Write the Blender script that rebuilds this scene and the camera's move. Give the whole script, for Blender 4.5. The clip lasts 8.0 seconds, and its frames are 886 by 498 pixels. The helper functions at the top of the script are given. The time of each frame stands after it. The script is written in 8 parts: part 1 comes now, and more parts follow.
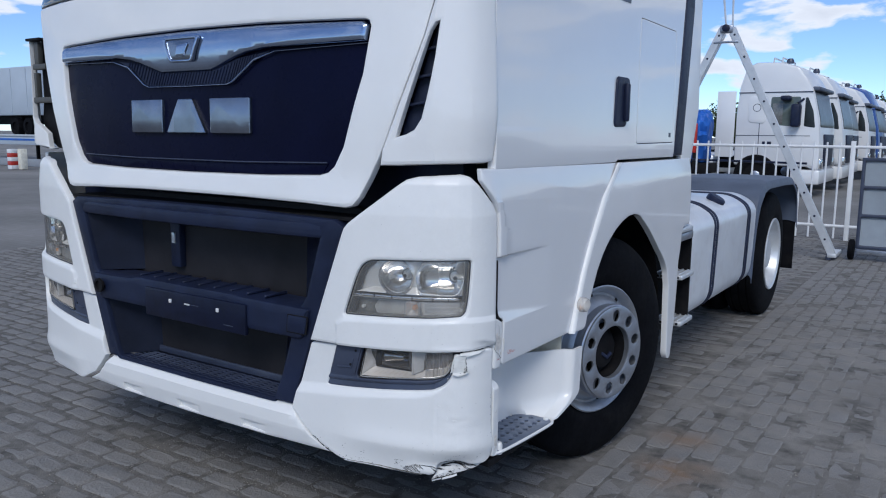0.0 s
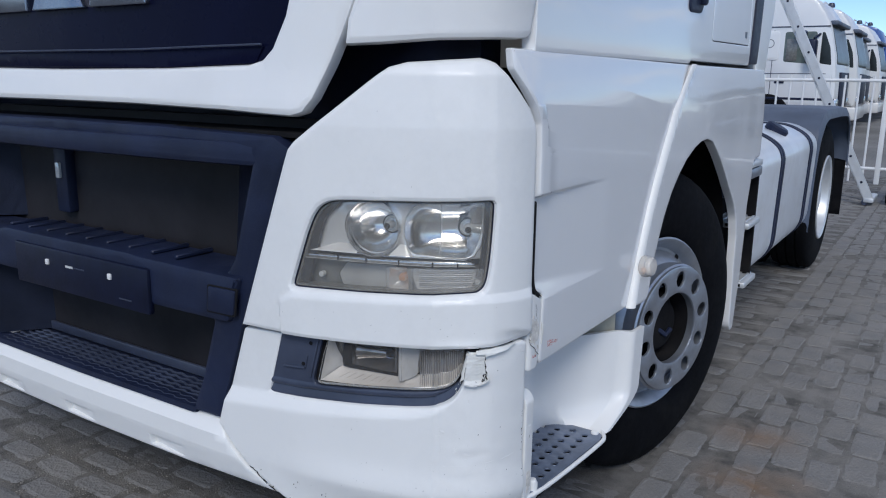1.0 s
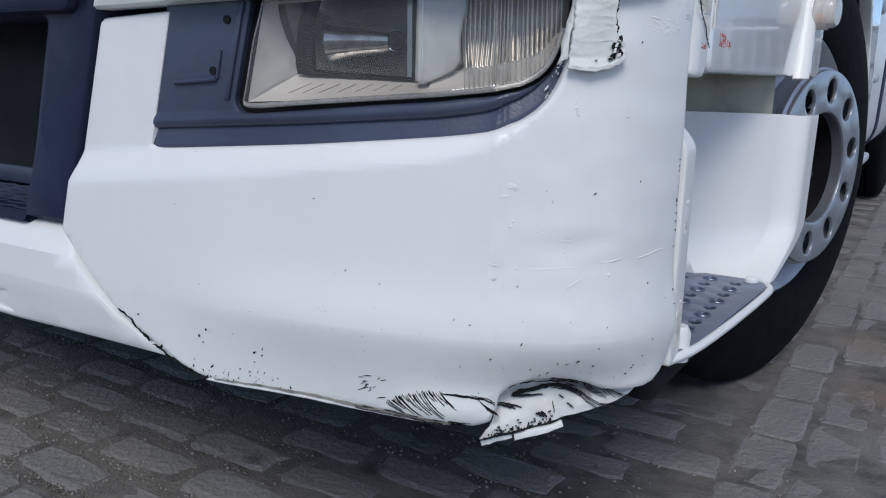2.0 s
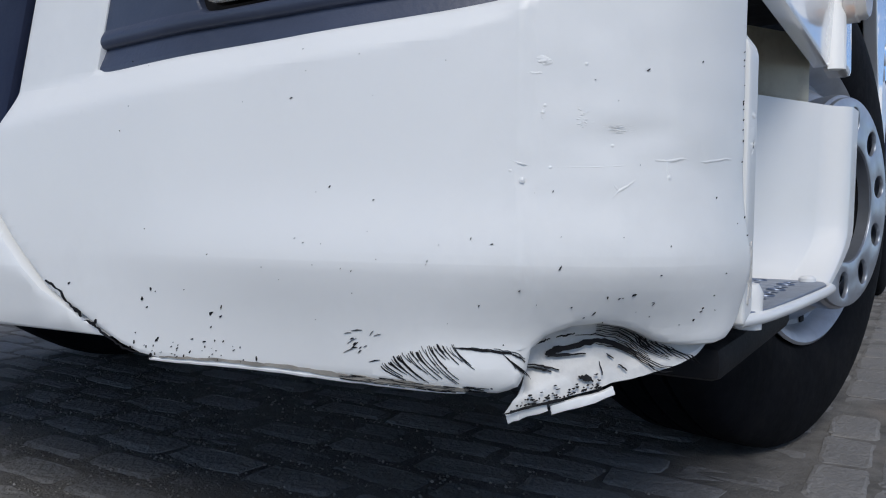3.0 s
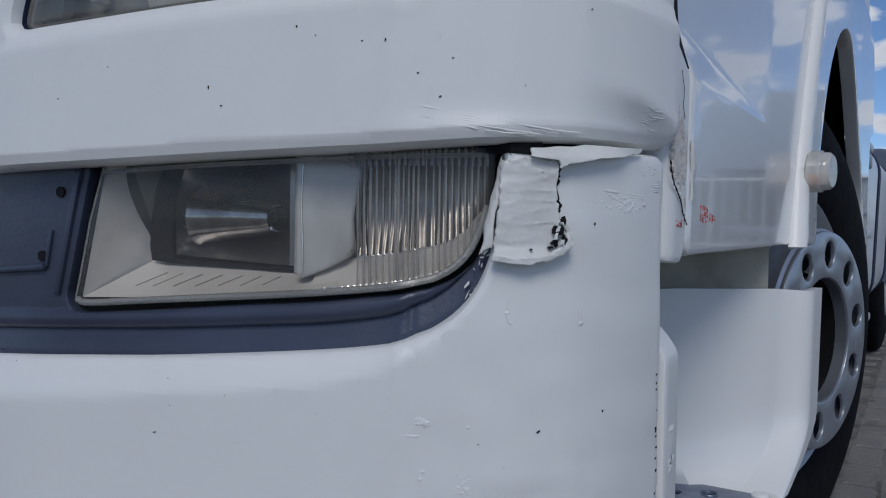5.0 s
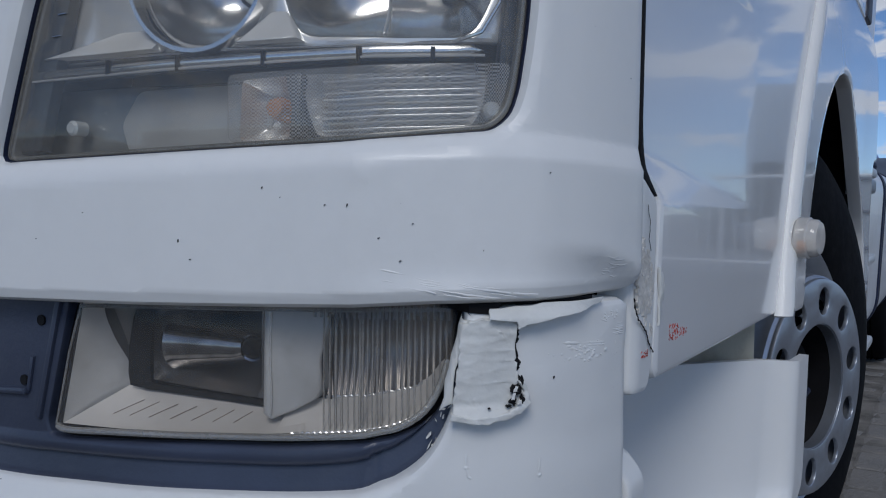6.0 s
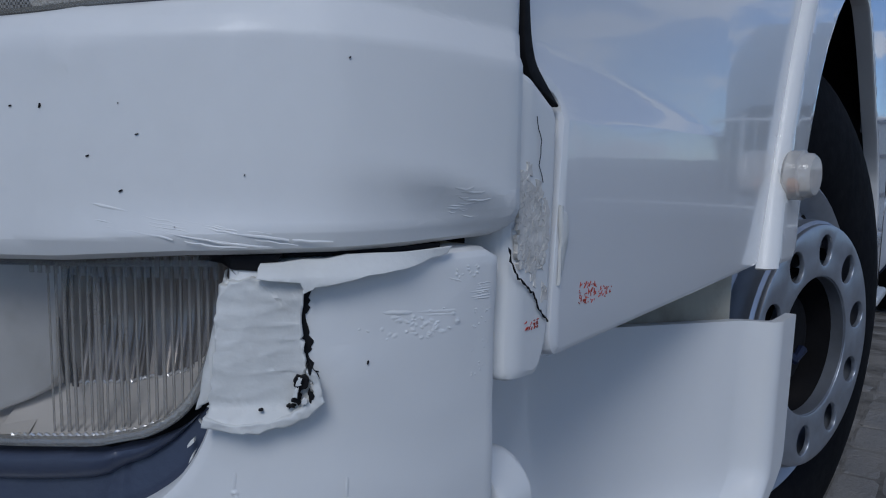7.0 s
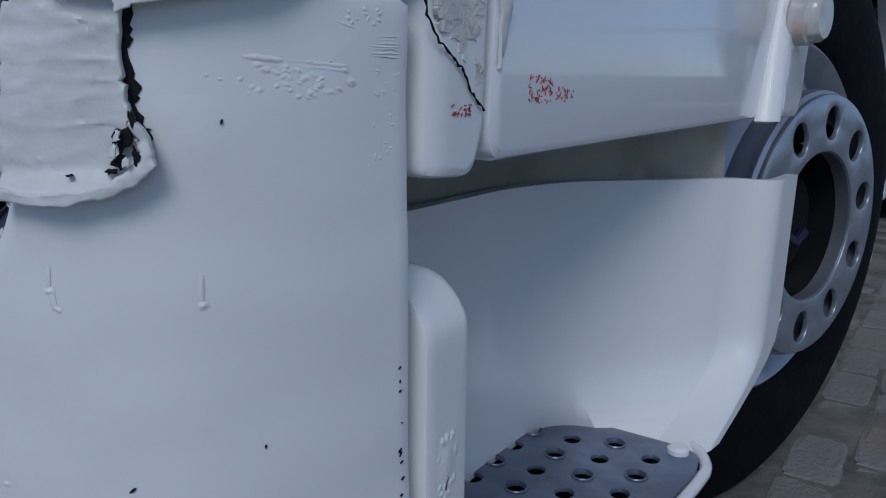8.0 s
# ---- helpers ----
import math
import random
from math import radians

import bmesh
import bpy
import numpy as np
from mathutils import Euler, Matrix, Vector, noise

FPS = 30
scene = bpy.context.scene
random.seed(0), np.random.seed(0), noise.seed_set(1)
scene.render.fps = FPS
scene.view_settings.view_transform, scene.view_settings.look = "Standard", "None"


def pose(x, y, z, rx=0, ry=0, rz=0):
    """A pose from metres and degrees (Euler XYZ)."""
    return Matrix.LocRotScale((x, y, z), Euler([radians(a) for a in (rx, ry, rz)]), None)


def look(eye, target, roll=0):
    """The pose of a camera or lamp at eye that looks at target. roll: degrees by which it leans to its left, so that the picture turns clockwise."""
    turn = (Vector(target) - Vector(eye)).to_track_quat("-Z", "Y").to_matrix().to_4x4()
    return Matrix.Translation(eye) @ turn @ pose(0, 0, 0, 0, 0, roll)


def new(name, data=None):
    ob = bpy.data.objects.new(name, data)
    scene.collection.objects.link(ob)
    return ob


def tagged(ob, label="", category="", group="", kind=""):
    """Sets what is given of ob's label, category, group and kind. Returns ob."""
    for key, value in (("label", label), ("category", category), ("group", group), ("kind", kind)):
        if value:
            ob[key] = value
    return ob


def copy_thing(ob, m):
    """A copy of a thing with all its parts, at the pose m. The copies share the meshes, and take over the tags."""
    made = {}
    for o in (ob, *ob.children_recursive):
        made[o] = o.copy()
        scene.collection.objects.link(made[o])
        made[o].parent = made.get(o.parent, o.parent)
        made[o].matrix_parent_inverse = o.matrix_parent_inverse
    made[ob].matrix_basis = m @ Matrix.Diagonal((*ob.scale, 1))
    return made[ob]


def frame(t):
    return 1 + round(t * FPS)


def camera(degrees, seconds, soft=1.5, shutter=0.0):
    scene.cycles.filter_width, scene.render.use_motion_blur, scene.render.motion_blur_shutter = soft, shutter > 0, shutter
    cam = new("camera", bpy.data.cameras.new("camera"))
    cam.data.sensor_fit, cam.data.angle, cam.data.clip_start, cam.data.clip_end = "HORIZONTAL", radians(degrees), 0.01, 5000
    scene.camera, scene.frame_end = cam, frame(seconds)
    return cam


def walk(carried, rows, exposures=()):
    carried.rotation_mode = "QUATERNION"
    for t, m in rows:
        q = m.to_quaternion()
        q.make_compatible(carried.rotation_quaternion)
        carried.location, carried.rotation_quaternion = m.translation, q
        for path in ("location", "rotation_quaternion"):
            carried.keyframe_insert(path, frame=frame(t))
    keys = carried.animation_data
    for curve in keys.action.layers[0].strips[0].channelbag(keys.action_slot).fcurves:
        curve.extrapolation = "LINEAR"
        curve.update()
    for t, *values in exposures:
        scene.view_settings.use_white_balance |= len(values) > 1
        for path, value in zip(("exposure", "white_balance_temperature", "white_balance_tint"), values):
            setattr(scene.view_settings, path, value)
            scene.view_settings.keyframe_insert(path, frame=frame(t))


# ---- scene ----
cam = camera(59.4, 8.0, soft=1.1)
PATH = [
    (0, (2.445, -1.71, 1.453), (1.343, -0.067, 1.161), 0.6),
    (0.5, (2.167, -1.334, 1.373), (1.077, 0.308, 1.033), 0.7),
    (1, (1.906, -0.953, 1.291), (0.836, 0.681, 0.863), 0.7),
    (1.5, (1.673, -0.551, 1.080), (0.620, 1.064, 0.556), 0.8),
    (1.8, (1.524, -0.424, 0.848), (0.479, 1.201, 0.329), 0.7),
    (2, (1.432, -0.356, 0.692), (0.384, 1.289, 0.253), 0.9),
    (2.2, (1.378, -0.298, 0.579), (0.313, 1.369, 0.283), 0.5),
    (3.3, (1.343, -0.238, 0.486), (0.285, 1.456, 0.394), 0.3),
    (3.5, (1.355, -0.226, 0.493), (0.285, 1.462, 0.406), 0.3),
    (4, (1.354, -0.185, 0.618), (0.291, 1.508, 0.545), 0.6),
    (4.5, (1.362, -0.161, 0.682), (0.297, 1.53, 0.615), 0.7),
    (5, (1.383, -0.146, 0.722), (0.319, 1.546, 0.653), 0.7),
    (6.3, (1.426, -0.125, 0.843), (0.322, 1.538, 0.708), 0.9),
    (6.5, (1.433, -0.101, 0.839), (0.327, 1.555, 0.648), 1.0),
    (7, (1.42, 0.068, 0.817), (0.3, 1.706, 0.576), 1.0),
    (7.5, (1.414, 0.139, 0.78), (0.298, 1.766, 0.448), 0.8),
    (8, (1.413, 0.156, 0.739), (0.307, 1.763, 0.298), 0.5),
]
walk(cam, [(t, look(eye, target, roll)) for t, eye, target, roll in PATH],
     exposures=[(0, 0.42, 5920, 10), (1.0, 0.46, 6040, 10), (1.5, 0.47, 6090, 10), (2.2, 0.47, 6190, 10), (3.3, 0.42, 6260, 10), (4.0, 0.1, 6190, 10), (4.5, -0.1, 6140, 10),
                (5.0, -0.16, 6020, 10), (6.3, -0.27, 5790, 10), (7.0, -0.32, 5620, 10), (8.0, -0.30, 5560, 10)])

# ---- light ----
scene.view_settings.exposure = 0.0
world = bpy.data.worlds.new("world")
scene.world = world
world.use_nodes = True
wn, wl = world.node_tree.nodes, world.node_tree.links
wn.clear()
sky = wn.new("ShaderNodeTexSky")
sky.sky_type, sky.sun_disc = "NISHITA", False
SUN_ELEV, SUN_AZ = 42.0, 155.0
sky.sun_elevation, sky.sun_rotation = radians(SUN_ELEV), radians(SUN_AZ)
sky.altitude, sky.air_density, sky.dust_density, sky.ozone_density = 2600, 0.85, 0.0, 3.5
geo = wn.new("ShaderNodeTexCoord")
sep = wn.new("ShaderNodeSeparateXYZ")
wl.new(geo.outputs["Generated"], sep.inputs[0])
com = wn.new("ShaderNodeCombineXYZ")
for k, f in ((0, 1.0), (1, 1.0), (2, 2.9)):
    mul = wn.new("ShaderNodeMath")
    mul.operation, mul.inputs[1].default_value = "MULTIPLY", f
    wl.new(sep.outputs[k], mul.inputs[0])
    wl.new(mul.outputs[0], com.inputs[k])
cloud = wn.new("ShaderNodeTexNoise")
cloud.inputs["Scale"].default_value, cloud.inputs["Detail"].default_value = 8.0, 10.0
cloud.inputs["Roughness"].default_value, cloud.inputs["Distortion"].default_value = 0.50, 0.15
wl.new(com.outputs[0], cloud.inputs["Vector"])
cover = wn.new("ShaderNodeValToRGB")
cover.color_ramp.elements[0].position, cover.color_ramp.elements[1].position = 0.525, 0.58
wl.new(cloud.outputs["Fac"], cover.inputs[0])
shade = wn.new("ShaderNodeValToRGB")
shade.color_ramp.elements[0].position, shade.color_ramp.elements[1].position = 0.5, 0.75
shade.color_ramp.elements[0].color, shade.color_ramp.elements[1].color = (7.2, 7.3, 7.6, 1), (5.0, 5.2, 5.7, 1)
wl.new(cloud.outputs["Fac"], shade.inputs[0])
mixc = wn.new("ShaderNodeMix")
mixc.data_type = "RGBA"
wl.new(cover.outputs[0], mixc.inputs["Factor"])
wl.new(sky.outputs[0], mixc.inputs["A"])
wl.new(shade.outputs[0], mixc.inputs["B"])
bg = wn.new("ShaderNodeBackground")
bg.inputs[1].default_value = 0.098
wl.new(mixc.outputs["Result"], bg.inputs[0])
wout = wn.new("ShaderNodeOutputWorld")
wl.new(bg.outputs[0], wout.inputs[0])

sun_data = bpy.data.lights.new("sun", "SUN")
sun_data.energy, sun_data.angle, sun_data.color = 1.42, radians(24), (1.0, 0.94, 0.85)
sun = new("sun", sun_data)
az, el = radians(SUN_AZ), radians(SUN_ELEV)
to_sun = Vector((math.sin(az) * math.cos(el), math.cos(az) * math.cos(el), math.sin(el)))
sun.matrix_world = look(tuple(to_sun * 60), (0, 0, 0))


# ---- materials ----
def material(name, colour, rough=0.5, metal=0.0, vary=0.06, scale=6.0, bump=0.0, bump_scale=60.0, coat=0.0, spec=0.5,
             per_object=0.0, speck=None, stain=None, fine=0.0):
    """A principled material: base colour broken at two scales, with grain in gloss and relief.
    speck: (colour, scale, size) small chips; stain: (colour, scale, amount) soft blotches."""
    m = bpy.data.materials.new(name)
    m.use_nodes = True
    n, l = m.node_tree.nodes, m.node_tree.links
    b = n["Principled BSDF"]
    tc = n.new("ShaderNodeTexCoord")

    def tex(sc, detail=4.0, rgh=0.55):
        t = n.new("ShaderNodeTexNoise")
        t.inputs["Scale"].default_value, t.inputs["Detail"].default_value, t.inputs["Roughness"].default_value = sc, detail, rgh
        l.new(tc.outputs["Object"], t.inputs["Vector"])
        return t

    def ramp(src, lo, hi):
        r = n.new("ShaderNodeMapRange")
        r.inputs["From Min"].default_value, r.inputs["From Max"].default_value = lo, hi
        l.new(src, r.inputs["Value"])
        return r.outputs[0]

    def mix(fac, a, bb):
        x = n.new("ShaderNodeMix")
        x.data_type = "RGBA"
        if isinstance(fac, float):
            x.inputs["Factor"].default_value = fac
        else:
            l.new(fac, x.inputs["Factor"])
        for sock, v in (("A", a), ("B", bb)):
            if isinstance(v, tuple):
                x.inputs[sock].default_value = (*v, 1)
            else:
                l.new(v, x.inputs[sock])
        return x.outputs["Result"]

    dark = tuple(max(0.0, c * (1 - 2 * vary)) for c in colour)
    light = tuple(min(1.0, c * (1 + vary)) for c in colour)
    big = tex(scale)
    col = mix(ramp(big.outputs["Fac"], 0.3, 0.7), dark, light)
    if fine:
        small = tex(scale * 25, 3.0)
        col = mix(ramp(small.outputs["Fac"], 0.35, 0.75), col, tuple(c * (1 - fine) for c in colour))
    if stain:
        st = tex(stain[1], 6.0, 0.65)
        r = ramp(st.outputs["Fac"], 0.5, 0.72)
        mul = n.new("ShaderNodeMath")
        mul.operation, mul.inputs[1].default_value = "MULTIPLY", stain[2]
        l.new(r, mul.inputs[0])
        col = mix(mul.outputs[0], col, stain[0])
    if speck:
        v = n.new("ShaderNodeTexVoronoi")
        v.inputs["Scale"].default_value = speck[1]
        l.new(tc.outputs["Object"], v.inputs["Vector"])
        gate = tex(speck[1] * 0.13, 2.0)
        size = n.new("ShaderNodeMath")
        size.operation, size.inputs[1].default_value = "MULTIPLY", speck[2]
        l.new(ramp(gate.outputs["Fac"], 0.5, 0.75), size.inputs[0])
        less = n.new("ShaderNodeMath")
        less.operation = "LESS_THAN"
        l.new(v.outputs["Distance"], less.inputs[0])
        l.new(size.outputs[0], less.inputs[1])
        col = mix(less.outputs[0], col, speck[0])
    if per_object:
        oi = n.new("ShaderNodeObjectInfo")
        isl = n.new("ShaderNodeNewGeometry")
        add = n.new("ShaderNodeMath")
        add.operation = "ADD"
        l.new(oi.outputs["Random"], add.inputs[0])
        l.new(isl.outputs["Random Per Island"], add.inputs[1])
        fr = n.new("ShaderNodeMath")
        fr.operation = "FRACT"
        l.new(add.outputs[0], fr.inputs[0])
        r = n.new("ShaderNodeMapRange")
        r.inputs["To Min"].default_value, r.inputs["To Max"].default_value = 1 - per_object, 1 + per_object
        l.new(fr.outputs[0], r.inputs["Value"])
        vm = n.new("ShaderNodeVectorMath")
        vm.operation = "SCALE"
        l.new(col, vm.inputs[0])
        l.new(r.outputs[0], vm.inputs["Scale"])
        col = vm.outputs[0]
    l.new(col, b.inputs["Base Color"])
    rn = tex(scale * 6, 5.0)
    rr = n.new("ShaderNodeMapRange")
    rr.inputs["To Min"].default_value, rr.inputs["To Max"].default_value = rough * 0.82, min(1.0, rough * 1.2)
    l.new(rn.outputs["Fac"], rr.inputs["Value"])
    l.new(rr.outputs[0], b.inputs["Roughness"])
    b.inputs["Metallic"].default_value = metal
    b.inputs["Specular IOR Level"].default_value = spec
    b.inputs["Coat Weight"].default_value = coat
    b.inputs["Coat Roughness"].default_value = 0.04
    if bump:
        bt = tex(bump_scale, 5.0)
        bn = n.new("ShaderNodeBump")
        bn.inputs["Strength"].default_value, bn.inputs["Distance"].default_value = bump, 0.01
        l.new(bt.outputs["Fac"], bn.inputs["Height"])
        l.new(bn.outputs[0], b.inputs["Normal"])
    return m


def glass(name, tint, gloss=0.06, veil=0.0, veil_colour=(0.6, 0.6, 0.58), ior=1.5):
    """Thin clear cover: see-through, a mirror at a slant, with a milky veil of age."""
    m = bpy.data.materials.new(name)
    m.use_nodes = True
    n, l = m.node_tree.nodes, m.node_tree.links
    out = n["Material Output"]
    n.remove(n["Principled BSDF"])
    tr = n.new("ShaderNodeBsdfTransparent")
    tr.inputs[0].default_value = (*tint, 1)
    gl = n.new("ShaderNodeBsdfGlossy")
    gl.inputs["Roughness"].default_value = gloss
    fr = n.new("ShaderNodeFresnel")
    fr.inputs[0].default_value = ior
    body = tr.outputs[0]
    if veil:
        df = n.new("ShaderNodeBsdfDiffuse")
        df.inputs[0].default_value = (*veil_colour, 1)
        mv = n.new("ShaderNodeMixShader")
        tc = n.new("ShaderNodeTexCoord")
        nz = n.new("ShaderNodeTexNoise")
        nz.inputs["Scale"].default_value, nz.inputs["Detail"].default_value = 14, 6
        l.new(tc.outputs["Object"], nz.inputs["Vector"])
        mr = n.new("ShaderNodeMapRange")
        mr.inputs["To Min"].default_value, mr.inputs["To Max"].default_value = veil * 0.4, veil * 1.6
        l.new(nz.outputs["Fac"], mr.inputs["Value"])
        l.new(mr.outputs[0], mv.inputs[0])
        l.new(tr.outputs[0], mv.inputs[1])
        l.new(df.outputs[0], mv.inputs[2])
        body = mv.outputs[0]
    ms = n.new("ShaderNodeMixShader")
    l.new(fr.outputs[0], ms.inputs[0])
    l.new(body, ms.inputs[1])
    l.new(gl.outputs[0], ms.inputs[2])
    l.new(ms.outputs[0], out.inputs[0])
    return m


WHITE = material("white_paint", (0.80, 0.80, 0.79), 0.30, vary=0.015, scale=3.0, bump=0.012, bump_scale=26, coat=0.35,
                 stain=((0.66, 0.65, 0.62), 2.3, 0.25))
BUMPER = material("bumper_paint", (0.80, 0.80, 0.785), 0.42, vary=0.02, scale=3.0, bump=0.02, bump_scale=45, coat=0.12,
                  speck=((0.03, 0.03, 0.035), 34, 0.045), stain=((0.62, 0.62, 0.60), 3.1, 0.3), fine=0.02)
SIDE = material("gloss_white_paint", (0.78, 0.785, 0.79), 0.17, vary=0.01, scale=2.0, bump=0.006, bump_scale=12, coat=0.7)
CREAM = material("cream_primer", (0.74, 0.71, 0.60), 0.6, vary=0.08, scale=9, bump=0.05, stain=((0.35, 0.28, 0.18), 12, 0.5))
PLASTIC = material("black_plastic", (0.0125, 0.0185, 0.046), 0.46, spec=0.28, vary=0.18, scale=7, bump=0.06, bump_scale=180,
                   stain=((0.022, 0.028, 0.054), 6, 0.5))
GREY_PLASTIC = material("grey_plastic", (0.046, 0.057, 0.093), 0.34, vary=0.12, scale=9, bump=0.06, bump_scale=220,
                        stain=((0.075, 0.085, 0.11), 8, 0.35))
GLOSS_DARK = material("gloss_navy", (0.004, 0.005, 0.021), 0.28, vary=0.1, scale=4, spec=0.06)
CHROME = material("chrome", (0.40, 0.47, 0.60), 0.17, metal=1.0, vary=0.03, scale=8)
SILVER = material("wheel_silver", (0.43, 0.465, 0.53), 0.34, metal=0.8, vary=0.08, scale=14, bump=0.03, bump_scale=120,
                  stain=((0.26, 0.26, 0.26), 18, 0.35))
RIM = material("rim_steel", (0.42, 0.45, 0.50), 0.38, metal=0.7, vary=0.14, scale=10, bump=0.04, stain=((0.14, 0.12, 0.10), 10, 0.5))
RUBBER = material("tyre_rubber", (0.0045, 0.005, 0.007), 0.8, vary=0.2, scale=8, bump=0.08, bump_scale=90, spec=0.1,
                  stain=((0.02, 0.019, 0.018), 7, 0.35))
UNDER = material("underbody_black", (0.007, 0.007, 0.009), 0.85, spec=0.2, vary=0.3, scale=6, bump=0.1, stain=((0.02, 0.017, 0.014), 5, 0.5))
ALU = material("aluminium", (0.36, 0.39, 0.45), 0.36, metal=0.75, vary=0.08, scale=20, bump=0.04, bump_scale=160,
               stain=((0.20, 0.17, 0.14), 16, 0.5))
TREAD = material("tread_aluminium", (0.20, 0.235, 0.31), 0.38, metal=0.7, vary=0.12, scale=18, bump=0.05, bump_scale=160)
ALU_LIGHT = material("aluminium_light", (0.66, 0.68, 0.70), 0.40, metal=0.45, vary=0.05, scale=10, bump=0.02)
TANK = material("tank_painted", (0.70, 0.73, 0.77), 0.30, metal=0.25, vary=0.04, scale=4, coat=0.3, stain=((0.5, 0.5, 0.5), 5, 0.4))
REFLECTOR = material("reflector_silver", (0.84, 0.83, 0.81), 0.17, metal=0.95, vary=0.04, scale=12)
MASK = material("lamp_mask", (0.86, 0.86, 0.85), 0.24, metal=0.6, vary=0.05, scale=14)
# paler copy of the mask: reflected sky put into the base colour
BROW = material("lamp_brow_sky_lit", (0.88, 0.88, 0.88), 0.22, metal=0.35, vary=0.05, scale=14)
BUCKET = material("lamp_bucket", (0.42, 0.42, 0.41), 0.40, metal=0.1, vary=0.08, scale=16)
BEIGE = material("lamp_bezel_beige", (0.62, 0.59, 0.555), 0.34, metal=0.1, vary=0.08, scale=14)
AMBER = material("amber_bulb", (0.60, 0.28, 0.10), 0.25, vary=0.05, scale=30)
RIB_FLOOR = material("brown_mould_mark", (0.30, 0.26, 0.22), 0.5, vary=0.1, scale=20)
SATIN = material("satin_metal", (0.30, 0.33, 0.39), 0.24, metal=1.0, vary=0.1, scale=12)
BULB = material("bulb_glass", (0.70, 0.72, 0.72), 0.08, metal=0.3, vary=0.02)
LENS = glass("lens_clear", (0.92, 0.92, 0.91), 0.03, veil=0.10, veil_colour=(0.72, 0.71, 0.69))
FOG_LENS = glass("fog_lens_clear", (0.94, 0.93, 0.92), 0.03, veil=0.06, veil_colour=(0.74, 0.73, 0.72), ior=1.28)
FLUTE = glass("flute_glass", (0.80, 0.79, 0.77), 0.08, veil=0.32, veil_colour=(0.70, 0.68, 0.65))
PRISM = glass("prism_sheet", (0.80, 0.80, 0.80), 0.16, veil=0.40, veil_colour=(0.72, 0.73, 0.75))
pn, pl = PRISM.node_tree.nodes, PRISM.node_tree.links
check = pn.new("ShaderNodeTexChecker")
check.inputs["Scale"].default_value = 800
check.inputs["Color1"].default_value, check.inputs["Color2"].default_value = (1, 1, 1, 1), (0.0, 0.0, 0.0, 1)
pl.new(pn["Texture Coordinate"].outputs["Object"], check.inputs["Vector"])
gain = pn.new("ShaderNodeMath")
gain.operation = "MULTIPLY"
pl.new(check.outputs["Fac"], gain.inputs[0])
pl.new(pn["Map Range"].outputs[0], gain.inputs[1])
pl.new(gain.outputs[0], pn["Mix Shader"].inputs[0])
FAR_WINDOW = material("far_cab_window", (0.16, 0.20, 0.185), 0.08, vary=0.35, scale=1.2, coat=0.3)
FAR_SCREEN = material("far_windscreen", (0.035, 0.045, 0.05), 0.30, spec=0.25, vary=0.35, scale=1.5)
WINDOW = material("window_dark_glass", (0.015, 0.018, 0.02), 0.05, vary=0.1, scale=2, coat=0.5)
LIP = glass("frosted_lens_edge", (0.9, 0.9, 0.88), 0.2, veil=0.28, veil_colour=(0.66, 0.65, 0.63))
MARKER = glass("marker_lens", (0.90, 0.86, 0.83), 0.06, veil=0.62, veil_colour=(0.68, 0.67, 0.65))
PEEL = material("peeled_filler", (0.72, 0.72, 0.69), 0.5, vary=0.05, scale=26, bump=0.05, bump_scale=160, stain=((0.60, 0.58, 0.54), 60, 0.3))
FILLER = material("grey_filler", (0.74, 0.71, 0.66), 0.65, vary=0.12, scale=50, bump=0.2, bump_scale=160, stain=((0.36, 0.33, 0.28), 60, 0.5))
LAMP_PALE = material("lamp_pale_grey", (0.59, 0.59, 0.585), 0.30, metal=0.15, vary=0.10, scale=14, stain=((0.30, 0.29, 0.27), 30, 0.4))
LAMP_MID = material("lamp_mid_grey", (0.21, 0.21, 0.20), 0.25, metal=0.3, vary=0.12, scale=20)
DARK_BOWL = material("projector_bowl_smoky", (0.27, 0.258, 0.25), 0.24, metal=0.8, vary=0.12, scale=12)
CONE_METAL = material("cone_smoky_metal", (0.42, 0.41, 0.40), 0.16, metal=0.95, vary=0.25, scale=35, stain=((0.06, 0.055, 0.05), 60, 0.6))
RIBBED = material("ribbed_smoky_metal", (0.30, 0.272, 0.245), 0.24, metal=0.7, vary=0.2, scale=30)
LAMP_GREY = material("lamp_dark_grey", (0.035, 0.037, 0.04), 0.3, vary=0.1, scale=14)
FLAP = material("torn_bumper_plastic", (0.64, 0.64, 0.63), 0.5, vary=0.08, scale=22, bump=0.12, bump_scale=140, stain=((0.40, 0.40, 0.40), 45, 0.5))
GRIME = material("road_grime", (0.30, 0.28, 0.245), 0.8, vary=0.2, scale=40, bump=0.2, bump_scale=120)
# bare black plastic of chips and holes; also the black of painted shade
CHIP_AND_SHADE = material("bare_black_plastic_and_shade", (0.010, 0.010, 0.012), 0.7, spec=0.2, vary=0.2, scale=40)
RED_SMEAR = material("red_paint_smear", (0.50, 0.06, 0.03), 0.6, vary=0.2, scale=60)
BLUE = material("blue_tarpaulin", (0.02, 0.12, 0.48), 0.5, vary=0.15, scale=2, bump=0.2, bump_scale=4)
RED = material("red_lamp", (0.45, 0.03, 0.02), 0.35)
PAVER = material("concrete_paver", (0.235, 0.23, 0.225), 0.86, vary=0.12, scale=7, bump=0.7, bump_scale=70, per_object=0.08,
                 stain=((0.13, 0.125, 0.12), 5, 0.25), fine=0.3)


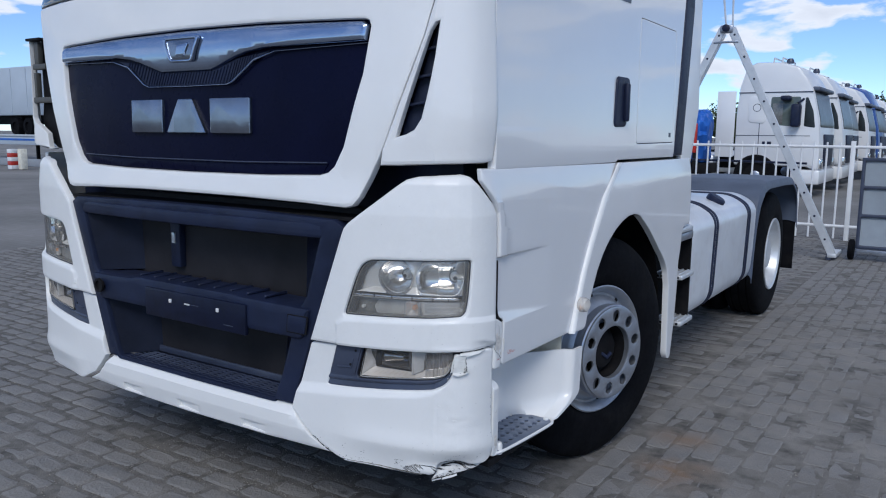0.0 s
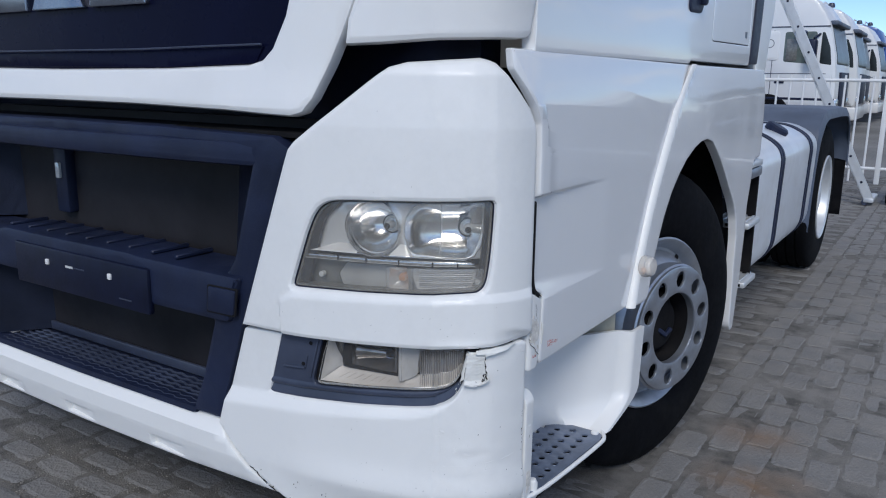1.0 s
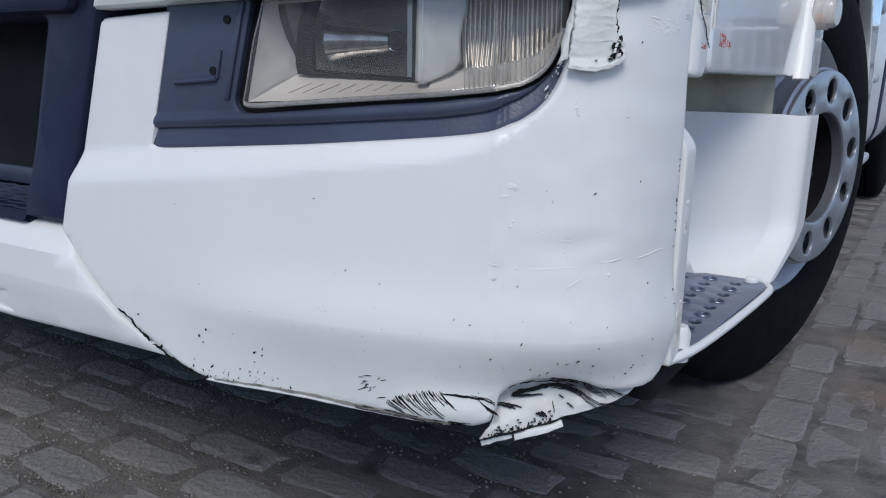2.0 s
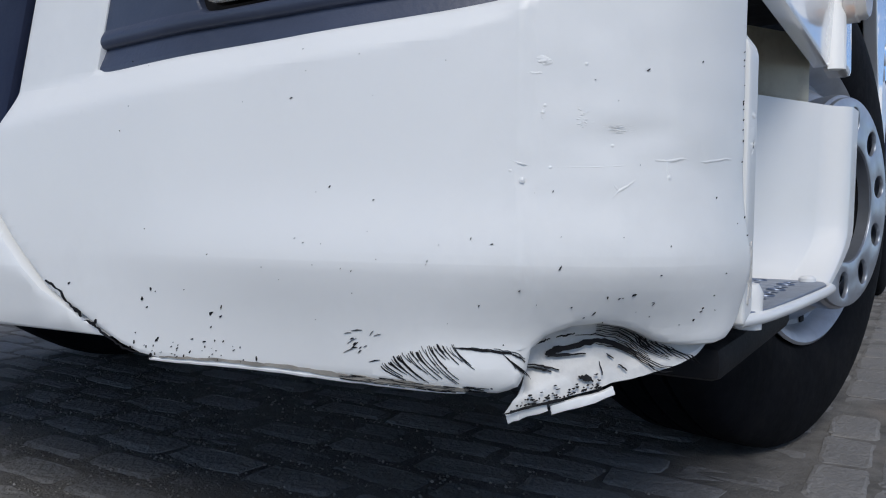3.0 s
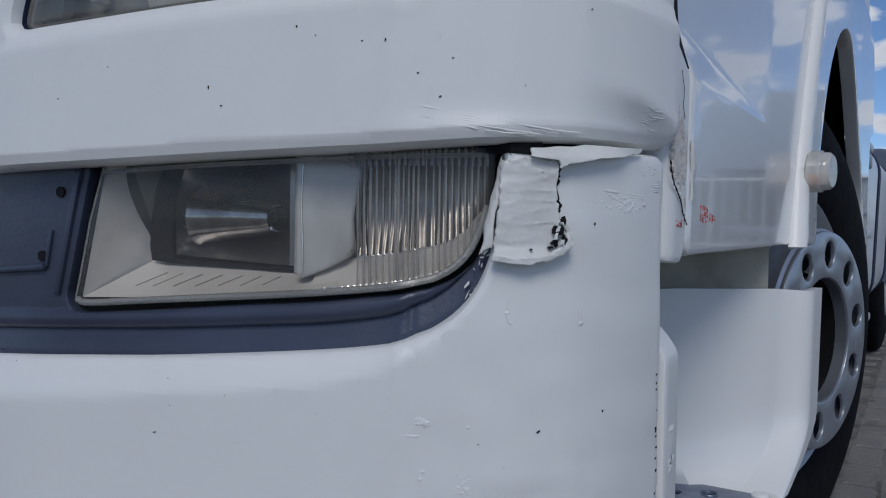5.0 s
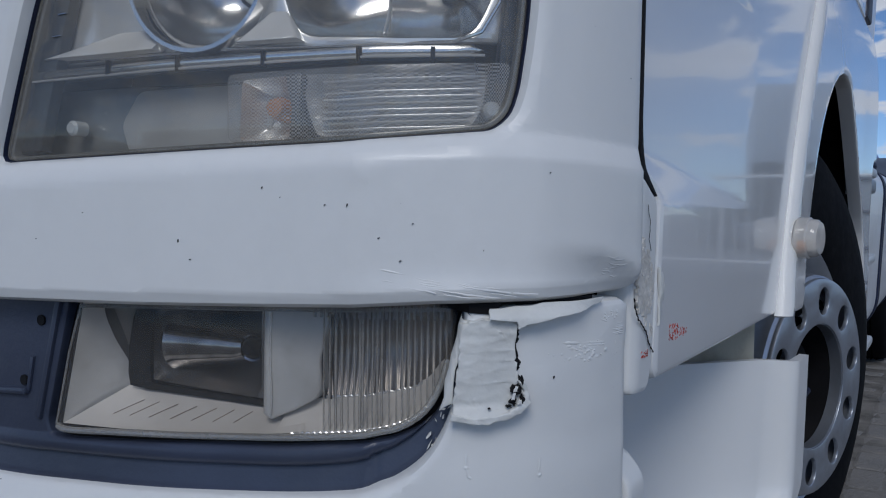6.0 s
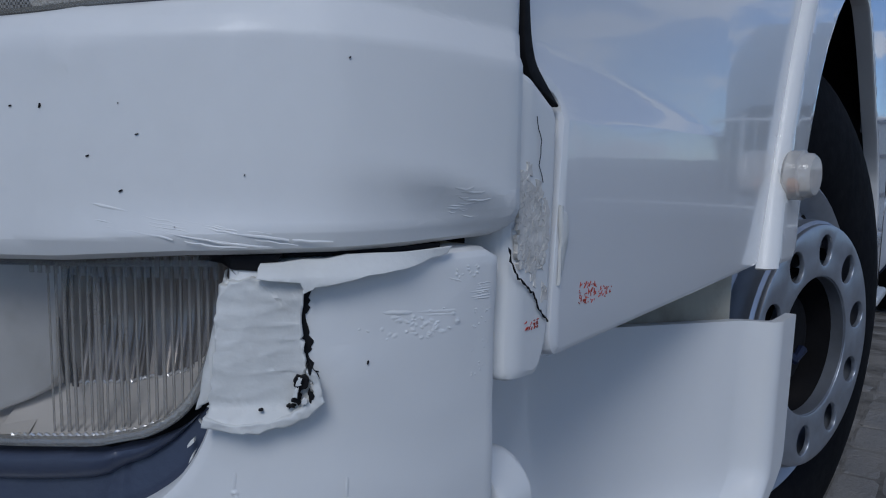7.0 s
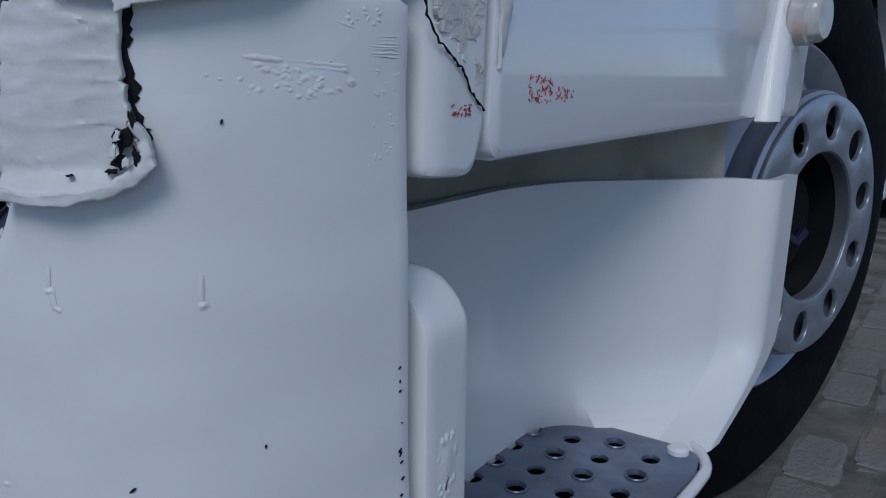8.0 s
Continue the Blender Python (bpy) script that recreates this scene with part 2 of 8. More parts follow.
def weather(m, spots):
    """Rust and oil spread over the paving: soft blotches (x, y, radius, colour, amount) broken up by noise."""
    n, l = m.node_tree.nodes, m.node_tree.links
    b = n["Principled BSDF"]
    col = b.inputs["Base Color"].links[0].from_socket
    geo = n.new("ShaderNodeNewGeometry")
    nz = n.new("ShaderNodeTexNoise")
    nz.inputs["Scale"].default_value, nz.inputs["Detail"].default_value = 5, 8
    l.new(geo.outputs["Position"], nz.inputs["Vector"])
    for x, y, r, c, amount in spots:
        d = n.new("ShaderNodeVectorMath")
        d.operation, d.inputs[1].default_value = "DISTANCE", (x, y, 0)
        l.new(geo.outputs["Position"], d.inputs[0])
        f = n.new("ShaderNodeMapRange")
        f.inputs["From Min"].default_value, f.inputs["From Max"].default_value, f.inputs["To Min"].default_value, f.inputs["To Max"].default_value = 0.0, r, 1.0, 0.0
        l.new(d.outputs["Value"], f.inputs["Value"])
        k = n.new("ShaderNodeMapRange")
        k.inputs["From Min"].default_value, k.inputs["From Max"].default_value, k.inputs["To Max"].default_value = 0.35, 0.65, amount * 2
        l.new(nz.outputs["Fac"], k.inputs["Value"])
        p = n.new("ShaderNodeMath")
        p.operation, p.use_clamp = "MULTIPLY", True
        l.new(f.outputs[0], p.inputs[0])
        l.new(k.outputs[0], p.inputs[1])
        x2 = n.new("ShaderNodeMix")
        x2.data_type = "RGBA"
        l.new(p.outputs[0], x2.inputs["Factor"])
        l.new(col, x2.inputs["A"])
        x2.inputs["B"].default_value = (*c, 1)
        col = x2.outputs["Result"]
    l.new(col, b.inputs["Base Color"])


RUST, OIL = (0.22, 0.12, 0.05), (0.035, 0.033, 0.032)
DUST = (0.245, 0.232, 0.215)
SPOTS = [(3.0, 3.4, 3.4, DUST, 0.9), (3.6, 7.5, 4.0, DUST, 0.5), (2.3, 0.9, 1.3, DUST, 0.9), (0.0, 0.1, 1.1, DUST, 0.5), (-1.2, 0.0, 1.2, DUST, 0.3), (1.50, 1.55, 0.24, RUST, 0.45), (1.75, 1.25, 0.22, RUST, 0.25), (1.42, 1.95, 0.20, RUST, 0.3),
         (0.640, 0.655, 0.036, OIL, 1.0), (0.448, 0.553, 0.030, OIL, 0.9), (1.36, 0.75, 0.30, OIL, 0.3), (1.72, 1.05, 0.07, OIL, 0.9), (1.95, 0.85, 0.05, OIL, 0.8), (2.2, 1.6, 0.5, OIL, 0.3), (2.05, 3.0, 0.10, OIL, 0.6), (0.5, 0.95, 0.6, OIL, 0.3), (2.4, 3.2, 0.9, OIL, 0.25)]
weather(PAVER, SPOTS)
SAND = material("joint_sand", (0.15, 0.142, 0.13), 0.95, vary=0.3, scale=20, bump=0.5, bump_scale=160, fine=0.4)
weather(SAND, SPOTS)
GRIT = material("grit_stones", (0.21, 0.195, 0.175), 0.9, vary=0.2, scale=30, per_object=0.5)
GUARD = material("guard_plastic", (0.085, 0.106, 0.152), 0.5, vary=0.08, scale=6, bump=0.04, bump_scale=120)
SHED = material("shed_concrete", (0.26, 0.28, 0.31), 0.6, vary=0.06, scale=1.0)
LEAF = material("leaf_green", (0.055, 0.075, 0.02), 0.7, vary=0.3, scale=2, per_object=0.35)
BARK = material("bark", (0.10, 0.08, 0.06), 0.9, vary=0.2, scale=8, bump=0.4)


# ---- builders ----
def thing(name, label, category, group="", kind=""):
    return tagged(new(name), label, category, group, kind)


def mesh_of(name, bm, mat, sharp=38.0, smooth=True):
    me = bpy.data.meshes.new(name)
    bm.to_mesh(me)
    bm.free()
    me.materials.append(mat)
    if smooth:
        me.shade_smooth()
        me.set_sharp_from_angle(angle=radians(sharp))
    return me


def part(name, bm, mat, parent, label="", sharp=38.0, smooth=True):
    ob = new(name, mesh_of(name, bm, mat, sharp, smooth))
    ob.parent = parent
    if smooth and (mat in (WHITE, SIDE) or name in ("edge_post", "step_bracket")):
        even = ob.modifiers.new("even_shading", "WEIGHTED_NORMAL")
        even.weight, even.keep_sharp = 50, True
    return tagged(ob, label)


def box(bm, lo, hi, bevel=0.0, seg=2):
    m = Matrix.Translation([(a + b) / 2 for a, b in zip(lo, hi)]) @ Matrix.Diagonal([*(abs(b - a) for a, b in zip(lo, hi)), 1])
    vs = bmesh.ops.create_cube(bm, size=1.0, matrix=m)["verts"]
    if bevel:
        es = list({e for v in vs for e in v.link_edges})
        bmesh.ops.bevel(bm, geom=es, offset=bevel, segments=seg, profile=0.5, affect="EDGES")
    return bm


def boxed(lo, hi, bevel=0.0, seg=2):
    return box(bmesh.new(), lo, hi, bevel, seg)


def lathe(profile, centre, axis=(1, 0, 0), n=48, bm=None, closed=False, open_start=False):
    """Turns (radius, along) pairs round an axis through the centre."""
    bm = bm or bmesh.new()
    ax = Vector(axis).normalized()
    u = ax.orthogonal().normalized()
    v = ax.cross(u)
    c = Vector(centre)
    rings = []
    for r, a in profile:
        rings.append([bm.verts.new(c + ax * a + (u * math.cos(k) + v * math.sin(k)) * r)
                      for k in (2 * math.pi * i / n for i in range(n))])
    pairs = list(zip(rings, rings[1:])) + ([(rings[-1], rings[0])] if closed else [])
    for a, b in pairs:
        for i in range(n):
            bm.faces.new((a[i], a[(i + 1) % n], b[(i + 1) % n], b[i]))
    if not closed:
        for r, (rad, _) in ((rings[0], profile[0]), (rings[-1], profile[-1])):
            if rad > 1e-5 and not (open_start and r is rings[0]):
                bm.faces.new(r)
    bmesh.ops.remove_doubles(bm, verts=bm.verts, dist=1e-6)
    bmesh.ops.recalc_face_normals(bm, faces=bm.faces)
    return bm


def tube(points, radius, n=8, bm=None, caps=True):
    bm = bm or bmesh.new()
    pts = [Vector(p) for p in points]
    rings = []
    side = None
    for i, p in enumerate(pts):
        d = (pts[min(i + 1, len(pts) - 1)] - pts[max(i - 1, 0)]).normalized()
        side = d.orthogonal().normalized() if side is None else (side - d * side.dot(d)).normalized()
        up = d.cross(side)
        r = radius[i] if isinstance(radius, (list, tuple)) else radius
        rings.append([bm.verts.new(p + (side * math.cos(k) + up * math.sin(k)) * r) for k in (2 * math.pi * j / n for j in range(n))])
    for a, b in zip(rings, rings[1:]):
        for j in range(n):
            bm.faces.new((a[j], a[(j + 1) % n], b[(j + 1) % n], b[j]))
    if caps:
        bm.faces.new(rings[0][::-1])
        bm.faces.new(rings[-1])
    return bm


def soften(pts, times=2):
    """Cuts the corners of an open line, keeping its two ends."""
    for _ in range(times):
        out = [pts[0]]
        for p, q in zip(pts, pts[1:]):
            out += [(p[0] * 0.75 + q[0] * 0.25, p[1] * 0.75 + q[1] * 0.25), (p[0] * 0.25 + q[0] * 0.75, p[1] * 0.25 + q[1] * 0.75)]
        pts = out + [pts[-1]]
    return pts


def area(poly):
    return sum(a[0] * b[1] - b[0] * a[1] for a, b in zip(poly, poly[1:] + poly[:1])) / 2


def inset(poly, d):
    """A polygon moved inwards (left of its run) by d."""
    out = []
    n = len(poly)
    for i in range(n):
        p, a, b = Vector(poly[i]), Vector(poly[i - 1]), Vector(poly[(i + 1) % n])
        e1, e2 = (p - a).normalized(), (b - p).normalized()
        n1, n2 = Vector((-e1.y, e1.x)), Vector((-e2.y, e2.x))
        m = n1 + n2
        m = m / max(0.45, m.length_squared / 2) if m.length > 1e-4 else n1
        out.append(tuple(p + m * d))
    return out


def rounded(poly, r, seg=4):
    """A polygon with its corners rounded; r is one number or one for each corner."""
    out = []
    n = len(poly)
    for i in range(n):
        rad = r[i] if isinstance(r, (list, tuple)) else r
        p, a, b = Vector(poly[i]), Vector(poly[i - 1]), Vector(poly[(i + 1) % n])
        da, db = (a - p), (b - p)
        k = min(rad, da.length * 0.45, db.length * 0.45)
        if k < 1e-4:
            out.append(tuple(p))
            continue
        q0, q1 = p + da.normalized() * k, p + db.normalized() * k
        for j in range(seg + 1):
            t = j / seg
            out.append(tuple(q0 * (1 - t) ** 2 + p * 2 * t * (1 - t) + q1 * t * t))
    return out


def panel(outer, holes=(), thick=0.02, r=0.004, place=None, step=(0.05, 0.08), cuts=((), ()), hole_r=None, back=False):
    """A sheet cut from a flat outline with holes, edges rounded by r, cut fine enough to bend, then laid by place(u, v, off)."""
    bm = bmesh.new()
    front = []
    jobs = [(list(outer) if area(list(outer)) > 0 else list(outer)[::-1], r)]
    jobs += [(list(h)[::-1] if area(list(h)) > 0 else list(h), hole_r if hole_r is not None else r) for h in holes]
    backs = []
    for poly, rr in jobs:
        rings = []
        for off, ins in ((-thick, 0), (-rr, 0), (-0.29 * rr, 0.29 * rr), (0, rr)):
            pts = inset(poly, ins) if ins else poly
            rings.append([bm.verts.new((x, y, off)) for x, y in pts])
        k = len(poly)
        for a, b in zip(rings, rings[1:]):
            for i in range(k):
                bm.faces.new((a[i], a[(i + 1) % k], b[(i + 1) % k], b[i]))
        bm.edges.ensure_lookup_table()
        for ring, store in ((rings[-1], front), (rings[0], backs)):
            for i in range(k):
                e = bm.edges.get((ring[i], ring[(i + 1) % k]))
                store.append(e)
    bmesh.ops.triangle_fill(bm, use_beauty=True, use_dissolve=False, edges=front, normal=(0, 0, 1))
    if back:
        bmesh.ops.triangle_fill(bm, use_beauty=True, use_dissolve=False, edges=backs, normal=(0, 0, 1))
    us, vs = [v.co.x for v in bm.verts], [v.co.y for v in bm.verts]
    for axis, values, st, extra in ((0, us, step[0], cuts[0]), (1, vs, step[1], cuts[1])):
        lo, hi = min(values), max(values)
        lines = [lo + st * (i + 0.5) for i in range(int((hi - lo) / st))] + [c for c in extra if lo < c < hi]
        for c in lines:
            co = (c, 0, 0) if axis == 0 else (0, c, 0)
            no = (1, 0, 0) if axis == 0 else (0, 1, 0)
            bmesh.ops.bisect_plane(bm, geom=bm.verts[:] + bm.edges[:] + bm.faces[:], dist=1e-5, plane_co=co, plane_no=no)
    if place:
        for v in bm.verts:
            v.co = place(*v.co)
    bmesh.ops.recalc_face_normals(bm, faces=bm.faces)
    return bm


def facing(bm, out):
    """Turns the faces of an open sheet so that they look along out."""
    bm.normal_update()
    if sum(f.normal.dot(out) * f.calc_area() for f in bm.faces) < 0:
        bmesh.ops.reverse_faces(bm, faces=bm.faces[:])
    return bm


def step_up(x, a, b):
    t = min(1.0, max(0.0, (x - a) / (b - a)))
    return t * t * (3 - 2 * t)


def lerp(x, xs, ys):
    return float(np.interp(x, xs, ys))

# ---- the truck's skin: a plan curve from the middle of the front round the corner and along the side ----
CURVE_X = [0, 0.5, 0.8, 0.95, 1.06, 1.11, 1.16, 1.19, 1.205, 1.215, 1.22]
CURVE_Y = [0.16, 0.166, 0.18, 0.208, 0.24, 0.262, 0.292, 0.322, 0.352, 0.385, 0.42]
fine_x = np.concatenate([np.linspace(0, 1.1, 120), np.linspace(1.1, 1.22, 120)[1:]])
fine_y = np.interp(fine_x, CURVE_X, CURVE_Y)
for _ in range(10):
    fine_y[1:-1] = (fine_y[:-2] + 2 * fine_y[1:-1] + fine_y[2:]) / 4
fine_s = np.concatenate([[0], np.cumsum(np.hypot(np.diff(fine_x), np.diff(fine_y)))])
CORNER = float(fine_s[-1])


def plan(s):
    """The point of the plan curve s metres from the middle, and its outward normal."""
    k = 1 if s >= 0 else -1
    a = abs(s)
    wide = 0.06 * step_up(a, 0.85, 1.2) if k < 0 else 0.0
    if a >= CORNER:
        return Vector((k * (1.22 + wide), 0.42 + a - CORNER, 0)), Vector((k, 0, 0))
    h = 0.012
    p = [Vector((lerp(q, fine_s, fine_x), lerp(q, fine_s, fine_y) + max(0.0, q - CORNER), 0)) for q in (a, max(0.0, a - h), a + h)]
    d = (p[2] - p[1]).normalized()
    return Vector((k * (p[0].x + wide), p[0].y, 0)), Vector((k * d.y, -d.x, 0))


def on_skin(side=1, shape=None):
    """place() for panel(): u along the plan curve, v the height; shape(u, v) moves the skin out or in."""
    def place(u, v, off):
        p, n = plan(u * side)
        q = p + n * (off + (shape(u, v) if shape else 0.0))
        return Vector((q.x, q.y, v))
    return place


def bumper_shape(u, v):
    a = abs(u)
    line = lerp(a, [0.58, 0.9, 1.05, 1.1, 1.135, 1.155, 1.175, 1.2], [0.563, 0.597, 0.614, 0.627, 0.648, 0.68, 0.76, 0.95])
    ramp = min(1.0, max(0.0, (v - line) / 0.034))
    off = -0.016 * (0.8 * ramp + 0.2 * step_up(v, line, line + 0.034))
    fade = step_up(a, 0.68, 0.95)
    off += 0.0075 * fade * math.exp(-((v - 0.448) / 0.040) ** 2)
    under = 0.446 - v
    off -= 0.095 * (under + math.sqrt(under * under + 0.000006)) * (0.25 + 0.75 * fade) * (1 - 0.75 * step_up(a, 1.21, 1.30))
    return off


def bumper_dented(u, v):
    off = bumper_shape(u, v)
    d = math.hypot((u - 1.185) / 0.075, (v - 0.385) / 0.035)
    off -= 0.016 * math.exp(-d * d)
    d = math.hypot((u - 1.07) / 0.05, (v - 0.365) / 0.018)
    off += 0.008 * math.exp(-d * d)
    off += 0.0012 * noise.noise((u * 30, v * 30, 0)) * step_up(u, 1.05, 1.2)
    off += 0.0020 * noise.noise((u * 26, v * 62, 3.0)) * math.exp(-((u - 1.195) / 0.06) ** 2 - ((v - 0.530) / 0.035) ** 2)
    return off


def lip_shape(u, v):
    return -0.9 * max(0.0, v - 0.472) - 0.22 * max(0.0, 0.43 - v) + 0.004


def corner_shape(u, v):
    off = -0.10 * max(0.0, v - 1.20) ** 1.0 - 0.5 * max(0.0, v - 1.30)
    hl = lerp(abs(u), [0.7, 0.79, 0.9, 1.2, 1.3], [0.80, 0.862, 0.868, 0.884, 0.88])
    if abs(u) > 0.76:
        off += 0.008 * min(1.0, max(0.0, (hl - v) / 0.017))
    return off


def corner_dented(u, v):
    off = corner_shape(u, v)
    crease = lerp(u, [1.23, 1.275, 1.314, 1.335], [0.810, 0.805, 0.793, 0.787])
    across = step_up(u, 1.205, 1.30) * (1 - 0.5 * step_up(u, 1.305, 1.335))
    off -= 0.009 * across * step_up(crease - v, -0.008, 0.022)
    off += 0.0015 * across * math.exp(-((v - crease) / 0.006) ** 2)
    d = math.hypot((u - 1.17) / 0.06, (v - 0.778) / 0.010)
    off += 0.003 * math.exp(-d * d)
    return off


def nose_shape(u, v):
    a = abs(u)
    off = -0.03 - 0.05 * max(0.0, v - 1.55) + 0.012 * (1 - step_up(v, 1.22, 1.32))
    return off - 0.03 * step_up(a, 0.95, 1.25) * (1 - step_up(v, 1.36, 1.5)) * 0.5


def side_shape(u, v):
    """Scallop between the two creases, and the ridge along the front edge."""
    y = abs(u) - CORNER + 0.42
    taper = 1 - min(1.0, max(0.0, (y - 0.455) / 0.36))
    off = -0.013 * taper * min(1.0, max(0.0, (v - 0.838) / (0.004 + 0.040 * taper))) * (1 - step_up(v, 1.056, 1.068))
    edge = lerp(v, [1.06, 1.16, 1.228, 1.267, 1.303, 1.35], [1.406, 1.394, 1.361, 1.313, 1.289, 1.276]) - CORNER + 0.42
    if v > 1.06:
        off += 0.006 * (1 - step_up(y, edge - 0.006, edge + 0.006))
    return off - 0.012 * step_up(v, 1.24, 1.37)


LIP_Z = [0.69, 0.753, 0.833, 0.936, 1.02, 1.11, 1.21, 1.345]
LIP_Y = [0.998, 1.026, 1.060, 1.108, 1.157, 1.218, 1.29, 1.445]


def lip_line(z):
    return lerp(z, LIP_Z, LIP_Y), lerp(z, [0.69, 1.0, 1.2, 1.345], [0.010, 0.013, 0.018, 0.025])


def flare_height(y, z):
    return lerp(z, [0.70, 0.80], [0.020, 0.014]) * (1 - 0.45 * step_up(y, 1.6, 2.1)) * (1 - 0.7 * step_up(z, 1.12, 1.34))


def flared_shape(u, v):
    """The wing stands proud of the side skin by the flare."""
    return side_shape(u, v) + flare_height(abs(u) - CORNER + 0.42, v)


truck = thing("truck", "white tractor truck with a scuffed, torn front bumper on block paving", "truck")

# dark space behind the skins
bm = boxed((-1.08, 0.44, 0.62), (1.08, 0.52, 1.98))
part("bulkhead", bm, PLASTIC, truck, "matt black wall behind the front panels")

HL_HOLE = [(0.785, 0.864), (0.806, 0.922), (0.829, 0.986), (0.845, 1.020), (0.861, 1.040), (0.886, 1.052), (0.935, 1.056), (1.2265, 1.0655), (1.2235, 1.01), (1.2185, 0.95), (1.2125, 0.911),
           (1.2065, 0.894), (1.194, 0.884), (1.085, 0.8755), (0.955, 0.870)]
HL_HOLE = rounded(HL_HOLE, 0.014, 3)
FOG_EDGE = [(0.744, 0.752), (0.704, 0.6130), (0.712, 0.6095), (0.735, 0.6105), (0.907, 0.6225), (1.046, 0.6345), (1.095, 0.6405), (1.12, 0.6475), (1.142, 0.6595), (1.158, 0.6775), (1.168, 0.702), (1.174, 0.735), (1.176, 0.768)]
FOG_EDGE = FOG_EDGE[:1] + soften(FOG_EDGE[1:4], 2) + soften(FOG_EDGE[4:], 2)
BOTTOM_TORN = [(1.322, 0.420), (1.3205, 0.404), (1.314, 0.3935), (1.302, 0.3870), (1.286, 0.3845), (1.270, 0.3848), (1.255, 0.3850), (1.238, 0.3875), (1.22, 0.393), (1.195, 0.401), (1.172, 0.404), (1.15, 0.402), (1.13, 0.394), (1.121, 0.384), (1.117, 0.369),
               (1.108, 0.356), (1.09, 0.350), (1.06, 0.350)]
BOTTOM_WHOLE = [(1.322, 0.440), (1.315, 0.405), (1.30, 0.385), (1.27, 0.368), (1.20, 0.352), (1.06, 0.350)]
CHAMFER = [(0.99, 0.354), (0.887, 0.356), (0.79, 0.357), (0.765, 0.360), (0.742, 0.367), (0.732, 0.372), (0.645, 0.412), (0.595, 0.457), (0.552, 0.503)]

for side in (1, -1):
    hurt = side == 1
    # upper corner panel round the headlight
    rim = [(0.638, 0.755), (0.751, 0.757), (0.93, 0.762), (1.1, 0.768), (1.16, 0.772), (1.21, 0.7735), (1.26, 0.7740), (1.312, 0.7752), (1.320, 0.7760), (1.326, 0.7785), (1.3300, 0.783), (1.3315, 0.789), (1.3320, 0.80), (1.3315, 0.866), (1.3405, 0.878), (1.3405, 1.0), (1.338, 1.16), (1.3345, 1.205),
           (1.3165, 1.238), (1.234, 1.3215), (1.195, 1.330), (1.04, 1.321), (1.005, 1.312), (0.97, 1.288), (0.80, 1.166), (0.785, 1.15), (0.776, 1.128)]
    shape = corner_dented if hurt else corner_shape
    bm = panel(rim, [HL_HOLE], thick=0.030, r=0.010, hole_r=0.009, place=on_skin(side, shape), step=(0.010, 0.005) if hurt else (0.018, 0.008),
               cuts=((), (0.77, 0.78, 0.79, 0.80, 0.865, 0.88)))
    corner = part("corner_panel", bm, BUMPER, truck, "white painted corner panel with small chips")

    # lower bumper corner
    rim = [(0.552, 0.503), (0.592, 0.622), (0.632, 0.742), (0.640, 0.747)] + FOG_EDGE + [(1.215, 0.770), (1.31, 0.771), (1.321, 0.766)]
    rim += (BOTTOM_TORN if hurt else BOTTOM_WHOLE) + CHAMFER[:-1]
    bm = panel(rim, thick=0.024, r=0.005, place=on_skin(side, bumper_dented if hurt else bumper_shape), step=(0.016, 0.006),
               cuts=((), (0.37, 0.385, 0.40, 0.415, 0.43, 0.44, 0.448, 0.456, 0.47, 0.60, 0.61, 0.62, 0.63)))
    bumper = part("bumper_corner", bm, BUMPER, truck, "scuffed and torn white bumper corner" if hurt else "white painted bumper corner")

    # headlight
    base = on_skin(side, lambda u, v: -0.012)
    lens_line = inset(HL_HOLE if area(HL_HOLE) > 0 else HL_HOLE[::-1], 0.001)
    lamp = part("headlight", panel(lens_line, [inset(lens_line, 0.004)], thick=0.11, r=0.001, place=on_skin(side, lambda u, v: -0.016), step=(0.05, 0.05)), LAMP_MID, truck,
                "clear glass headlight with two reflectors and turn signal")
    part("back_wall", panel(lens_line, thick=0.01, r=0.002, place=on_skin(side, lambda u, v: -0.115), step=(0.05, 0.05)), BUCKET, lamp)
    lens = part("lens", facing(panel(lens_line, thick=0.006, r=0.003, place=base, step=(0.025, 0.05)), plan(side)[1]), LENS, lamp)
    lens.visible_shadow = False
    ring = HL_HOLE if area(HL_HOLE) > 0 else HL_HOLE[::-1]
    part("seal", panel(ring, [inset(ring, 0.0007)], thick=0.012, r=0.0003, place=on_skin(side, lambda u, v: -0.010), step=(0.03, 0.06)), PLASTIC, lamp)

    def lamp_at(u, v, depth):
        p, n = plan(u * side)
        q = p - n * depth
        return Vector((q.x, q.y, v)), n

    def deep(u0, v, d):
        return lamp_at(u0, v, d)[0]

    def bowl(line, centre, depth, front, n=9, power=0.55):
        """A dished mirror behind an outline."""
        bm = bmesh.new()
        rings = []
        for i in range(n + 1):
            f = 1 - 0.86 * i / n
            d = front + depth * (1 - f * f) ** power
            rings.append([bm.verts.new(deep(centre[0] + (u - centre[0]) * f, centre[1] + (v - centre[1]) * f, d)) for u, v in line])
        for a, b in zip(rings, rings[1:]):
            for i in range(len(line)):
                bm.faces.new((a[i], a[(i + 1) % len(line)], b[(i + 1) % len(line)], b[i]))
        bm.faces.new(rings[-1])
        bmesh.ops.recalc_face_normals(bm, faces=bm.faces)
        return bm

    round_line = [(0.969 + 0.055 * math.cos(k), 0.9995 + 0.050 * math.sin(k)) for k in (2 * math.pi * i / 36 for i in range(36))]
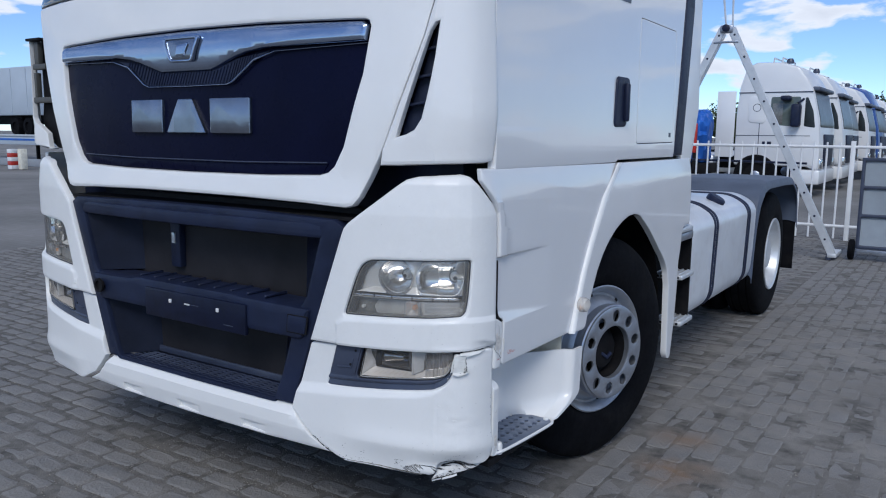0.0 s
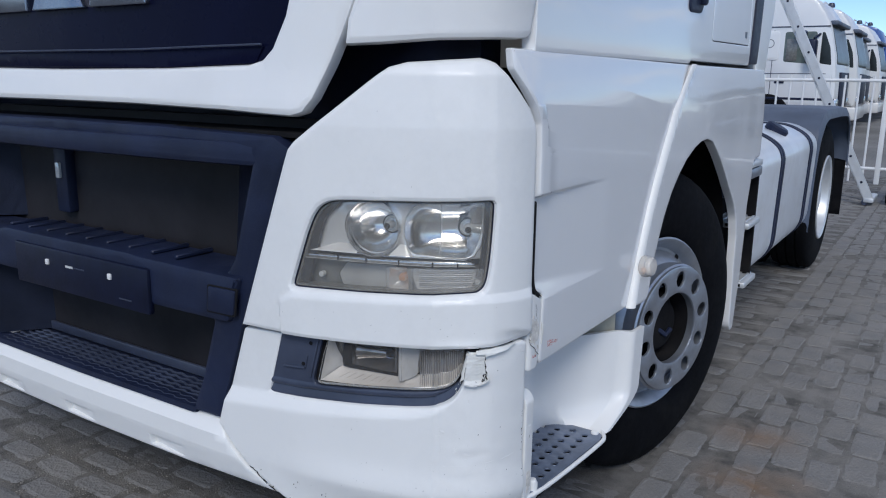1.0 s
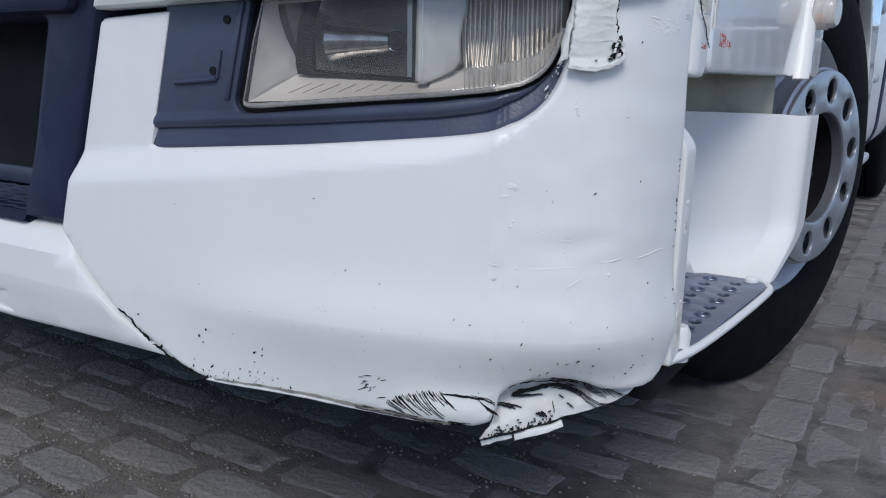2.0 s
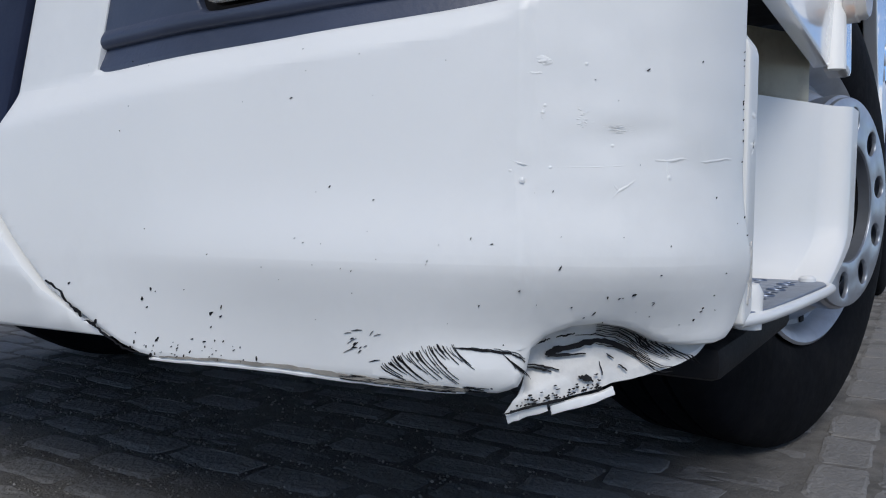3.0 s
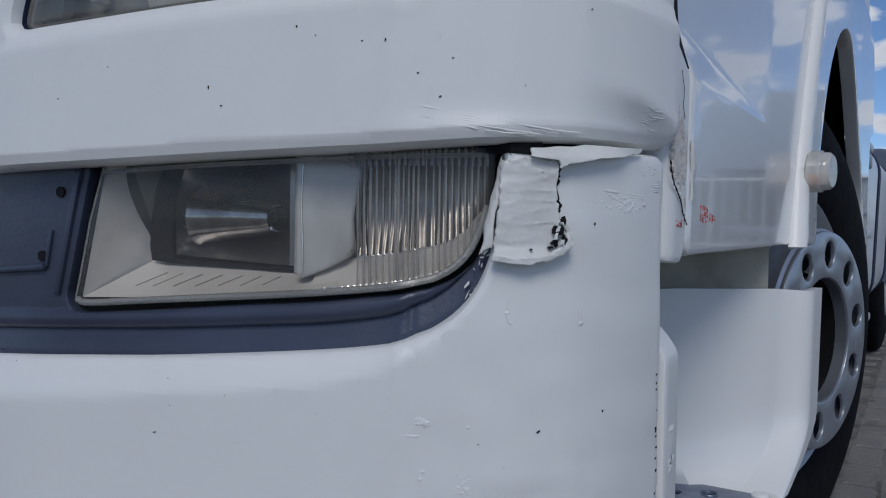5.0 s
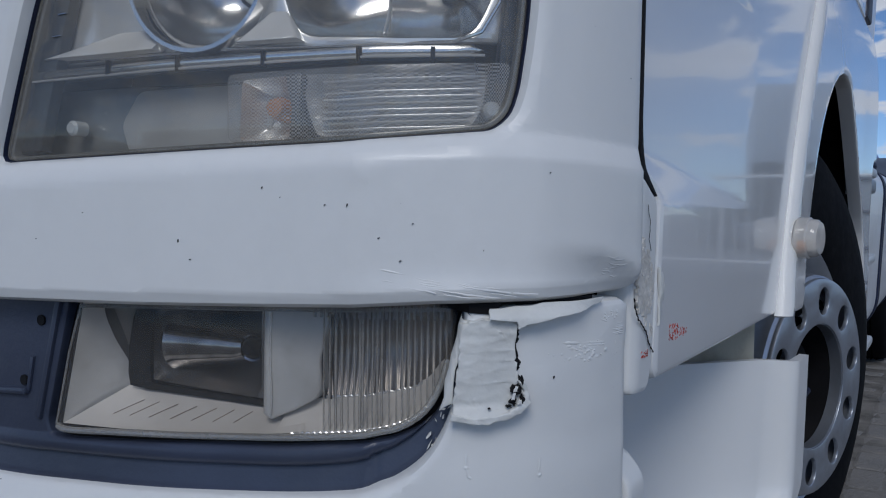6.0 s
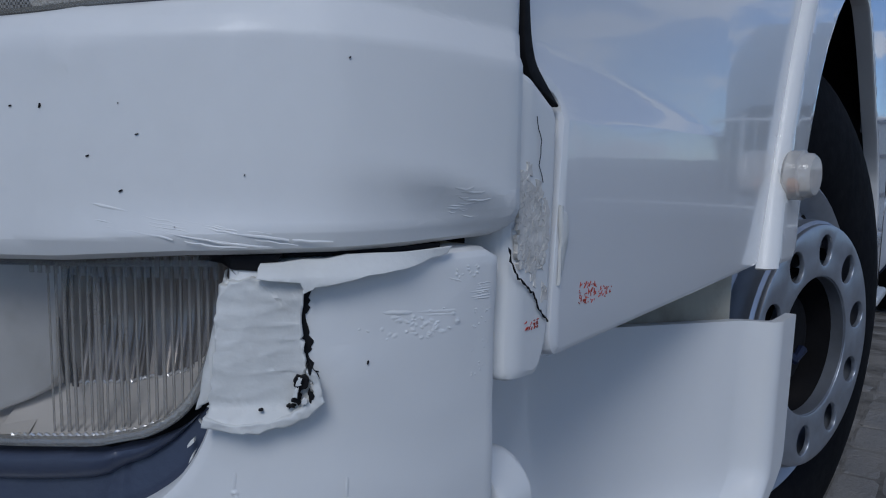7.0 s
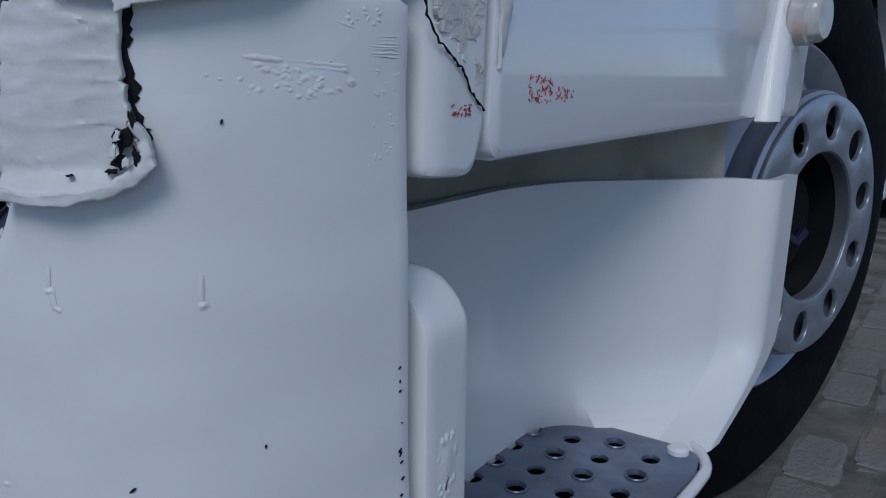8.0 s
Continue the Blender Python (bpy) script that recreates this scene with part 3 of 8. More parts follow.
    wide_line = rounded([(1.046, 0.952), (1.160, 0.947), (1.188, 0.955), (1.203, 0.985), (1.207, 1.02), (1.208, 1.057), (1.06, 1.053), (1.035, 1.022), (1.033, 0.985)], [0.02, 0.03, 0.03, 0.02, 0.02, 0.006, 0.02, 0.02, 0.02], 4)
    mask_line = [(0.809, 0.941), (0.832, 0.992), (0.848, 1.02), (0.862, 1.039), (0.886, 1.0505), (0.935, 1.0545), (1.2245, 1.064), (1.2215, 1.01), (1.2135, 0.946)]
    part("mask", panel(mask_line, [round_line, wide_line], thick=0.006, r=0.003, place=on_skin(side, lambda u, v: -0.034), step=(0.04, 0.05)), MASK, lamp, "silvered inner mask")
    part("reflector", bowl(round_line, (0.976, 1.0), 0.060, 0.036, 12, 0.5), REFLECTOR, lamp)
    part("reflector", bowl(wide_line, (1.140, 1.002), 0.050, 0.036, 14, 0.6), REFLECTOR, lamp)
    part("collar", lathe([(0.052, -0.002), (0.055, 0.012), (0.058, 0.012), (0.059, -0.002)], lamp_at(0.969, 0.9995, 0.034)[0], lamp_at(0.969, 1, 0)[1], 40, closed=True), REFLECTOR, lamp)
    # black crescent added as the shade left of the round reflector
    arc = [math.radians(105 + 150 * i / 20) for i in range(21)]
    part("shadow_gap", tube([deep(0.969 + 0.0605 * math.cos(k), 0.9995 + 0.0535 * math.sin(k), 0.030) for k in arc], [0.0006 + 0.0048 * math.sin(math.pi * i / 20) for i in range(21)], 6), CHIP_AND_SHADE, lamp)
    part("reflector_seam", tube([deep(1.112, 0.956 + 0.0115 * k, 0.036 + 0.046 * math.sin(math.pi * (k + 0.6) / 9.2) ** 0.6) for k in range(9)], 0.0008, 6), MASK, lamp)
    for cu, cv in ((0.992, 1.002), (1.172, 1.002)):
        c, n = lamp_at(cu, cv, 0.070)
        part("bulb", lathe([(0.017, -0.02), (0.017, -0.004), (0.013, 0.0), (0.012, -0.003), (0.009, -0.002), (0.008, 0.018), (0.005, 0.024), (0.0, 0.025)], c, n, 20), BULB, lamp)
        part("bulb_socket", lathe([(0.0165, -0.006), (0.0175, -0.003), (0.0195, -0.003), (0.0205, -0.008)], c, n, 20, closed=True), LAMP_GREY, lamp)
        part("bulb_cap", lathe([(0.0055, 0.018), (0.0065, 0.026), (0.004, 0.030), (0.0, 0.030)], c, n, 16), LAMP_GREY, lamp)
    rail = [(0.815, 0.9285), (1.178, 0.935), (1.190, 0.938), (1.178, 0.9415), (0.815, 0.9355)]
    part("divider", panel(rail, thick=0.02, r=0.002, place=on_skin(side, lambda u, v: -0.020), step=(0.04, 0.1)), REFLECTOR, lamp)
    part("divider_edge", tube([deep(u0, 0.9275 + 0.0185 * (u0 - 0.815), 0.0195) for u0 in np.linspace(0.812, 1.19, 30)], 0.0009, 6), MASK, lamp)
    part("sill_edge", tube([deep(u0, v0, 0.030) for u0, v0 in ((0.83, 0.9435), (1.0, 0.9440), (1.165, 0.9450), (1.190, 0.952), (1.203, 0.972), (1.2075, 1.0), (1.2085, 1.05))], 0.0013, 6), REFLECTOR, lamp)
    for cu in (0.89, 0.955, 1.025, 1.095, 1.15):
        part("divider_notch", panel([(cu, 0.929), (cu + 0.003, 0.929), (cu + 0.003, 0.9395), (cu, 0.9395)], thick=0.004, r=0.0005, place=on_skin(side, lambda u, v: -0.0185)), CHIP_AND_SHADE, lamp)
    part("brow", panel([(0.826, 0.9440), (0.932, 0.9455), (0.936, 0.952), (0.918, 0.966), (0.905, 0.982), (0.892, 0.965), (0.862, 0.955)], thick=0.012, r=0.002, place=on_skin(side, lambda u, v: -0.019 - 0.8 * max(0.0, v - 0.944)), step=(0.02, 0.006)), BROW, lamp)
    part("gusset", panel([(1.004, 0.9465), (1.052, 0.9475), (1.037, 0.970), (1.031, 1.0), (1.026, 0.972)], thick=0.012, r=0.002, place=on_skin(side, lambda u, v: -0.020 - 0.6 * max(0.0, v - 0.946)), step=(0.02, 0.006)), BROW, lamp)
    part("lower_tray", panel([(0.790, 0.869), (0.962, 0.874), (1.085, 0.879), (1.19, 0.888), (1.205, 0.90), (1.212, 0.93), (0.811, 0.924)], thick=0.006, r=0.003, place=on_skin(side, lambda u, v: -0.046 - 0.012 * step_up(abs(u), 0.87, 0.93)), step=(0.03, 0.03)), LAMP_MID, lamp)
    part("tray_curtain", panel(rounded([(0.888, 0.872), (1.015, 0.877), (1.020, 0.900), (1.012, 0.922), (0.898, 0.920), (0.880, 0.895)], 0.006, 4), thick=0.004, r=0.001, place=on_skin(side, lambda u, v: -0.044 - 0.05 * max(0.0, abs(u) - 0.95)), step=(0.03, 0.1)), BUCKET, lamp)
    cells = ((rounded([(1.002, 0.878), (1.052, 0.8805), (1.046, 0.900), (1.044, 0.924), (1.004, 0.922)], 0.004, 3), (1.030, 0.902), 0.022), (rounded([(1.064, 0.881), (1.182, 0.889), (1.192, 0.902), (1.196, 0.926), (1.052, 0.924), (1.056, 0.900)], 0.006, 3), (1.11, 0.905), 0.026))
    for line, mid, dish in cells:
        part("turn_signal", bowl(line, mid, dish, 0.030, 8, 0.6), MASK, lamp, "silvered turn signal bowl")
    part("cell_wall", panel([(1.045, 0.8805), (1.056, 0.881), (1.0535, 0.90), (1.055, 0.924), (1.042, 0.923), (1.047, 0.90)], thick=0.012, r=0.002, place=on_skin(side, lambda u, v: -0.022), step=(0.03, 0.1)), LAMP_MID, lamp)
    for k in range(9):
        v0 = 0.885 + 0.0042 * k
        part("signal_step", panel([(1.066, v0), (1.19, v0 + 0.004), (1.19, v0 + 0.0056), (1.066, v0 + 0.0016)], thick=0.004, r=0.0005, place=on_skin(side, lambda u, v: -0.034), step=(0.03, 0.1)), (MASK, BUCKET, BROW)[k % 3], lamp)
    sheet = rounded([(1.000, 0.877), (1.085, 0.880), (1.19, 0.888), (1.203, 0.902), (1.209, 0.930), (1.000, 0.924)], 0.006, 3)
    prism = part("prism_sheet", facing(panel(sheet, thick=0.001, r=0.0004, place=on_skin(side, lambda u, v: -0.0175), step=(0.03, 0.1)), plan(side)[1]), PRISM, lamp, "finely cross-ribbed turn signal lens")
    prism.visible_shadow = False
    c, n = lamp_at(1.030, 0.902, 0.032)
    part("amber_bulb", lathe([(0.0085, -0.02), (0.0085, -0.004), (0.006, 0.003), (0.0, 0.005)], c, n, 20), AMBER, lamp, "amber bulb seen through the lens")
    for cu, cv in ((0.845, 0.892), (1.1985, 0.900)):
        c, n = lamp_at(cu, cv, 0.030)
        part("screw", lathe([(0.006, -0.01), (0.006, 0.001), (0.004, 0.003), (0.0, 0.003)], c, n, 12), BULB, lamp)
    for i in range(5):
        u0, v0 = 0.874 - i * 0.006, 1.022 - i * 0.016
        part("aiming_mark", panel([(u0 - 0.004, v0), (u0 + 0.004, v0 + 0.0005), (u0 + 0.004, v0 + 0.0013), (u0 - 0.004, v0 + 0.0008)], thick=0.002, r=0.0002, place=on_skin(side, lambda u, v: -0.0105)), SATIN, lamp)
    cheek = [(0.790, 0.872), (0.818, 0.874), (0.834, 0.93), (0.852, 0.990), (0.864, 1.018), (0.896, 1.047), (0.885, 1.0505), (0.862, 1.039), (0.832, 0.992), (0.808, 0.93)]
    part("dark_cheek", panel(cheek, thick=0.01, r=0.002, place=on_skin(side, lambda u, v: -0.022), step=(0.04, 0.05)), LAMP_GREY, lamp)
    cheek = [(1.205, 0.905), (1.2125, 0.94), (1.2215, 1.01), (1.2245, 1.062), (1.2105, 1.060), (1.2085, 1.0), (1.201, 0.93)]
    part("dark_cheek", panel(cheek, thick=0.01, r=0.002, place=on_skin(side, lambda u, v: -0.022), step=(0.04, 0.05)), LAMP_GREY, lamp)

    # fog lamp in its grey frame
    frame_line = [(0.738, 0.764), (0.699, 0.607), (0.735, 0.604), (0.907, 0.616), (1.046, 0.628), (1.095, 0.634), (1.121, 0.641), (1.145, 0.654), (1.163, 0.674), (1.1735, 0.702), (1.179, 0.735), (1.182, 0.772)]
    frame_in = [(1.1745, 0.7655), (1.171, 0.733), (1.1665, 0.712), (1.158, 0.6965), (1.144, 0.6845), (1.122, 0.6765), (1.085, 0.6718), (0.98, 0.6622), (0.846, 0.6505), (0.832, 0.652), (0.8265, 0.662), (0.8525, 0.7615)]

    def roll_line(u):
        return sum(w * roll_at(u + d) for d, w in ((-0.014, 0.2), (-0.007, 0.2), (0.0, 0.2), (0.007, 0.2), (0.014, 0.2)))

    def roll_at(u):
        return lerp(u, [0.7, 0.9, 1.05, 1.09, 1.115, 1.14, 1.155, 1.17, 1.18], [0.629, 0.641, 0.652, 0.6575, 0.664, 0.677, 0.691, 0.715, 0.745])

    def fog_place(u, v, off):
        """A flat lower band, a crease, then a round bead under the lens."""
        p, n = plan(u * side)
        if v < 0:
            d = -0.0230 + 0.0040 * min(1.0, -v / 0.016)
        elif v < 0.016:
            d = -0.0230 + 0.0070 * math.sqrt(max(0.0, 1 - (1 - v / 0.008) ** 2)) if v < 0.008 else -0.0185 + 0.0025 * math.cos(math.pi / 2 * (v - 0.008) / 0.008)
        else:
            d = -0.0185
        return Vector(((p + n * (off + d)).x, (p + n * (off + d)).y, v + roll_line(u)))

    frame_cut = [(0.738, 0.762)] + frame_line[1:-1] + [(1.182, 0.7655)] + frame_in
    fog = part("fog_lamp_frame", panel([(u, v - roll_line(u)) for u, v in rounded(frame_cut, 0.008, 4)], thick=0.04, r=0.003, place=fog_place, step=(0.010, 0.002), cuts=((), (0.0, 0.0005, 0.001, 0.016))), GREY_PLASTIC, truck,
               "dark grey plastic fog lamp surround")
    for hu, hv in ((0.822, 0.7415), (0.8005, 0.692)):
        c, n = lamp_at(hu, hv, 0.0175)
        part("screw_hole", lathe([(0.0042, -0.012), (0.0042, 0.0006), (0.0, 0.0006)], c, n, 14), CHIP_AND_SHADE, fog)
    part("rib", panel(rounded([(0.745, 0.6765), (0.806, 0.681), (0.806, 0.687), (0.745, 0.6815)], 0.002, 2), thick=0.01, r=0.0025, place=on_skin(side, lambda u, v: -0.0135), step=(0.05, 0.1)), GREY_PLASTIC, fog)
    part("rib", panel([(0.815, 0.663), (0.821, 0.663), (0.845, 0.758), (0.839, 0.758)], thick=0.01, r=0.0022, place=on_skin(side, lambda u, v: -0.0150), step=(0.05, 0.1)), GREY_PLASTIC, fog)
    part("rib", panel([(0.804, 0.684), (0.808, 0.684), (0.814, 0.712), (0.810, 0.712)], thick=0.01, r=0.0015, place=on_skin(side, lambda u, v: -0.0160), step=(0.05, 0.1)), GREY_PLASTIC, fog)
    lens_line = [(0.868, 0.7655), (0.853, 0.720), (0.8415, 0.672), (0.8385, 0.6595), (0.8445, 0.6555), (0.902, 0.6605), (0.972, 0.6660), (1.033, 0.6705), (1.081, 0.6750), (1.122, 0.6805), (1.140, 0.6875), (1.1532, 0.6985), (1.1614, 0.714), (1.1670, 0.733), (1.1700, 0.752), (1.1715, 0.772)]
    lens_line = lens_line[:2] + soften(lens_line[2:6], 1) + soften(lens_line[6:], 2)
    lens_line = lens_line if area(lens_line) > 0 else lens_line[::-1]
    floor = part("fog_lamp", panel(inset(lens_line, -0.012), thick=0.02, r=0.003, place=on_skin(side, lambda u, v: -0.115), step=(0.05, 0.1)), UNDER, truck,
                 "hazed clear fog lamp with projector and ribbed cornering lens")
    part("seal", panel(inset(lens_line, -0.013), [lens_line], thick=0.05, r=0.0015, place=on_skin(side, lambda u, v: -0.026), step=(0.03, 0.1)), UNDER, floor)

    def inside(rows, name, mat, label="", thick=0.0):
        """A skin through rows of (u, v, depth) points."""
        bm = bmesh.new()
        grid = [[bm.verts.new(deep(*q)) for q in row] for row in rows]
        for a, b in zip(grid, grid[1:]):
            for j in range(len(a) - 1):
                bm.faces.new((a[j], a[j + 1], b[j + 1], b[j]))
        bmesh.ops.recalc_face_normals(bm, faces=bm.faces)
        if thick:
            bmesh.ops.solidify(bm, geom=bm.faces[:], thickness=thick)
        return part(name, bm, mat, floor, label)

    def wall_at(s, h, lift=0.0):
        """The slanted wall at the inner end: s runs inwards, h upwards."""
        near0, near1, far0, far1 = (0.8435, 0.662, 0.0185), (0.8685, 0.766, 0.0185), (0.880, 0.690, 0.058), (0.896, 0.766, 0.058)
        a = [near0[k] + (near1[k] - near0[k]) * h for k in range(3)]
        b = [far0[k] + (far1[k] - far0[k]) * h for k in range(3)]
        return (a[0] + (b[0] - a[0]) * s, a[1] + (b[1] - a[1]) * s, a[2] + (b[2] - a[2]) * s + 0.004 * math.sin(math.pi * s) - lift)

    def arc_at(h):
        return lerp(h, [0.0, 0.18, 0.35, 0.55, 0.8, 1.0], [1.0, 0.93, 0.78, 0.56, 0.34, 0.26])

    inside([[wall_at(s / 8, h / 8) for s in range(9)] for h in range(9)], "bezel_wall", LAMP_PALE, "pale grey inner wall")
    inside([[wall_at(arc_at(h / 12) + (0.97 - arc_at(h / 12)) * s / 4, h / 12, 0.0006) for s in range(5)] for h in range(2, 13)], "inner_cheek", LAMP_MID)
    # the last sheet is a dark crescent that paints the gap's shade
    inside([[wall_at(min(0.985, arc_at(h / 12) - 0.02 + (0.16 * math.sin(math.pi * (h - 1.5) / 13)) * s / 3), h / 12, 0.0012) for s in range(4)] for h in range(2, 13)], "shadow_gap", LAMP_GREY)
    front_edge = [(0.8435, 0.662), (0.902, 0.6645), (0.972, 0.6695), (1.033, 0.6745), (1.060, 0.6775)]
    back_edge = [(0.880, 0.690), (0.920, 0.6885), (0.975, 0.6865), (1.020, 0.685), (1.045, 0.690)]
    inside([[(a[0] + (b[0] - a[0]) * k / 4, a[1] + (b[1] - a[1]) * k / 4, 0.019 + 0.036 * k / 4) for k in range(5)] for a, b in zip(front_edge, back_edge)], "bezel_floor", BEIGE, "warm beige lamp floor")
    for i in range(7):
        f = 0.14 + 0.078 * i
        ends = []
        for g, dx in ((0.30, 0.0), (0.68, 0.045)):
            a = [lerp((f + dx) * 4, range(5), [q[k] for q in front_edge]) for k in (0, 1)]
            b = [lerp((f + dx) * 4, range(5), [q[k] for q in back_edge]) for k in (0, 1)]
            ends.append(Vector(deep(a[0] + (b[0] - a[0]) * g, a[1] + (b[1] - a[1]) * g, 0.019 + 0.036 * g)) + Vector((0, 0, 0.0003)))
        part("floor_mark", tube(ends, 0.00035, 5), RIB_FLOOR, floor)
    # projector: a dark tunnel with a turned cone and its bulb
    mouth = [(0.897, 0.766), (0.8875, 0.745), (0.8825, 0.721), (0.8815, 0.700), (0.8835, 0.690), (0.900, 0.6885), (1.018, 0.6850), (1.022, 0.766)]
    depth_in = [(u + (0.958 - u) * 0.14 + (0.004 if u < 0.9 else 0.0), v + (0.727 - v) * 0.06) for u, v in mouth]
    inside([[(u, v, 0.048) for u, v in mouth + mouth[:1]], [(u, v, 0.056) for u, v in depth_in + depth_in[:1]]], "projector", CHIP_AND_SHADE)
    nu, nv = 22, 10
    bowl_rows = []
    for i in range(nu + 1):
        a = i / nu
        row = []
        for j in range(nv + 1):
            b = j / nv
            lo, hi = 0.6945 - 0.006 * a, 0.764
            row.append((0.900 + 0.110 * a, lo + (hi - lo) * b, 0.056 + 0.040 * (math.sin(math.pi * min(1.0, a * 1.05)) ** 0.45) * (math.sin(math.pi * b) ** 0.5)))
        bowl_rows.append(row)
    inside(bowl_rows, "projector_bowl", DARK_BOWL)
    q, nq = lamp_at(0.988, 0.7235, 0.074)
    along = (plan(0.95 * side)[0] - plan(0.93 * side)[0]).normalized()
    part("cone", lathe([(0.021, -0.074), (0.023, -0.070), (0.021, -0.066), (0.013, -0.012), (0.010, -0.006), (0.0, -0.006)], q, along, 28), CONE_METAL, floor, "smoky turned metal cone")
    part("bulb", lathe([(0.0075, -0.01), (0.008, 0.006), (0.004, 0.012), (0.0, 0.012)], q, nq, 14), CHIP_AND_SHADE, floor)
    part("bulb_ring", lathe([(0.0078, 0.0), (0.0082, 0.004), (0.0105, 0.005), (0.0112, 0.0)], q, nq, 20, closed=True), SATIN, floor)
    for k in range(3):
        part("coil", lathe([(0.0115, 0.004 * k), (0.0125, 0.004 * k + 0.0014), (0.0115, 0.004 * k + 0.0028), (0.010, 0.004 * k + 0.0014)], q + along * 0.012, along, 18, closed=True), CHIP_AND_SHADE, floor)
    # pale pillar between projector and ribbed lens
    web = [(1.0225, 0.686), (1.030, 0.6825), (1.046, 0.689), (1.060, 0.6965), (1.066, 0.704), (1.0655, 0.722), (1.068, 0.740), (1.072, 0.752), (1.071, 0.775), (1.024, 0.775)]
    part("web", panel(web, thick=0.030, r=0.002, place=on_skin(side, lambda u, v: -0.0275 + 0.003 * math.exp(-((abs(u) - 1.028) / 0.004) ** 2) - 0.22 * max(0.0, abs(u) - 1.034)), step=(0.003, 0.02)), LAMP_PALE, floor, "pale stained pillar")
    part("web_edge", tube([deep(1.0305 + 0.0006 * math.sin(k), 0.686 + 0.0095 * k, 0.0243) for k in range(9)], 0.0007, 6), MASK, floor)
    # ribbed reflector, its floor and the fluted cover
    rib_low = lambda u: lerp(u, [1.055, 1.07, 1.12, 1.140, 1.155, 1.165], [0.695, 0.6975, 0.7030, 0.7085, 0.716, 0.730])
    rim_at = lambda u: lerp(u, [1.03, 1.081, 1.122, 1.140, 1.1532, 1.1614, 1.167], [0.6735, 0.6785, 0.6840, 0.6905, 0.701, 0.716, 0.734])
    nr = 150
    rib_rows = []
    for i in range(nr + 1):
        u0 = 1.066 + 0.101 * i / nr
        rib_rows.append([(u0 - 0.003 * math.sin(math.pi * j / 8) * step_up(1.085 - u0, 0, 0.02), rib_low(u0) + (0.776 - rib_low(u0)) * j / 8, 0.046 - 0.010 * step_up(u0, 1.12, 1.167) + 0.0004 * math.sin(i * 2 * math.pi / 6.5) + 0.010 * math.sin(math.pi * j / 8)) for j in range(9)])
    inside(rib_rows, "ribbed_lens", RIBBED, "ribbed smoky cornering lamp reflector")
    inside([[(u0 + (0.0 if u0 < 1.15 else -0.004 * k / 5), rim_at(u0) + (rib_low(u0) - rim_at(u0)) * k / 5, 0.0195 + 0.0255 * (k / 5) ** 0.7 - (0.010 * step_up(u0, 1.12, 1.167)) * k / 5) for k in range(6)] for u0 in np.linspace(1.036, 1.166, 42)], "lamp_floor", BEIGE, "warm beige lamp floor")
    part("floor_edge", tube([deep(u0, rib_low(u0) + 0.0008 * math.sin(u0 * 1450), 0.044 - 0.010 * step_up(u0, 1.12, 1.167)) for u0 in np.linspace(1.066, 1.160, 70)], 0.0008, 6), MASK, floor)
    part("bead_edge", tube([deep(u0, rim_at(u0) + 0.0006 + 0.0007 * math.sin(u0 * 1450), 0.0190) for u0 in np.linspace(1.050, 1.165, 110)], 0.0010, 6), MASK, floor, "bright beaded lens edge")
    for i in range(22):
        u0 = 1.0730 + 0.0043 * i
        part("flute", tube([deep(u0, rim_at(u0) + 0.0015, 0.0225), deep(u0, 0.776, 0.0225)], 0.00055 + 0.0004 * (math.sin(i * 2.4) ** 2), 6), FLUTE, floor)
    for u0, bow in ((1.0690, 0.0030), (1.0735, 0.0024), (1.0760, 0.0016)):
        part("rib_edge", tube([deep(u0 - bow * math.sin(math.pi * k / 8), 0.698 + 0.060 * k / 8, 0.036) for k in range(9)], 0.0006, 6), CHIP_AND_SHADE, floor)
    cover = part("lens", facing(panel(lens_line, thick=0.006, r=0.003, place=on_skin(side, lambda u, v: -0.0145), step=(0.025, 0.05)), plan(side)[1]), FOG_LENS, floor)
    cover.visible_shadow = False
    low_edge = [(0.8405, 0.6605), (0.8475, 0.6575), (0.902, 0.6625), (0.972, 0.6680), (1.033, 0.6725), (1.081, 0.6770), (1.122, 0.6825), (1.139, 0.6890), (1.1515, 0.6995), (1.1595, 0.7145), (1.165, 0.733)]
    flange = part("lens_flange", tube([on_skin(side)(u, v, -0.0165) for u, v in soften(low_edge, 2)], 0.0026, 8), LIP, floor, "frosted lower lens edge")
    part("lens_edge", tube([on_skin(side)(u, v, -0.0155) for u, v in ((0.8400, 0.662), (0.8430, 0.673), (0.8545, 0.720), (0.8680, 0.760))], 0.0008, 6), LIP, floor)
    top_edge = [(0.866, 0.7555), (0.93, 0.7590), (1.03, 0.7620), (1.10, 0.7645), (1.165, 0.7660)]
    part("lens_edge", tube([on_skin(side)(u, v, -0.0165) for u, v in soften(top_edge, 2)], 0.0016, 6), LIP, floor)
    for i in range(22):
        u0 = 1.0680 + 0.0046 * i
        part("rib_end", tube([deep(u0, 0.7585, 0.0180), deep(u0, 0.7690, 0.0180)], 0.0011, 5), LIP, floor)

    # air deflector at the cab corner with its vent
    rim = [(0.905, 1.352), (0.976, 1.354), (1.104, 1.361), (1.237, 1.364), (1.290, 1.365), (1.320, 1.369), (1.3305, 1.380), (1.332, 1.41), (1.332, 2.0), (1.126, 2.0), (1.123, 1.95), (1.063, 1.755), (0.912, 1.40)]
    vent = [(0.965, 1.443), (1.0, 1.452), (1.03, 1.466), (1.055, 1.50), (1.072, 1.56), (1.086, 1.625), (1.104, 1.72), (1.116, 1.79), (1.098, 1.785), (1.085, 1.765), (1.03, 1.62)]
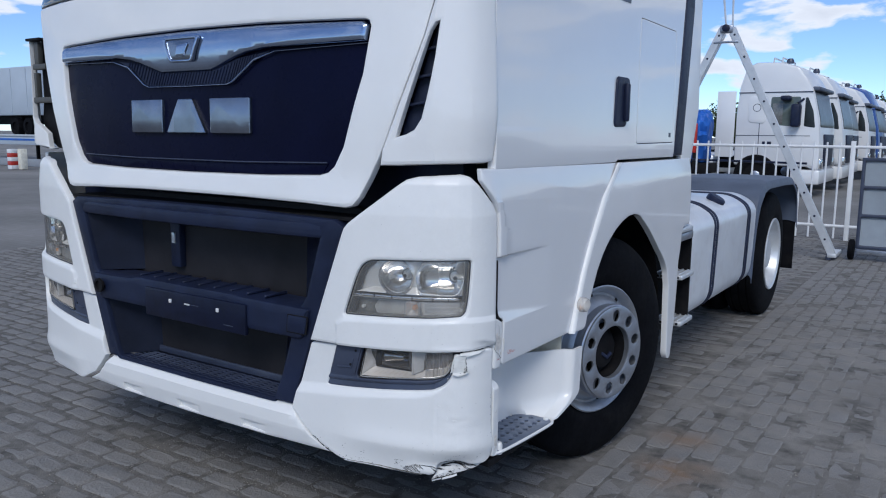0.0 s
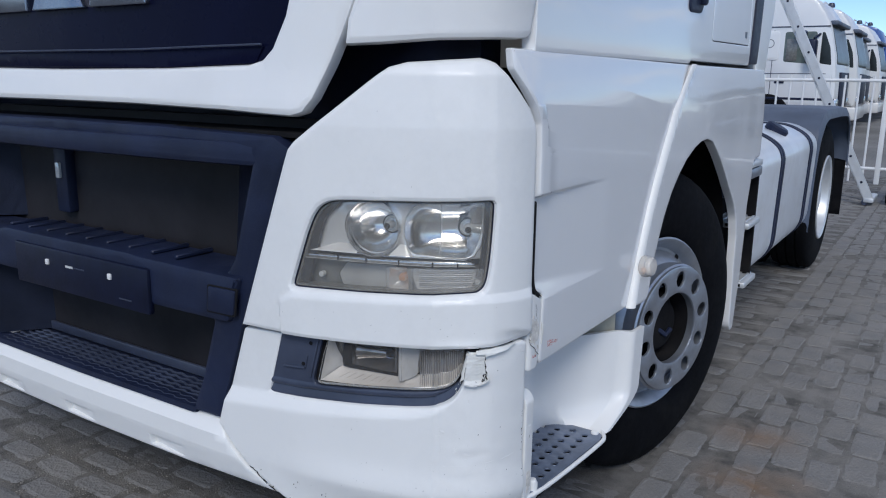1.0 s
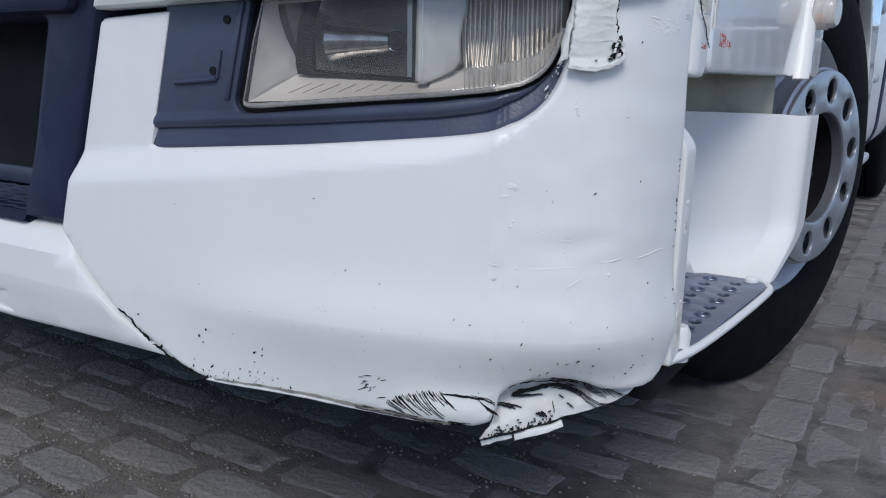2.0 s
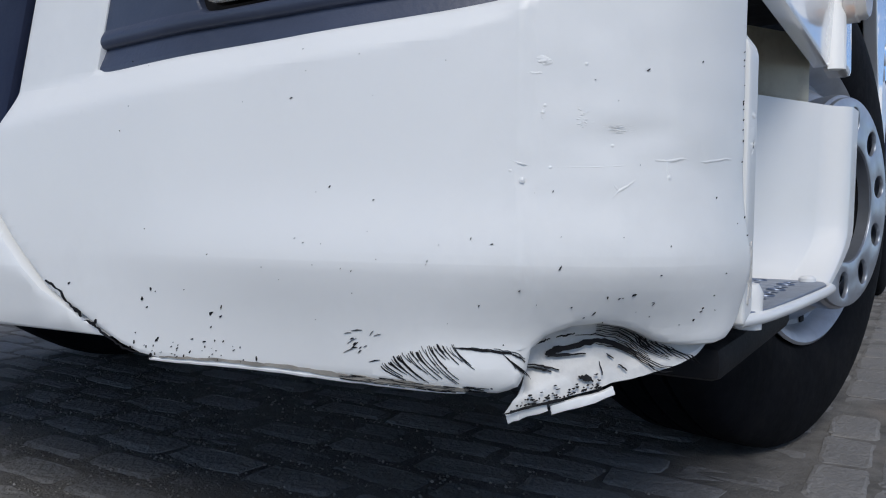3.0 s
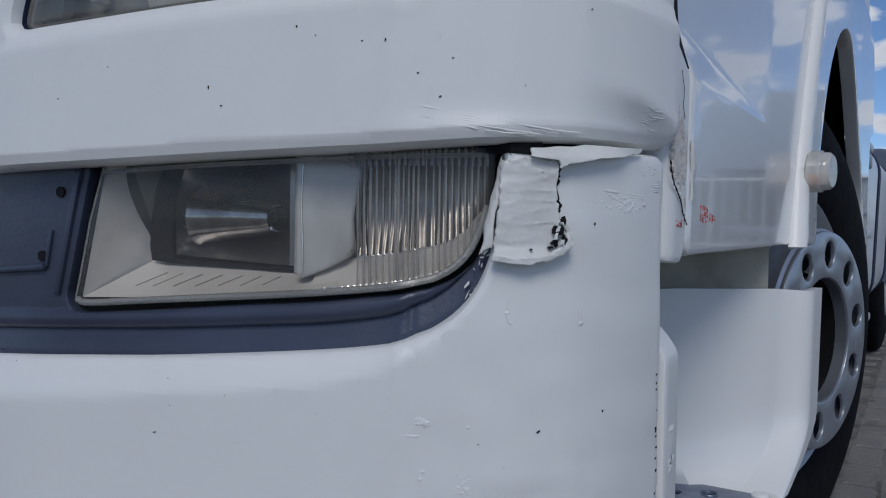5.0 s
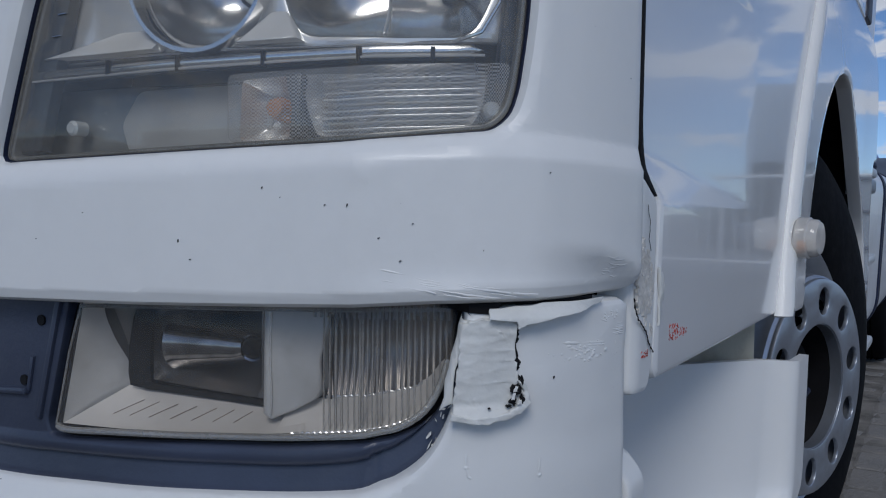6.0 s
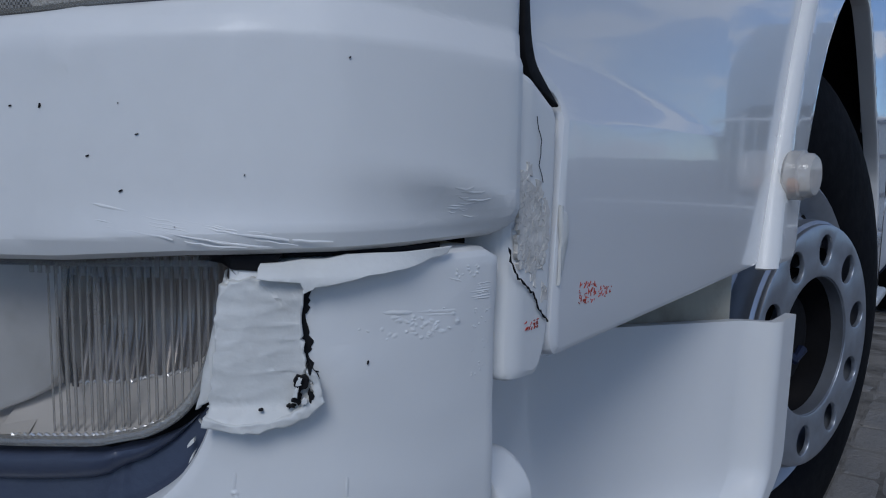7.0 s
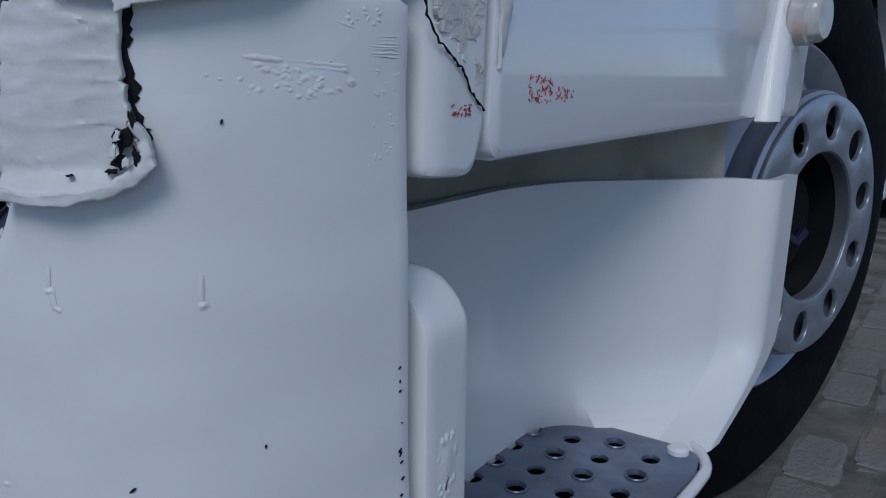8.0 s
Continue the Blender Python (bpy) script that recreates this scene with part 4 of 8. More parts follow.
    near_skin = on_skin(side, lambda u, v: nose_shape(u, v) + 0.028 * step_up(abs(u), 0.95, 1.12))

    def far_skin(u, v, off):
        return Vector((-u, 0.30 + 0.9 * max(0.0, u - 1.25) - off, v))

    if side == 1:
        bm = panel(rim, [vent], thick=0.03, r=0.012, hole_r=0.008, place=near_skin, step=(0.03, 0.06), cuts=((), (1.37, 1.39, 1.41)))
    else:
        blade = [(1.276, 1.872), (1.285, 1.718), (1.293, 1.534), (1.290, 1.441), (1.272, 1.402), (1.236, 1.384), (1.10, 1.366), (1.075, 1.372), (1.122, 1.374), (1.133, 1.439), (1.187, 1.470), (1.226, 1.488), (1.244, 1.512), (1.258, 1.613), (1.263, 1.743), (1.258, 1.862)]
        bm = panel(blade, thick=0.024, r=0.005, place=far_skin, step=(0.03, 0.06))
    defl = part("air_deflector", bm, WHITE, truck, "white painted air deflector with a dark slot")
    if side == 1:
        part("slot", panel(inset(vent if area(vent) > 0 else vent[::-1], -0.004), thick=0.01, r=0.001, place=on_skin(1, lambda u, v: nose_shape(u, v) - 0.055), step=(0.03, 0.06)), PLASTIC, defl)
        for vz in (1.545, 1.630, 1.715):
            cu = 1.045 + (vz - 1.5) * 0.30
            part("vane", panel([(cu - 0.055, vz - 0.006), (cu + 0.012, vz + 0.004), (cu + 0.030, vz + 0.030), (cu + 0.024, vz + 0.034), (cu + 0.006, vz + 0.012), (cu - 0.055, vz + 0.002)], thick=0.030, r=0.002,
                               place=on_skin(1, lambda u, v: nose_shape(u, v) - 0.024), step=(0.05, 0.1)), PLASTIC, defl)
    else:
        dark = [(1.00, 1.362), (1.13, 1.372), (1.285, 1.45), (1.278, 1.868), (1.08, 1.868)]
        part("slot", panel(dark, thick=0.01, r=0.001, place=lambda u, v, off: far_skin(u, v, off - 0.05), step=(0.05, 0.1)), CHIP_AND_SHADE, defl)
        shelf_mat = material("shelf_grey_plastic", (0.085, 0.085, 0.08), 0.5, vary=0.1, scale=12)
        for z, x0, x1 in ((1.733, 1.245, 1.14), (1.580, 1.255, 1.10)):
            part("vane", boxed((-x0, 0.312, z), (-x1, 0.345, z + 0.026), 0.004), shelf_mat, defl)
        part("brace", boxed((-1.252, 0.318, 1.59), (-1.232, 0.345, 1.72), 0.004), shelf_mat, defl)
        part("brace", boxed((-1.240, 0.318, 1.755), (-1.205, 0.345, 1.862), 0.004), shelf_mat, defl)
        part("lid", boxed((-1.276, 0.300, 1.864), (-1.16, 0.345, 1.876), 0.003), CHIP_AND_SHADE, defl)

# middle strip under the grille, with three moulded notches
notches = [[(x, 0.374), (x + 0.125, 0.374), (x + 0.125, 0.404), (x, 0.404)] for x in (-0.43, -0.075, 0.29)]
half = [(0.0, 0.362), (0.42, 0.364), (0.52, 0.368), (0.724, 0.371), (0.638, 0.411), (0.588, 0.456), (0.546, 0.503)]
lip = [(0.024 * step_up(x, 0.5, 0.56) - x, y) for x, y in reversed(half[1:])] + half
bm = panel(lip, notches, thick=0.03, r=0.006, hole_r=0.003, place=on_skin(1, lip_shape), step=(0.05, 0.02), cuts=((), (0.472, 0.43)))
strip = part("bumper_middle", bm, BUMPER, truck, "white bumper middle strip with moulded notches")
for nt in notches:
    part("notch_back", panel(inset(nt, -0.004), thick=0.004, r=0.001, place=on_skin(1, lambda u, v, x=nt[0][0]: lip_shape(u, v) - 0.016 + 0.014 * min(1.0, max(0.0, (u - x) / 0.125)))), BUMPER, strip)

# front flap with the dark badge panel
half = [(0.0, 1.226), (0.3, 1.225), (0.6, 1.219), (0.712, 1.214), (0.78, 1.212), (0.812, 1.220), (0.837, 1.247), (0.878, 1.324), (0.902, 1.372), (0.93, 1.436), (1.058, 1.755), (1.118, 1.95), (1.12, 2.0)]
BADGE = [(0.0, 1.304), (0.4, 1.307), (0.66, 1.315), (0.70, 1.325), (0.728, 1.348), (0.765, 1.41), (0.842, 1.64), (0.868, 1.785), (0.862, 1.803), (0.846, 1.809), (0.4, 1.824), (0.0, 1.828)]
badge = [(-x, y) for x, y in reversed(BADGE[1:-1])] + BADGE
flap = [(-x, y) for x, y in reversed(half[1:])] + half
bm = panel(flap, [badge], thick=0.035, r=0.012, hole_r=0.010, place=on_skin(1, nose_shape), step=(0.06, 0.06), cuts=((), (1.23, 1.25, 1.27)))
nose = part("front_flap", bm, WHITE, truck, "white painted front flap")
inner = inset(badge if area(badge) > 0 else badge[::-1], -0.006)
upper = [p for p in inner]
bm = panel(upper, thick=0.012, r=0.002, place=on_skin(1, lambda u, v: nose_shape(u, v) - 0.022), step=(0.08, 0.08))
plate = part("badge_panel", bm, GLOSS_DARK, nose, "glossy dark navy badge panel")
slot = [(-0.69, 1.352), (-0.665, 1.318), (-0.4, 1.309), (0.4, 1.309), (0.665, 1.318), (0.69, 1.352), (0.3, 1.345), (-0.3, 1.345)]
part("air_slot", panel(slot, thick=0.006, r=0.002, place=on_skin(1, lambda u, v: nose_shape(u, v) - 0.018), step=(0.08, 0.08)), GLOSS_DARK, nose)
part("slot_edge", tube([on_skin(1, nose_shape)(u, lerp(abs(u), [0, 0.3, 0.69], [1.349, 1.349, 1.356]), -0.012) for u in np.linspace(-0.69, 0.69, 30)], 0.0025, 6), GREY_PLASTIC, nose)
half = [(0.14, 1.674), (0.165, 1.681), (0.27, 1.714), (0.33, 1.728), (0.42, 1.738), (0.853, 1.742), (0.862, 1.79), (0.84, 1.803), (0.4, 1.817), (0.0, 1.821)]
band = [(-x, y) for x, y in reversed(half[:-1])] + half
part("chrome_band", panel(band, thick=0.02, r=0.012, place=on_skin(1, lambda u, v: nose_shape(u, v) - 0.004 + 0.012 * math.sin((v - 1.67) * 18)), step=(0.04, 0.02)), CHROME, nose, "polished chrome band with a shield")
lifted = lambda d: on_skin(1, lambda u, v: nose_shape(u, v) + d + 0.012 * math.sin((v - 1.67) * 18))
crest = rounded([(-0.066, 1.706), (0.066, 1.706), (0.104, 1.798), (-0.104, 1.798)], 0.012)
crest_in = rounded([(-0.055, 1.715), (0.055, 1.715), (0.089, 1.790), (-0.089, 1.790)], 0.01)
shield = part("shield", panel(crest, [crest_in], thick=0.012, r=0.003, place=lifted(0.010), step=(0.04, 0.04)), CHROME, nose)
part("shield_field", panel(crest_in, thick=0.006, r=0.001, place=lifted(0.004), step=(0.04, 0.04)), SATIN, shield)
part("shield_mark", panel(rounded([(-0.030, 1.728), (0.022, 1.728), (0.046, 1.776), (-0.018, 1.768)], 0.008), thick=0.006, r=0.0025, place=lifted(0.0075), step=(0.02, 0.02)), CHROME, shield)
half = [(0.0, 1.622), (0.22, 1.624), (0.25, 1.632), (0.33, 1.69), (0.43, 1.728), (0.27, 1.712), (0.14, 1.674), (0.0, 1.674)]
net = [(-x, y) for x, y in reversed(half[1:-1])] + half
part("badge_mesh", panel(net, thick=0.008, r=0.002, place=on_skin(1, lambda u, v: nose_shape(u, v) - 0.014), step=(0.05, 0.03)), PLASTIC, nose)
for i in range(46):
    u0 = -0.36 + 0.72 * i / 45
    lo = lerp(abs(u0), [0, 0.23, 0.33, 0.43], [1.627, 1.629, 1.692, 1.728])
    hi = lerp(abs(u0), [0, 0.14, 0.27, 0.43], [1.672, 1.672, 1.712, 1.73])
    if hi - lo > 0.01:
        p = on_skin(1, nose_shape)
        part("mesh_bar", tube([p(u0, lo, -0.012), p(min(0.4, u0 + (hi - lo) * 0.4), hi, -0.012)], 0.0022, 5), PLASTIC, nose)
for sx in (1, -1):
    p = on_skin(1, nose_shape)
    pts = [(0.86, 1.736), (0.46, 1.727), (0.36, 1.702), (0.255, 1.632), (0.225, 1.622)] + ([(0.0, 1.620)] if sx == 1 else [(0.0, 1.620)])
    part("wing_line", tube([p(sx * u, v, -0.010) for u, v in pts], [0.002, 0.002, 0.004, 0.004, 0.002, 0.0015], 8), CHROME, nose)
for shape in (rounded([(-0.340, 1.448), (-0.144, 1.448), (-0.144, 1.575), (-0.340, 1.575)], 0.004), rounded([(-0.120, 1.448), (0.107, 1.448), (0.034, 1.575), (-0.047, 1.575)], 0.004),
              rounded([(0.132, 1.448), (0.340, 1.448), (0.340, 1.575), (0.132, 1.575)], 0.004)):
    part("badge_block", panel(shape, thick=0.02, r=0.004, place=on_skin(1, lambda u, v: nose_shape(u, v) - 0.008), step=(0.1, 0.1)), SATIN, nose, "plain satin metal badge block")

# windscreen, roof cap and the cab's closed box above
def cab_shape(u, v):
    return -0.03 - 0.05 * (v - 1.55) - 0.22 * max(0.0, v - 2.0)


part("windscreen", panel([(-1.19, 2.006), (1.19, 2.006), (1.17, 2.86), (-1.17, 2.86)], thick=0.02, r=0.01, place=on_skin(1, cab_shape), step=(0.08, 0.1)), WINDOW, truck, "dark windscreen")
for sx in (1, -1):
    part("windscreen_post", panel([(1.196, 2.006), (1.33, 2.006), (1.33, 2.86), (1.178, 2.86)], thick=0.03, r=0.01, place=on_skin(sx, cab_shape), step=(0.03, 0.1)), WHITE, truck)
part("roof_cap", panel([(-1.32, 2.866), (1.32, 2.866), (1.28, 3.45), (-1.28, 3.45)], thick=0.03, r=0.02, place=on_skin(1, cab_shape), step=(0.06, 0.1)), WHITE, truck)
part("cab_roof", boxed((-1.2, 0.5, 3.38), (1.2, 2.55, 3.5), 0.05), WHITE, truck)
part("cab_back", boxed((-1.19, 2.46, 1.0), (1.19, 2.54, 3.4), 0.02), WHITE, truck)
part("cab_floor", boxed((-0.95, 0.55, 1.12), (0.95, 2.44, 1.32)), UNDER, truck)

# ---- lower grille ----
def front_y(x):
    return lerp(abs(x), CURVE_X, CURVE_Y)


flat = lambda u, v, off: Vector((u, front_y(u) + 0.012 - off, v))
outer = [(-0.545, 0.507), (0.545, 0.507), (0.628, 0.745), (0.778, 1.150), (0.74, 1.172), (0.4, 1.180), (0.0, 1.182), (-0.4, 1.180), (-0.74, 1.172), (-0.778, 1.150), (-0.628, 0.745)]
hole_top = rounded([(-0.60, 0.862), (0.585, 0.862), (0.612, 0.90), (0.680, 1.125), (0.5, 1.135), (-0.5, 1.135), (-0.690, 1.125), (-0.628, 0.90)], 0.012)
hole_low = rounded([(-0.468, 0.512), (0.452, 0.512), (0.492, 0.60), (0.540, 0.748), (-0.560, 0.748), (-0.510, 0.60)], [0.004, 0.004, 0.02, 0.01, 0.01, 0.02])
grille = part("grille_surround", panel(outer, [hole_top, hole_low], thick=0.05, r=0.008, hole_r=0.012, place=flat, step=(0.08, 0.08)), PLASTIC, truck,
              "open black plastic grille surround, its insert missing")
brow = panel(rounded([(-0.735, 1.105), (0.735, 1.105), (0.765, 1.158), (-0.765, 1.158)], 0.01), thick=0.03, r=0.012, place=lambda u, v, off: Vector((u, front_y(u) - 0.004 - off + 0.05 * abs(u) ** 3, v)), step=(0.08, 0.05))
part("brow_bar", brow, PLASTIC, grille)
beam = panel(rounded([(-0.575, 0.752), (0.60, 0.752), (0.64, 0.862), (0.3, 0.868), (0.26, 0.872), (-0.30, 0.872), (-0.34, 0.862), (-0.62, 0.856)], 0.012), thick=0.14, r=0.012, place=lambda u, v, off: Vector((u, front_y(u) - 0.002 - off, v)), step=(0.08, 0.05))
beam_ob = part("cross_beam", beam, PLASTIC, grille)
for i in range(9):
    x = -0.32 + i * 0.09
    part("beam_rib", boxed((x, 0.19, 0.868), (x + 0.012, 0.30, 0.879), 0.003, 1), PLASTIC, beam_ob)
holder = part("plate_holder", boxed((-0.235, 0.152, 0.728), (0.345, 0.170, 0.842), 0.006), material("plate_holder_plastic", (0.0065, 0.0095, 0.028), 0.42, vary=0.2, scale=20, spec=0.25), grille, "empty black number plate holder")
for x in (-0.074, 0.199):
    part("clip", boxed((x - 0.0065, 0.147, 0.796), (x + 0.0065, 0.154, 0.811), 0.002), material("white_clip", (0.75, 0.75, 0.74), 0.4), holder, "white plastic clip")
part("print_bar", boxed((0.008, 0.1508, 0.799), (0.040, 0.1518, 0.805)), BULB, holder)
part("print_bar", boxed((0.044, 0.1508, 0.801), (0.090, 0.1518, 0.804)), GREY_PLASTIC, holder)
part("print_bar", boxed((0.230, 0.1508, 0.752), (0.280, 0.1518, 0.755)), GREY_PLASTIC, holder)
for x, sx in ((0.584, 1), (-0.545, -1)):
    cov = rounded([(x - 0.043, 0.774), (x + 0.037, 0.774), (x + 0.047, 0.832), (x - 0.037, 0.832)], 0.006)
    if sx == 1:
        part("tow_cover", panel(cov, thick=0.008, r=0.003, place=lambda u, v, off: Vector((u, front_y(u) - 0.0065 - off, v))), PLASTIC, grille)
        ring = rounded([(x - 0.047, 0.770), (x + 0.041, 0.770), (x + 0.051, 0.836), (x - 0.041, 0.836)], 0.006)
        part("tow_seam", panel(ring, [cov], thick=0.004, r=0.0008, place=lambda u, v, off: Vector((u, front_y(u) - 0.0035 - off, v))), CHIP_AND_SHADE, grille)
    else:
        part("tow_socket", lathe([(0.030, 0.0), (0.030, 0.01), (0.020, 0.010), (0.018, -0.03), (0.0, -0.03)], (x, 0.155, 0.81), (0, -1, 0), 20), CHIP_AND_SHADE, grille)
part("recess_back", boxed((-0.74, 0.33, 0.50), (0.74, 0.36, 1.20)), material("recess_brown_black", (0.020, 0.019, 0.0225), 0.6, vary=0.2, scale=5, spec=0.25), grille, "dusty dark recess panel")
for sx in (1, -1):
    for z0, z1, front0, front1, back in ((0.515, 0.748, 0.472, 0.560, 0.375), (0.864, 1.128, 0.600, 0.690, 0.475)):
        bm = bmesh.new()
        ring = [bm.verts.new((sx * x, y, z)) for x, y, z in ((front0, 0.20, z0), (front1, 0.20, z1), (back + 0.01, 0.332, z1), (back, 0.332, z0))]
        bm.faces.new(ring)
        bmesh.ops.solidify(bm, geom=bm.faces[:], thickness=0.006)
        bmesh.ops.recalc_face_normals(bm, faces=bm.faces)
        part("recess_wall", bm, PLASTIC, grille)
part("bracket", boxed((-0.26, 0.30, 0.90), (-0.20, 0.34, 1.09), 0.008), PLASTIC, grille)
part("bracket_clip", boxed((-0.242, 0.292, 1.00), (-0.222, 0.304, 1.045), 0.003), BULB, grille)
# tread with its wavy grip bars
bm = boxed((-0.46, 0.185, 0.488), (0.46, 0.34, 0.508), 0.004)
tread = part("foot_tread", bm, PLASTIC, grille, "black plastic foot tread with wavy grip")
for j in range(7):
    pts = [(-0.44 + 0.88 * i / 60, 0.196 + j * 0.018 + 0.004 * math.sin(i * 1.9), 0.509) for i in range(61)]
    part("grip_bar", tube(pts, 0.0042, 5), GREY_PLASTIC, tread)
part("edge_strip", boxed((-0.42, 0.318, 0.512), (0.44, 0.328, 0.540), 0.003), GREY_PLASTIC, grille)
part("top_ledge", boxed((-0.80, 0.21, 1.170), (0.80, 0.40, 1.180)), UNDER, truck)

# ---- side skin ----
def side_place(side):
    return on_skin(side, side_shape)


OFF = CORNER - 0.42
for side in (1, -1):
    rim = [(1.254, 1.349), (1.256, 1.312), (1.3200, 1.2410), (1.3395, 1.208), (1.3440, 1.16), (1.3465, 1.07), (1.3490, 1.05), (1.3495, 0.900), (1.3530, 0.880), (1.3585, 0.868), (1.3690, 0.860), (1.389, 0.850), (1.3915, 0.842), (1.3805, 0.707), (1.387, 0.6970)] + [(lip_line(z)[0] + OFF + 0.001, z) for z in (0.6965, 0.753, 0.833, 0.936, 1.02, 1.11, 1.21, 1.342)]
    bm = panel(rounded(rim, 0.006, 3), thick=0.02, r=0.006, place=side_place(side), step=(0.025, 0.06),
               cuts=((1.36, 1.366, 1.372, 1.378), (0.838, 0.843, 0.848, 0.853, 0.858, 0.863, 0.868, 0.873, 0.878, 0.883, 1.056, 1.060, 1.064, 1.068)))
    part("side_panel", bm, SIDE, truck, "glossy white lower side panel")
    gap = [(1.3435, 1.055), (1.3438, 0.885), (1.3452, 0.870), (1.3530, 0.859), (1.366, 0.853), (1.3870, 0.8452), (1.3880, 0.8462), (1.3690, 0.8592), (1.358, 0.8675), (1.3525, 0.880), (1.3492, 0.900), (1.3490, 1.05)]
    part("panel_gap", panel(rounded(gap, 0.008, 3), thick=0.004, r=0.0008, place=on_skin(side, lambda u, v: -0.003), step=(0.02, 0.05)), CHIP_AND_SHADE, truck)
    part("post_gap", panel([(1.366, 0.71), (1.384, 0.71), (1.394, 0.845), (1.38, 0.848)], thick=0.004, r=0.0008, place=on_skin(side, lambda u, v: -0.010), step=(0.02, 0.05)), CHIP_AND_SHADE, truck)
    # wing over the front wheel
    arch = [(1.110, 0.694), (1.132, 0.735), (1.158, 0.785), (1.190, 0.845), (1.232, 0.915), (1.285, 0.975), (1.345, 1.022), (1.415, 1.062), (1.49, 1.09), (1.56, 1.107), (1.63, 1.110), (1.70, 1.098), (1.77, 1.062), (1.84, 1.022), (1.92, 0.97),
            (2.0, 0.912), (2.07, 0.865), (2.115, 0.825), (2.15, 0.78), (2.172, 0.70), (2.19, 0.33), (2.225, 0.30), (2.256, 0.305), (2.30, 0.50), (2.33, 0.80), (2.35, 0.86), (2.36, 0.90), (2.37, 0.965), (2.40, 0.985), (2.48, 0.99), (2.49, 1.0), (2.49, 1.342)]
    arch += [(sum(lip_line(z)), z) for z in (1.342, 1.27, 1.21, 1.16, 1.11, 1.02, 0.936, 0.833, 0.753, 0.697)]
    bm = panel([(y + OFF, z) for y, z in rounded(arch, 0.02, 3)], thick=0.03, r=0.006, place=on_skin(side, flared_shape), step=(0.03, 0.03))
    wing_ob = part("wheel_arch", bm, SIDE, truck, "glossy white flared wheel arch")
    bm = bmesh.new()
    rows = []
    for i in range(61):
        z = 0.694 + (1.343 - 0.694) * i / 60
        line, width = lip_line(z)
        row = []
        for j in range(9):
            t = j / 8 * math.pi / 2
            y = line - 0.002 + (width + 0.006) * (1 - math.cos(t))
            off = -0.002 + (flare_height(line + width, z) + 0.002) * math.sin(t)
            p, n = plan(side * (y + OFF))
            q = p + n * off
            row.append(bm.verts.new((q.x, q.y, z)))
        rows.append(row)
    for a, b in zip(rows, rows[1:]):
        for j in range(8):
            bm.faces.new((a[j], a[j + 1], b[j + 1], b[j]))
    bmesh.ops.recalc_face_normals(bm, faces=bm.faces)
    bmesh.ops.solidify(bm, geom=bm.faces[:], thickness=0.006)
    part("arch_lip", bm, BUMPER, wing_ob)
    # cab side with the locker flap cut out
    lock = rounded([(1.670, 1.419), (2.19, 1.424), (2.19, 1.965), (1.695, 1.97)], 0.02)
    wall = [(0.427, 1.3435), (1.44, 1.3435), (1.46, 1.353), (2.205, 1.353), (2.34, 2.2), (2.34, 3.35), (0.75, 3.35), (0.60, 2.7), (0.427, 2.0)]
    cab_side = lambda u, v, off, k=side: Vector((k * (1.210 + off - 0.0012 * (1 - step_up(v, 1.345, 1.38)) + 0.0016 * (1 - step_up(v, 1.468, 1.480)) * step_up(v, 1.39, 1.46) * (1 - step_up(u, 0.5, 0.85)) - 0.02 * max(0.0, v - 1.4)), u, v))
    bm = panel(wall, [lock], thick=0.03, r=0.003, hole_r=0.003, place=cab_side, step=(0.1, 0.1), cuts=((0.5, 0.6, 0.7, 0.8, 1.662, 1.678, 2.182, 2.198), (1.355, 1.365, 1.375, 1.39, 1.418, 1.434, 1.459, 1.465, 1.469, 1.474, 1.479, 1.483, 1.489, 1.960, 1.978)))
    door = part("cab_side", bm, SIDE, truck, "glossy white cab side")
    part("locker_flap", panel(inset(lock if area(lock) > 0 else lock[::-1], 0.0025), thick=0.02, r=0.0015, place=cab_side, step=(0.1, 0.1)), SIDE, door, "white locker flap")
    part("locker_back", boxed((side * 1.15, 1.60, 1.40), (side * 1.18, 2.20, 2.0)), UNDER, door)
    part("print_bar", boxed((side * 1.2075, 2.115, 1.450), (side * 1.2095, 2.145, 1.472)), GREY_PLASTIC, door)
    part("maker_plate", boxed((side * 1.196, 1.40, 2.01), (side * 1.200, 1.56, 2.04)), GREY_PLASTIC, door)
    cup = rounded([(1.392, 1.489), (1.535, 1.492), (1.560, 1.700), (1.415, 1.700)], 0.03)
    h = part("door_handle", panel(cup, thick=0.02, r=0.008, place=lambda u, v, off, k=side: Vector((k * (1.214 + off), u, v)), step=(0.05, 0.05)), PLASTIC, door, "black door handle")
    part("grip", boxed((side * 1.212, 1.490, 1.515), (side * 1.232, 1.520, 1.675), 0.008), PLASTIC, h)
    gasket = [(2.211, 1.36), (2.33, 1.36), (2.35, 1.45), (2.47, 2.1), (2.47, 3.3), (2.345, 3.3), (2.345, 2.2)]
    part("rear_gasket", panel(gasket, thick=0.05, r=0.006, place=lambda u, v, off, k=side: Vector((k * (1.214 + off - 0.02 * max(0.0, v - 1.4)), u, v)), step=(0.1, 0.1)), PLASTIC, truck, "dark rubber flap at the cab's rear edge")
    wing = [(2.36, 1.30), (2.52, 1.30), (2.64, 1.6), (2.64, 3.4), (2.48, 3.4), (2.48, 2.1), (2.36, 1.45)]
    part("side_fairing", panel(wing, thick=0.03, r=0.01, place=lambda u, v, off, k=side: Vector((k * (1.205 + off - 0.02 * max(0.0, v - 1.4)), u, v)), step=(0.1, 0.1)), WHITE, truck, "white side fairing")
